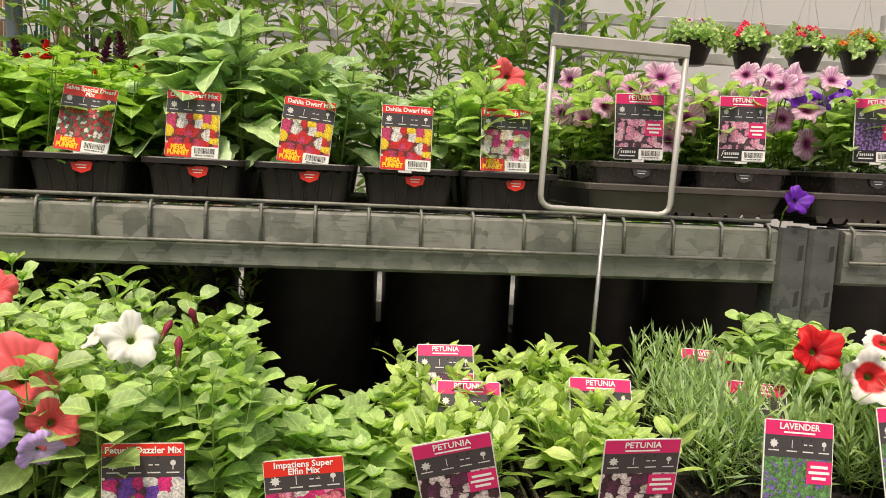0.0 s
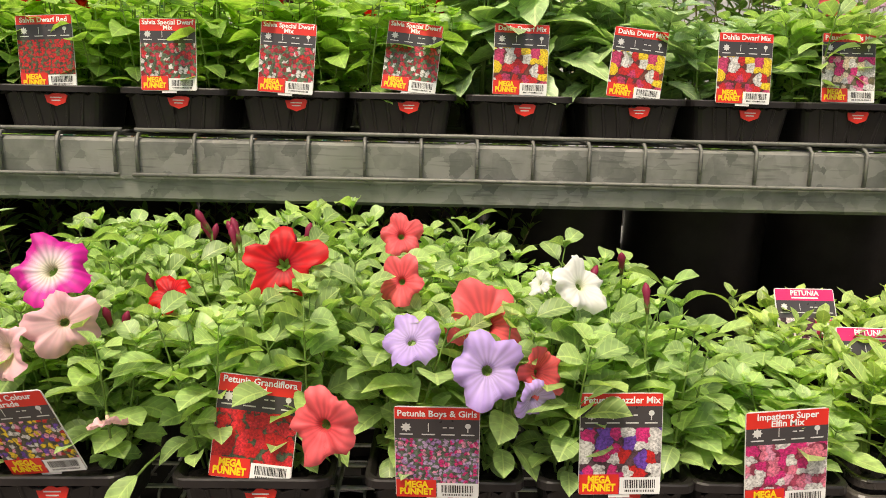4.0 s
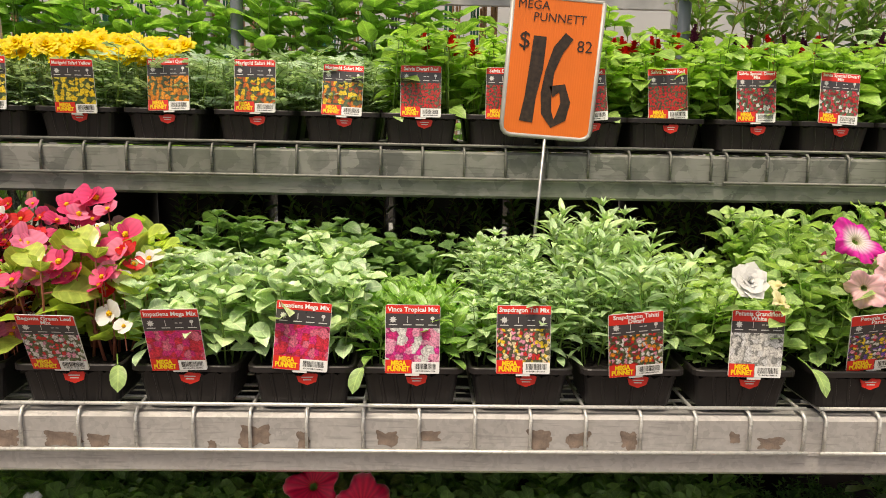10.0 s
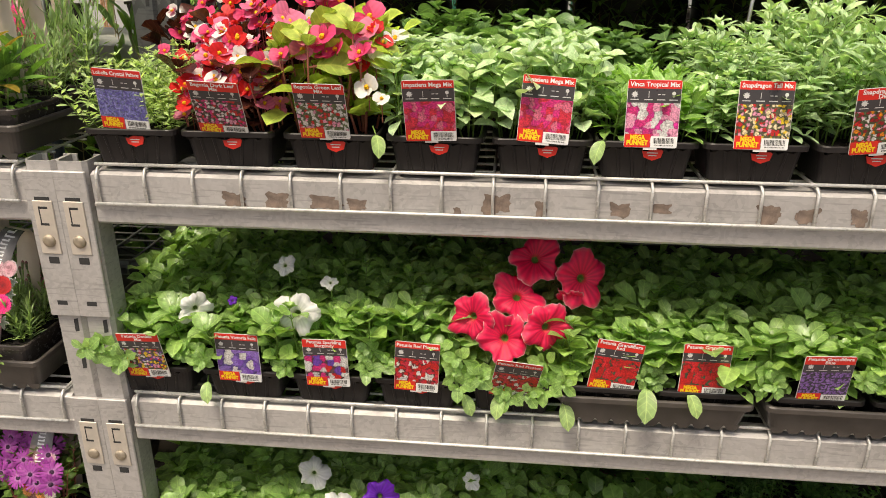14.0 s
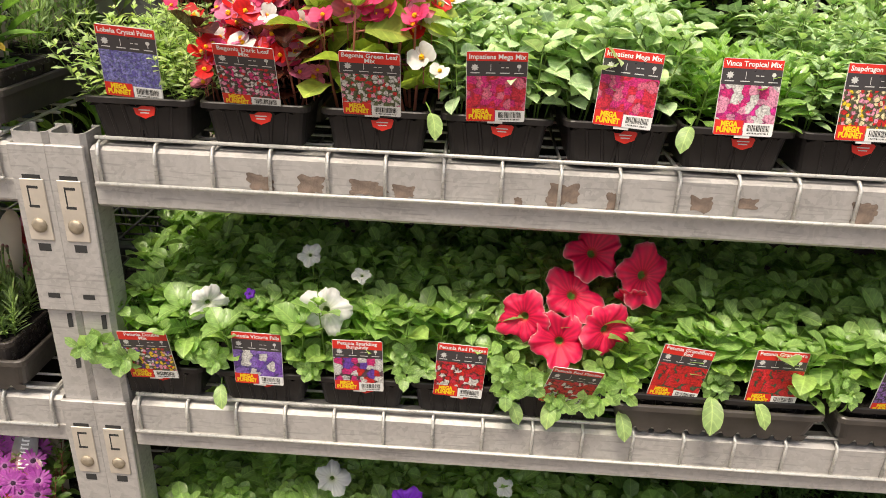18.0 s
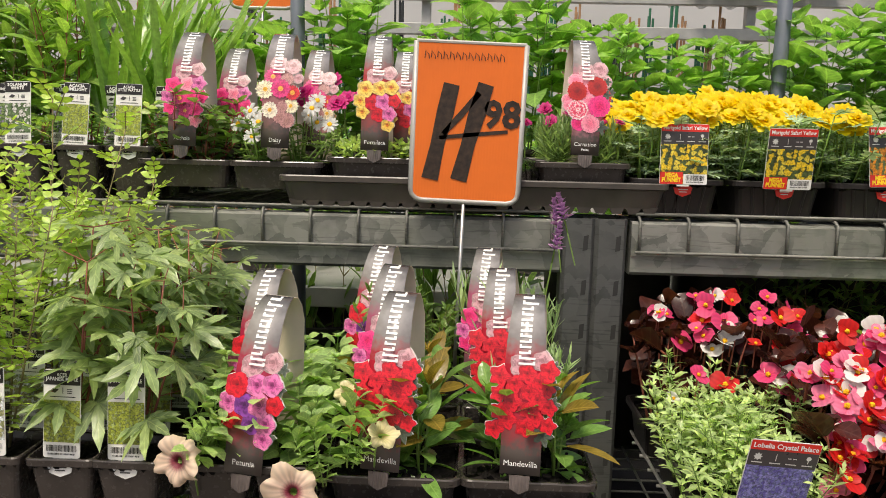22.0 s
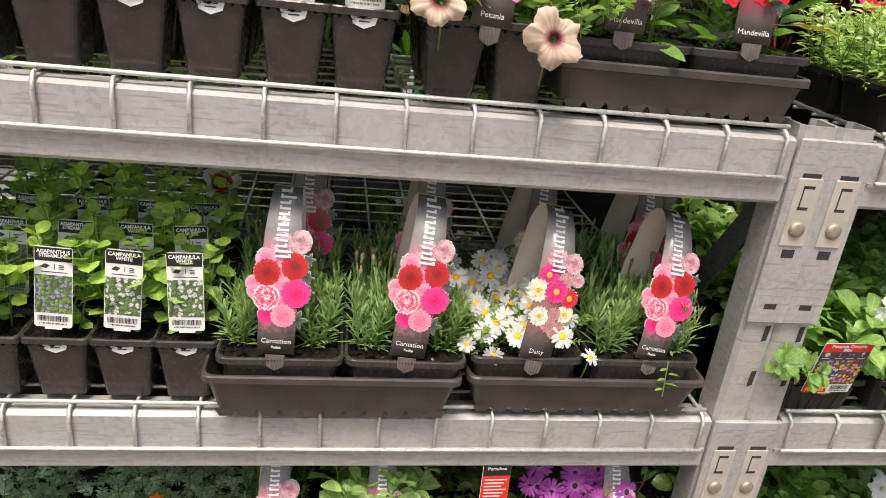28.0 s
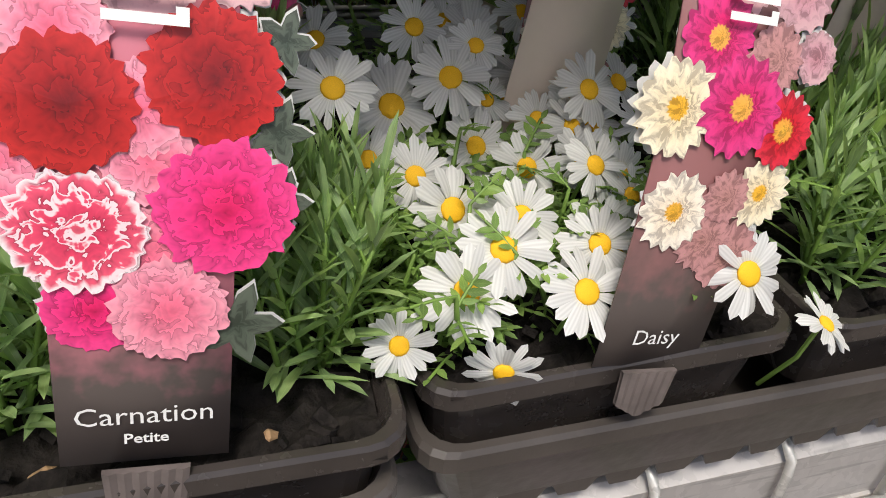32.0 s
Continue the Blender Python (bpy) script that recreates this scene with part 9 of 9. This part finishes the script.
def basket(x, y, z, petals, seed):
    """A hanging basket: pot, wires, trailing leaves and blossoms."""
    b = thing("hanging_basket", "hanging pot of trailing petunias on wires", "hanging basket", pose(x, y, z), group="hanging baskets")
    s = Shape().ring_stack([[(r * math.cos(j * 0.393), r * math.sin(j * 0.393), h) for j in range(16)] for r, h in ((0.07, -0.12), (0.11, 0.0), (0.118, 0.0), (0.118, 0.02), (0.108, 0.02), (0.10, -0.01))], top=True)
    part("pot", s, "black_plastic", b, "black hanging pot", smooth=True)
    for k in range(3):
        a = k * 2.094
        part("wire", Shape().tube([(0.11 * math.cos(a), 0.11 * math.sin(a), 0.01), (0, 0, 0.42)], 0.0015, 5), "rod_steel", b)
    part("hook", Shape().tube([(0, 0, 0.42), (0, 0, 0.50), (0.012, 0, 0.515), (0.024, 0, 0.50)], 0.003, 6), "ink_white", b)
    for k in range(12):
        part("plant", SPECIES["petunia"][k % 3], None, b, "", pose(0.06 * math.cos(k), 0.06 * math.sin(k), 0.0, RNG.uniform(-75, 75), RNG.uniform(-75, 75), k * 50))
    key = (petals, "petunia", 0)
    if key not in FUNNELS:
        FUNNELS[key] = funnel(7, 1.0)[0].mesh("corolla", [petals, "stem_green"], True)
    for k in range(16):
        a, u = RNG.uniform(0, 6.28), RNG.uniform(0.2, 1)
        part("blossom", FUNNELS[key], None, b, "", Matrix.Translation((0.13 * u * math.cos(a), 0.13 * u * math.sin(a), 0.06 + 0.08 * (1 - u) + RNG.uniform(-0.02, 0.04))) @ face((math.cos(a) * 0.5, -1, 0.6), 0) @ Matrix.Diagonal((0.026, 0.026, 0.026, 1)))
    return b


for i, (x, y, z, c) in enumerate(((4.15, 3.6, 2.24, "pet_pinkvein"), (4.50, 3.6, 2.24, "pet_crimson"), (4.85, 3.6, 2.24, "pet_crimson"), (5.2, 3.6, 2.24, "pet_orange"), (5.55, 3.6, 2.24, "pet_redwhite"))):
    basket(x, y, z, c, i)
for y, z in ((3.6, 2.745),):
    s = Shape().tube([(2.4, y, 0), (2.4, y, z - 0.03), (2.43, y, z), (6.47, y, z), (6.5, y, z - 0.03), (6.5, y, 0)], 0.02, 8)
    thing("hanging_rail", "grey steel pipe from which the baskets hang", "pipe", shape=s, mats="rack_steel", smooth=True)
for i in range(10):
    herb_pot(3.0 + 0.14 * i, RY + 0.48, R, "petunia", 1.0)
for x in (3.45, 3.52, 3.60, 3.68, 3.40):
    bloom("pet_red", x, 0.90 + RNG.uniform(0, 0.05), 1.62 + RNG.uniform(-0.03, 0.03), 0.03, (0, -1, 0.4))

# litter on the floor by the uprights
s = Shape()
leaf(s, pose(0, 0, 0.004, 10, -10, 30), 0.09, 0.05, 0.5, 0.7, -0.3, 0.5, 6)
thing("dead_leaf", "curled dry brown leaf on the concrete", "dead leaf", pose(0.235, -0.045, 0.002), shape=s, mats="dry_leaf")
for i in range(9):
    s = Shape()
    k = RNG.uniform(0.012, 0.03)
    leaf(s, pose(0, 0, 0.003, RNG.uniform(-20, 20), 0, 0), k, k * 0.5, 0.5, 0.7, -0.3, 0.5, 4)
    thing("dead_leaf", "small dry brown leaf scrap on the concrete", "dead leaf", pose(RNG.uniform(-0.16, 0.1) if i < 5 else RNG.uniform(-0.4, 1.2), RNG.uniform(-0.08, 0.0), 0.002, 0, 0, RNG.uniform(0, 360)), group="leaf scraps", shape=s, mats="dry_leaf")
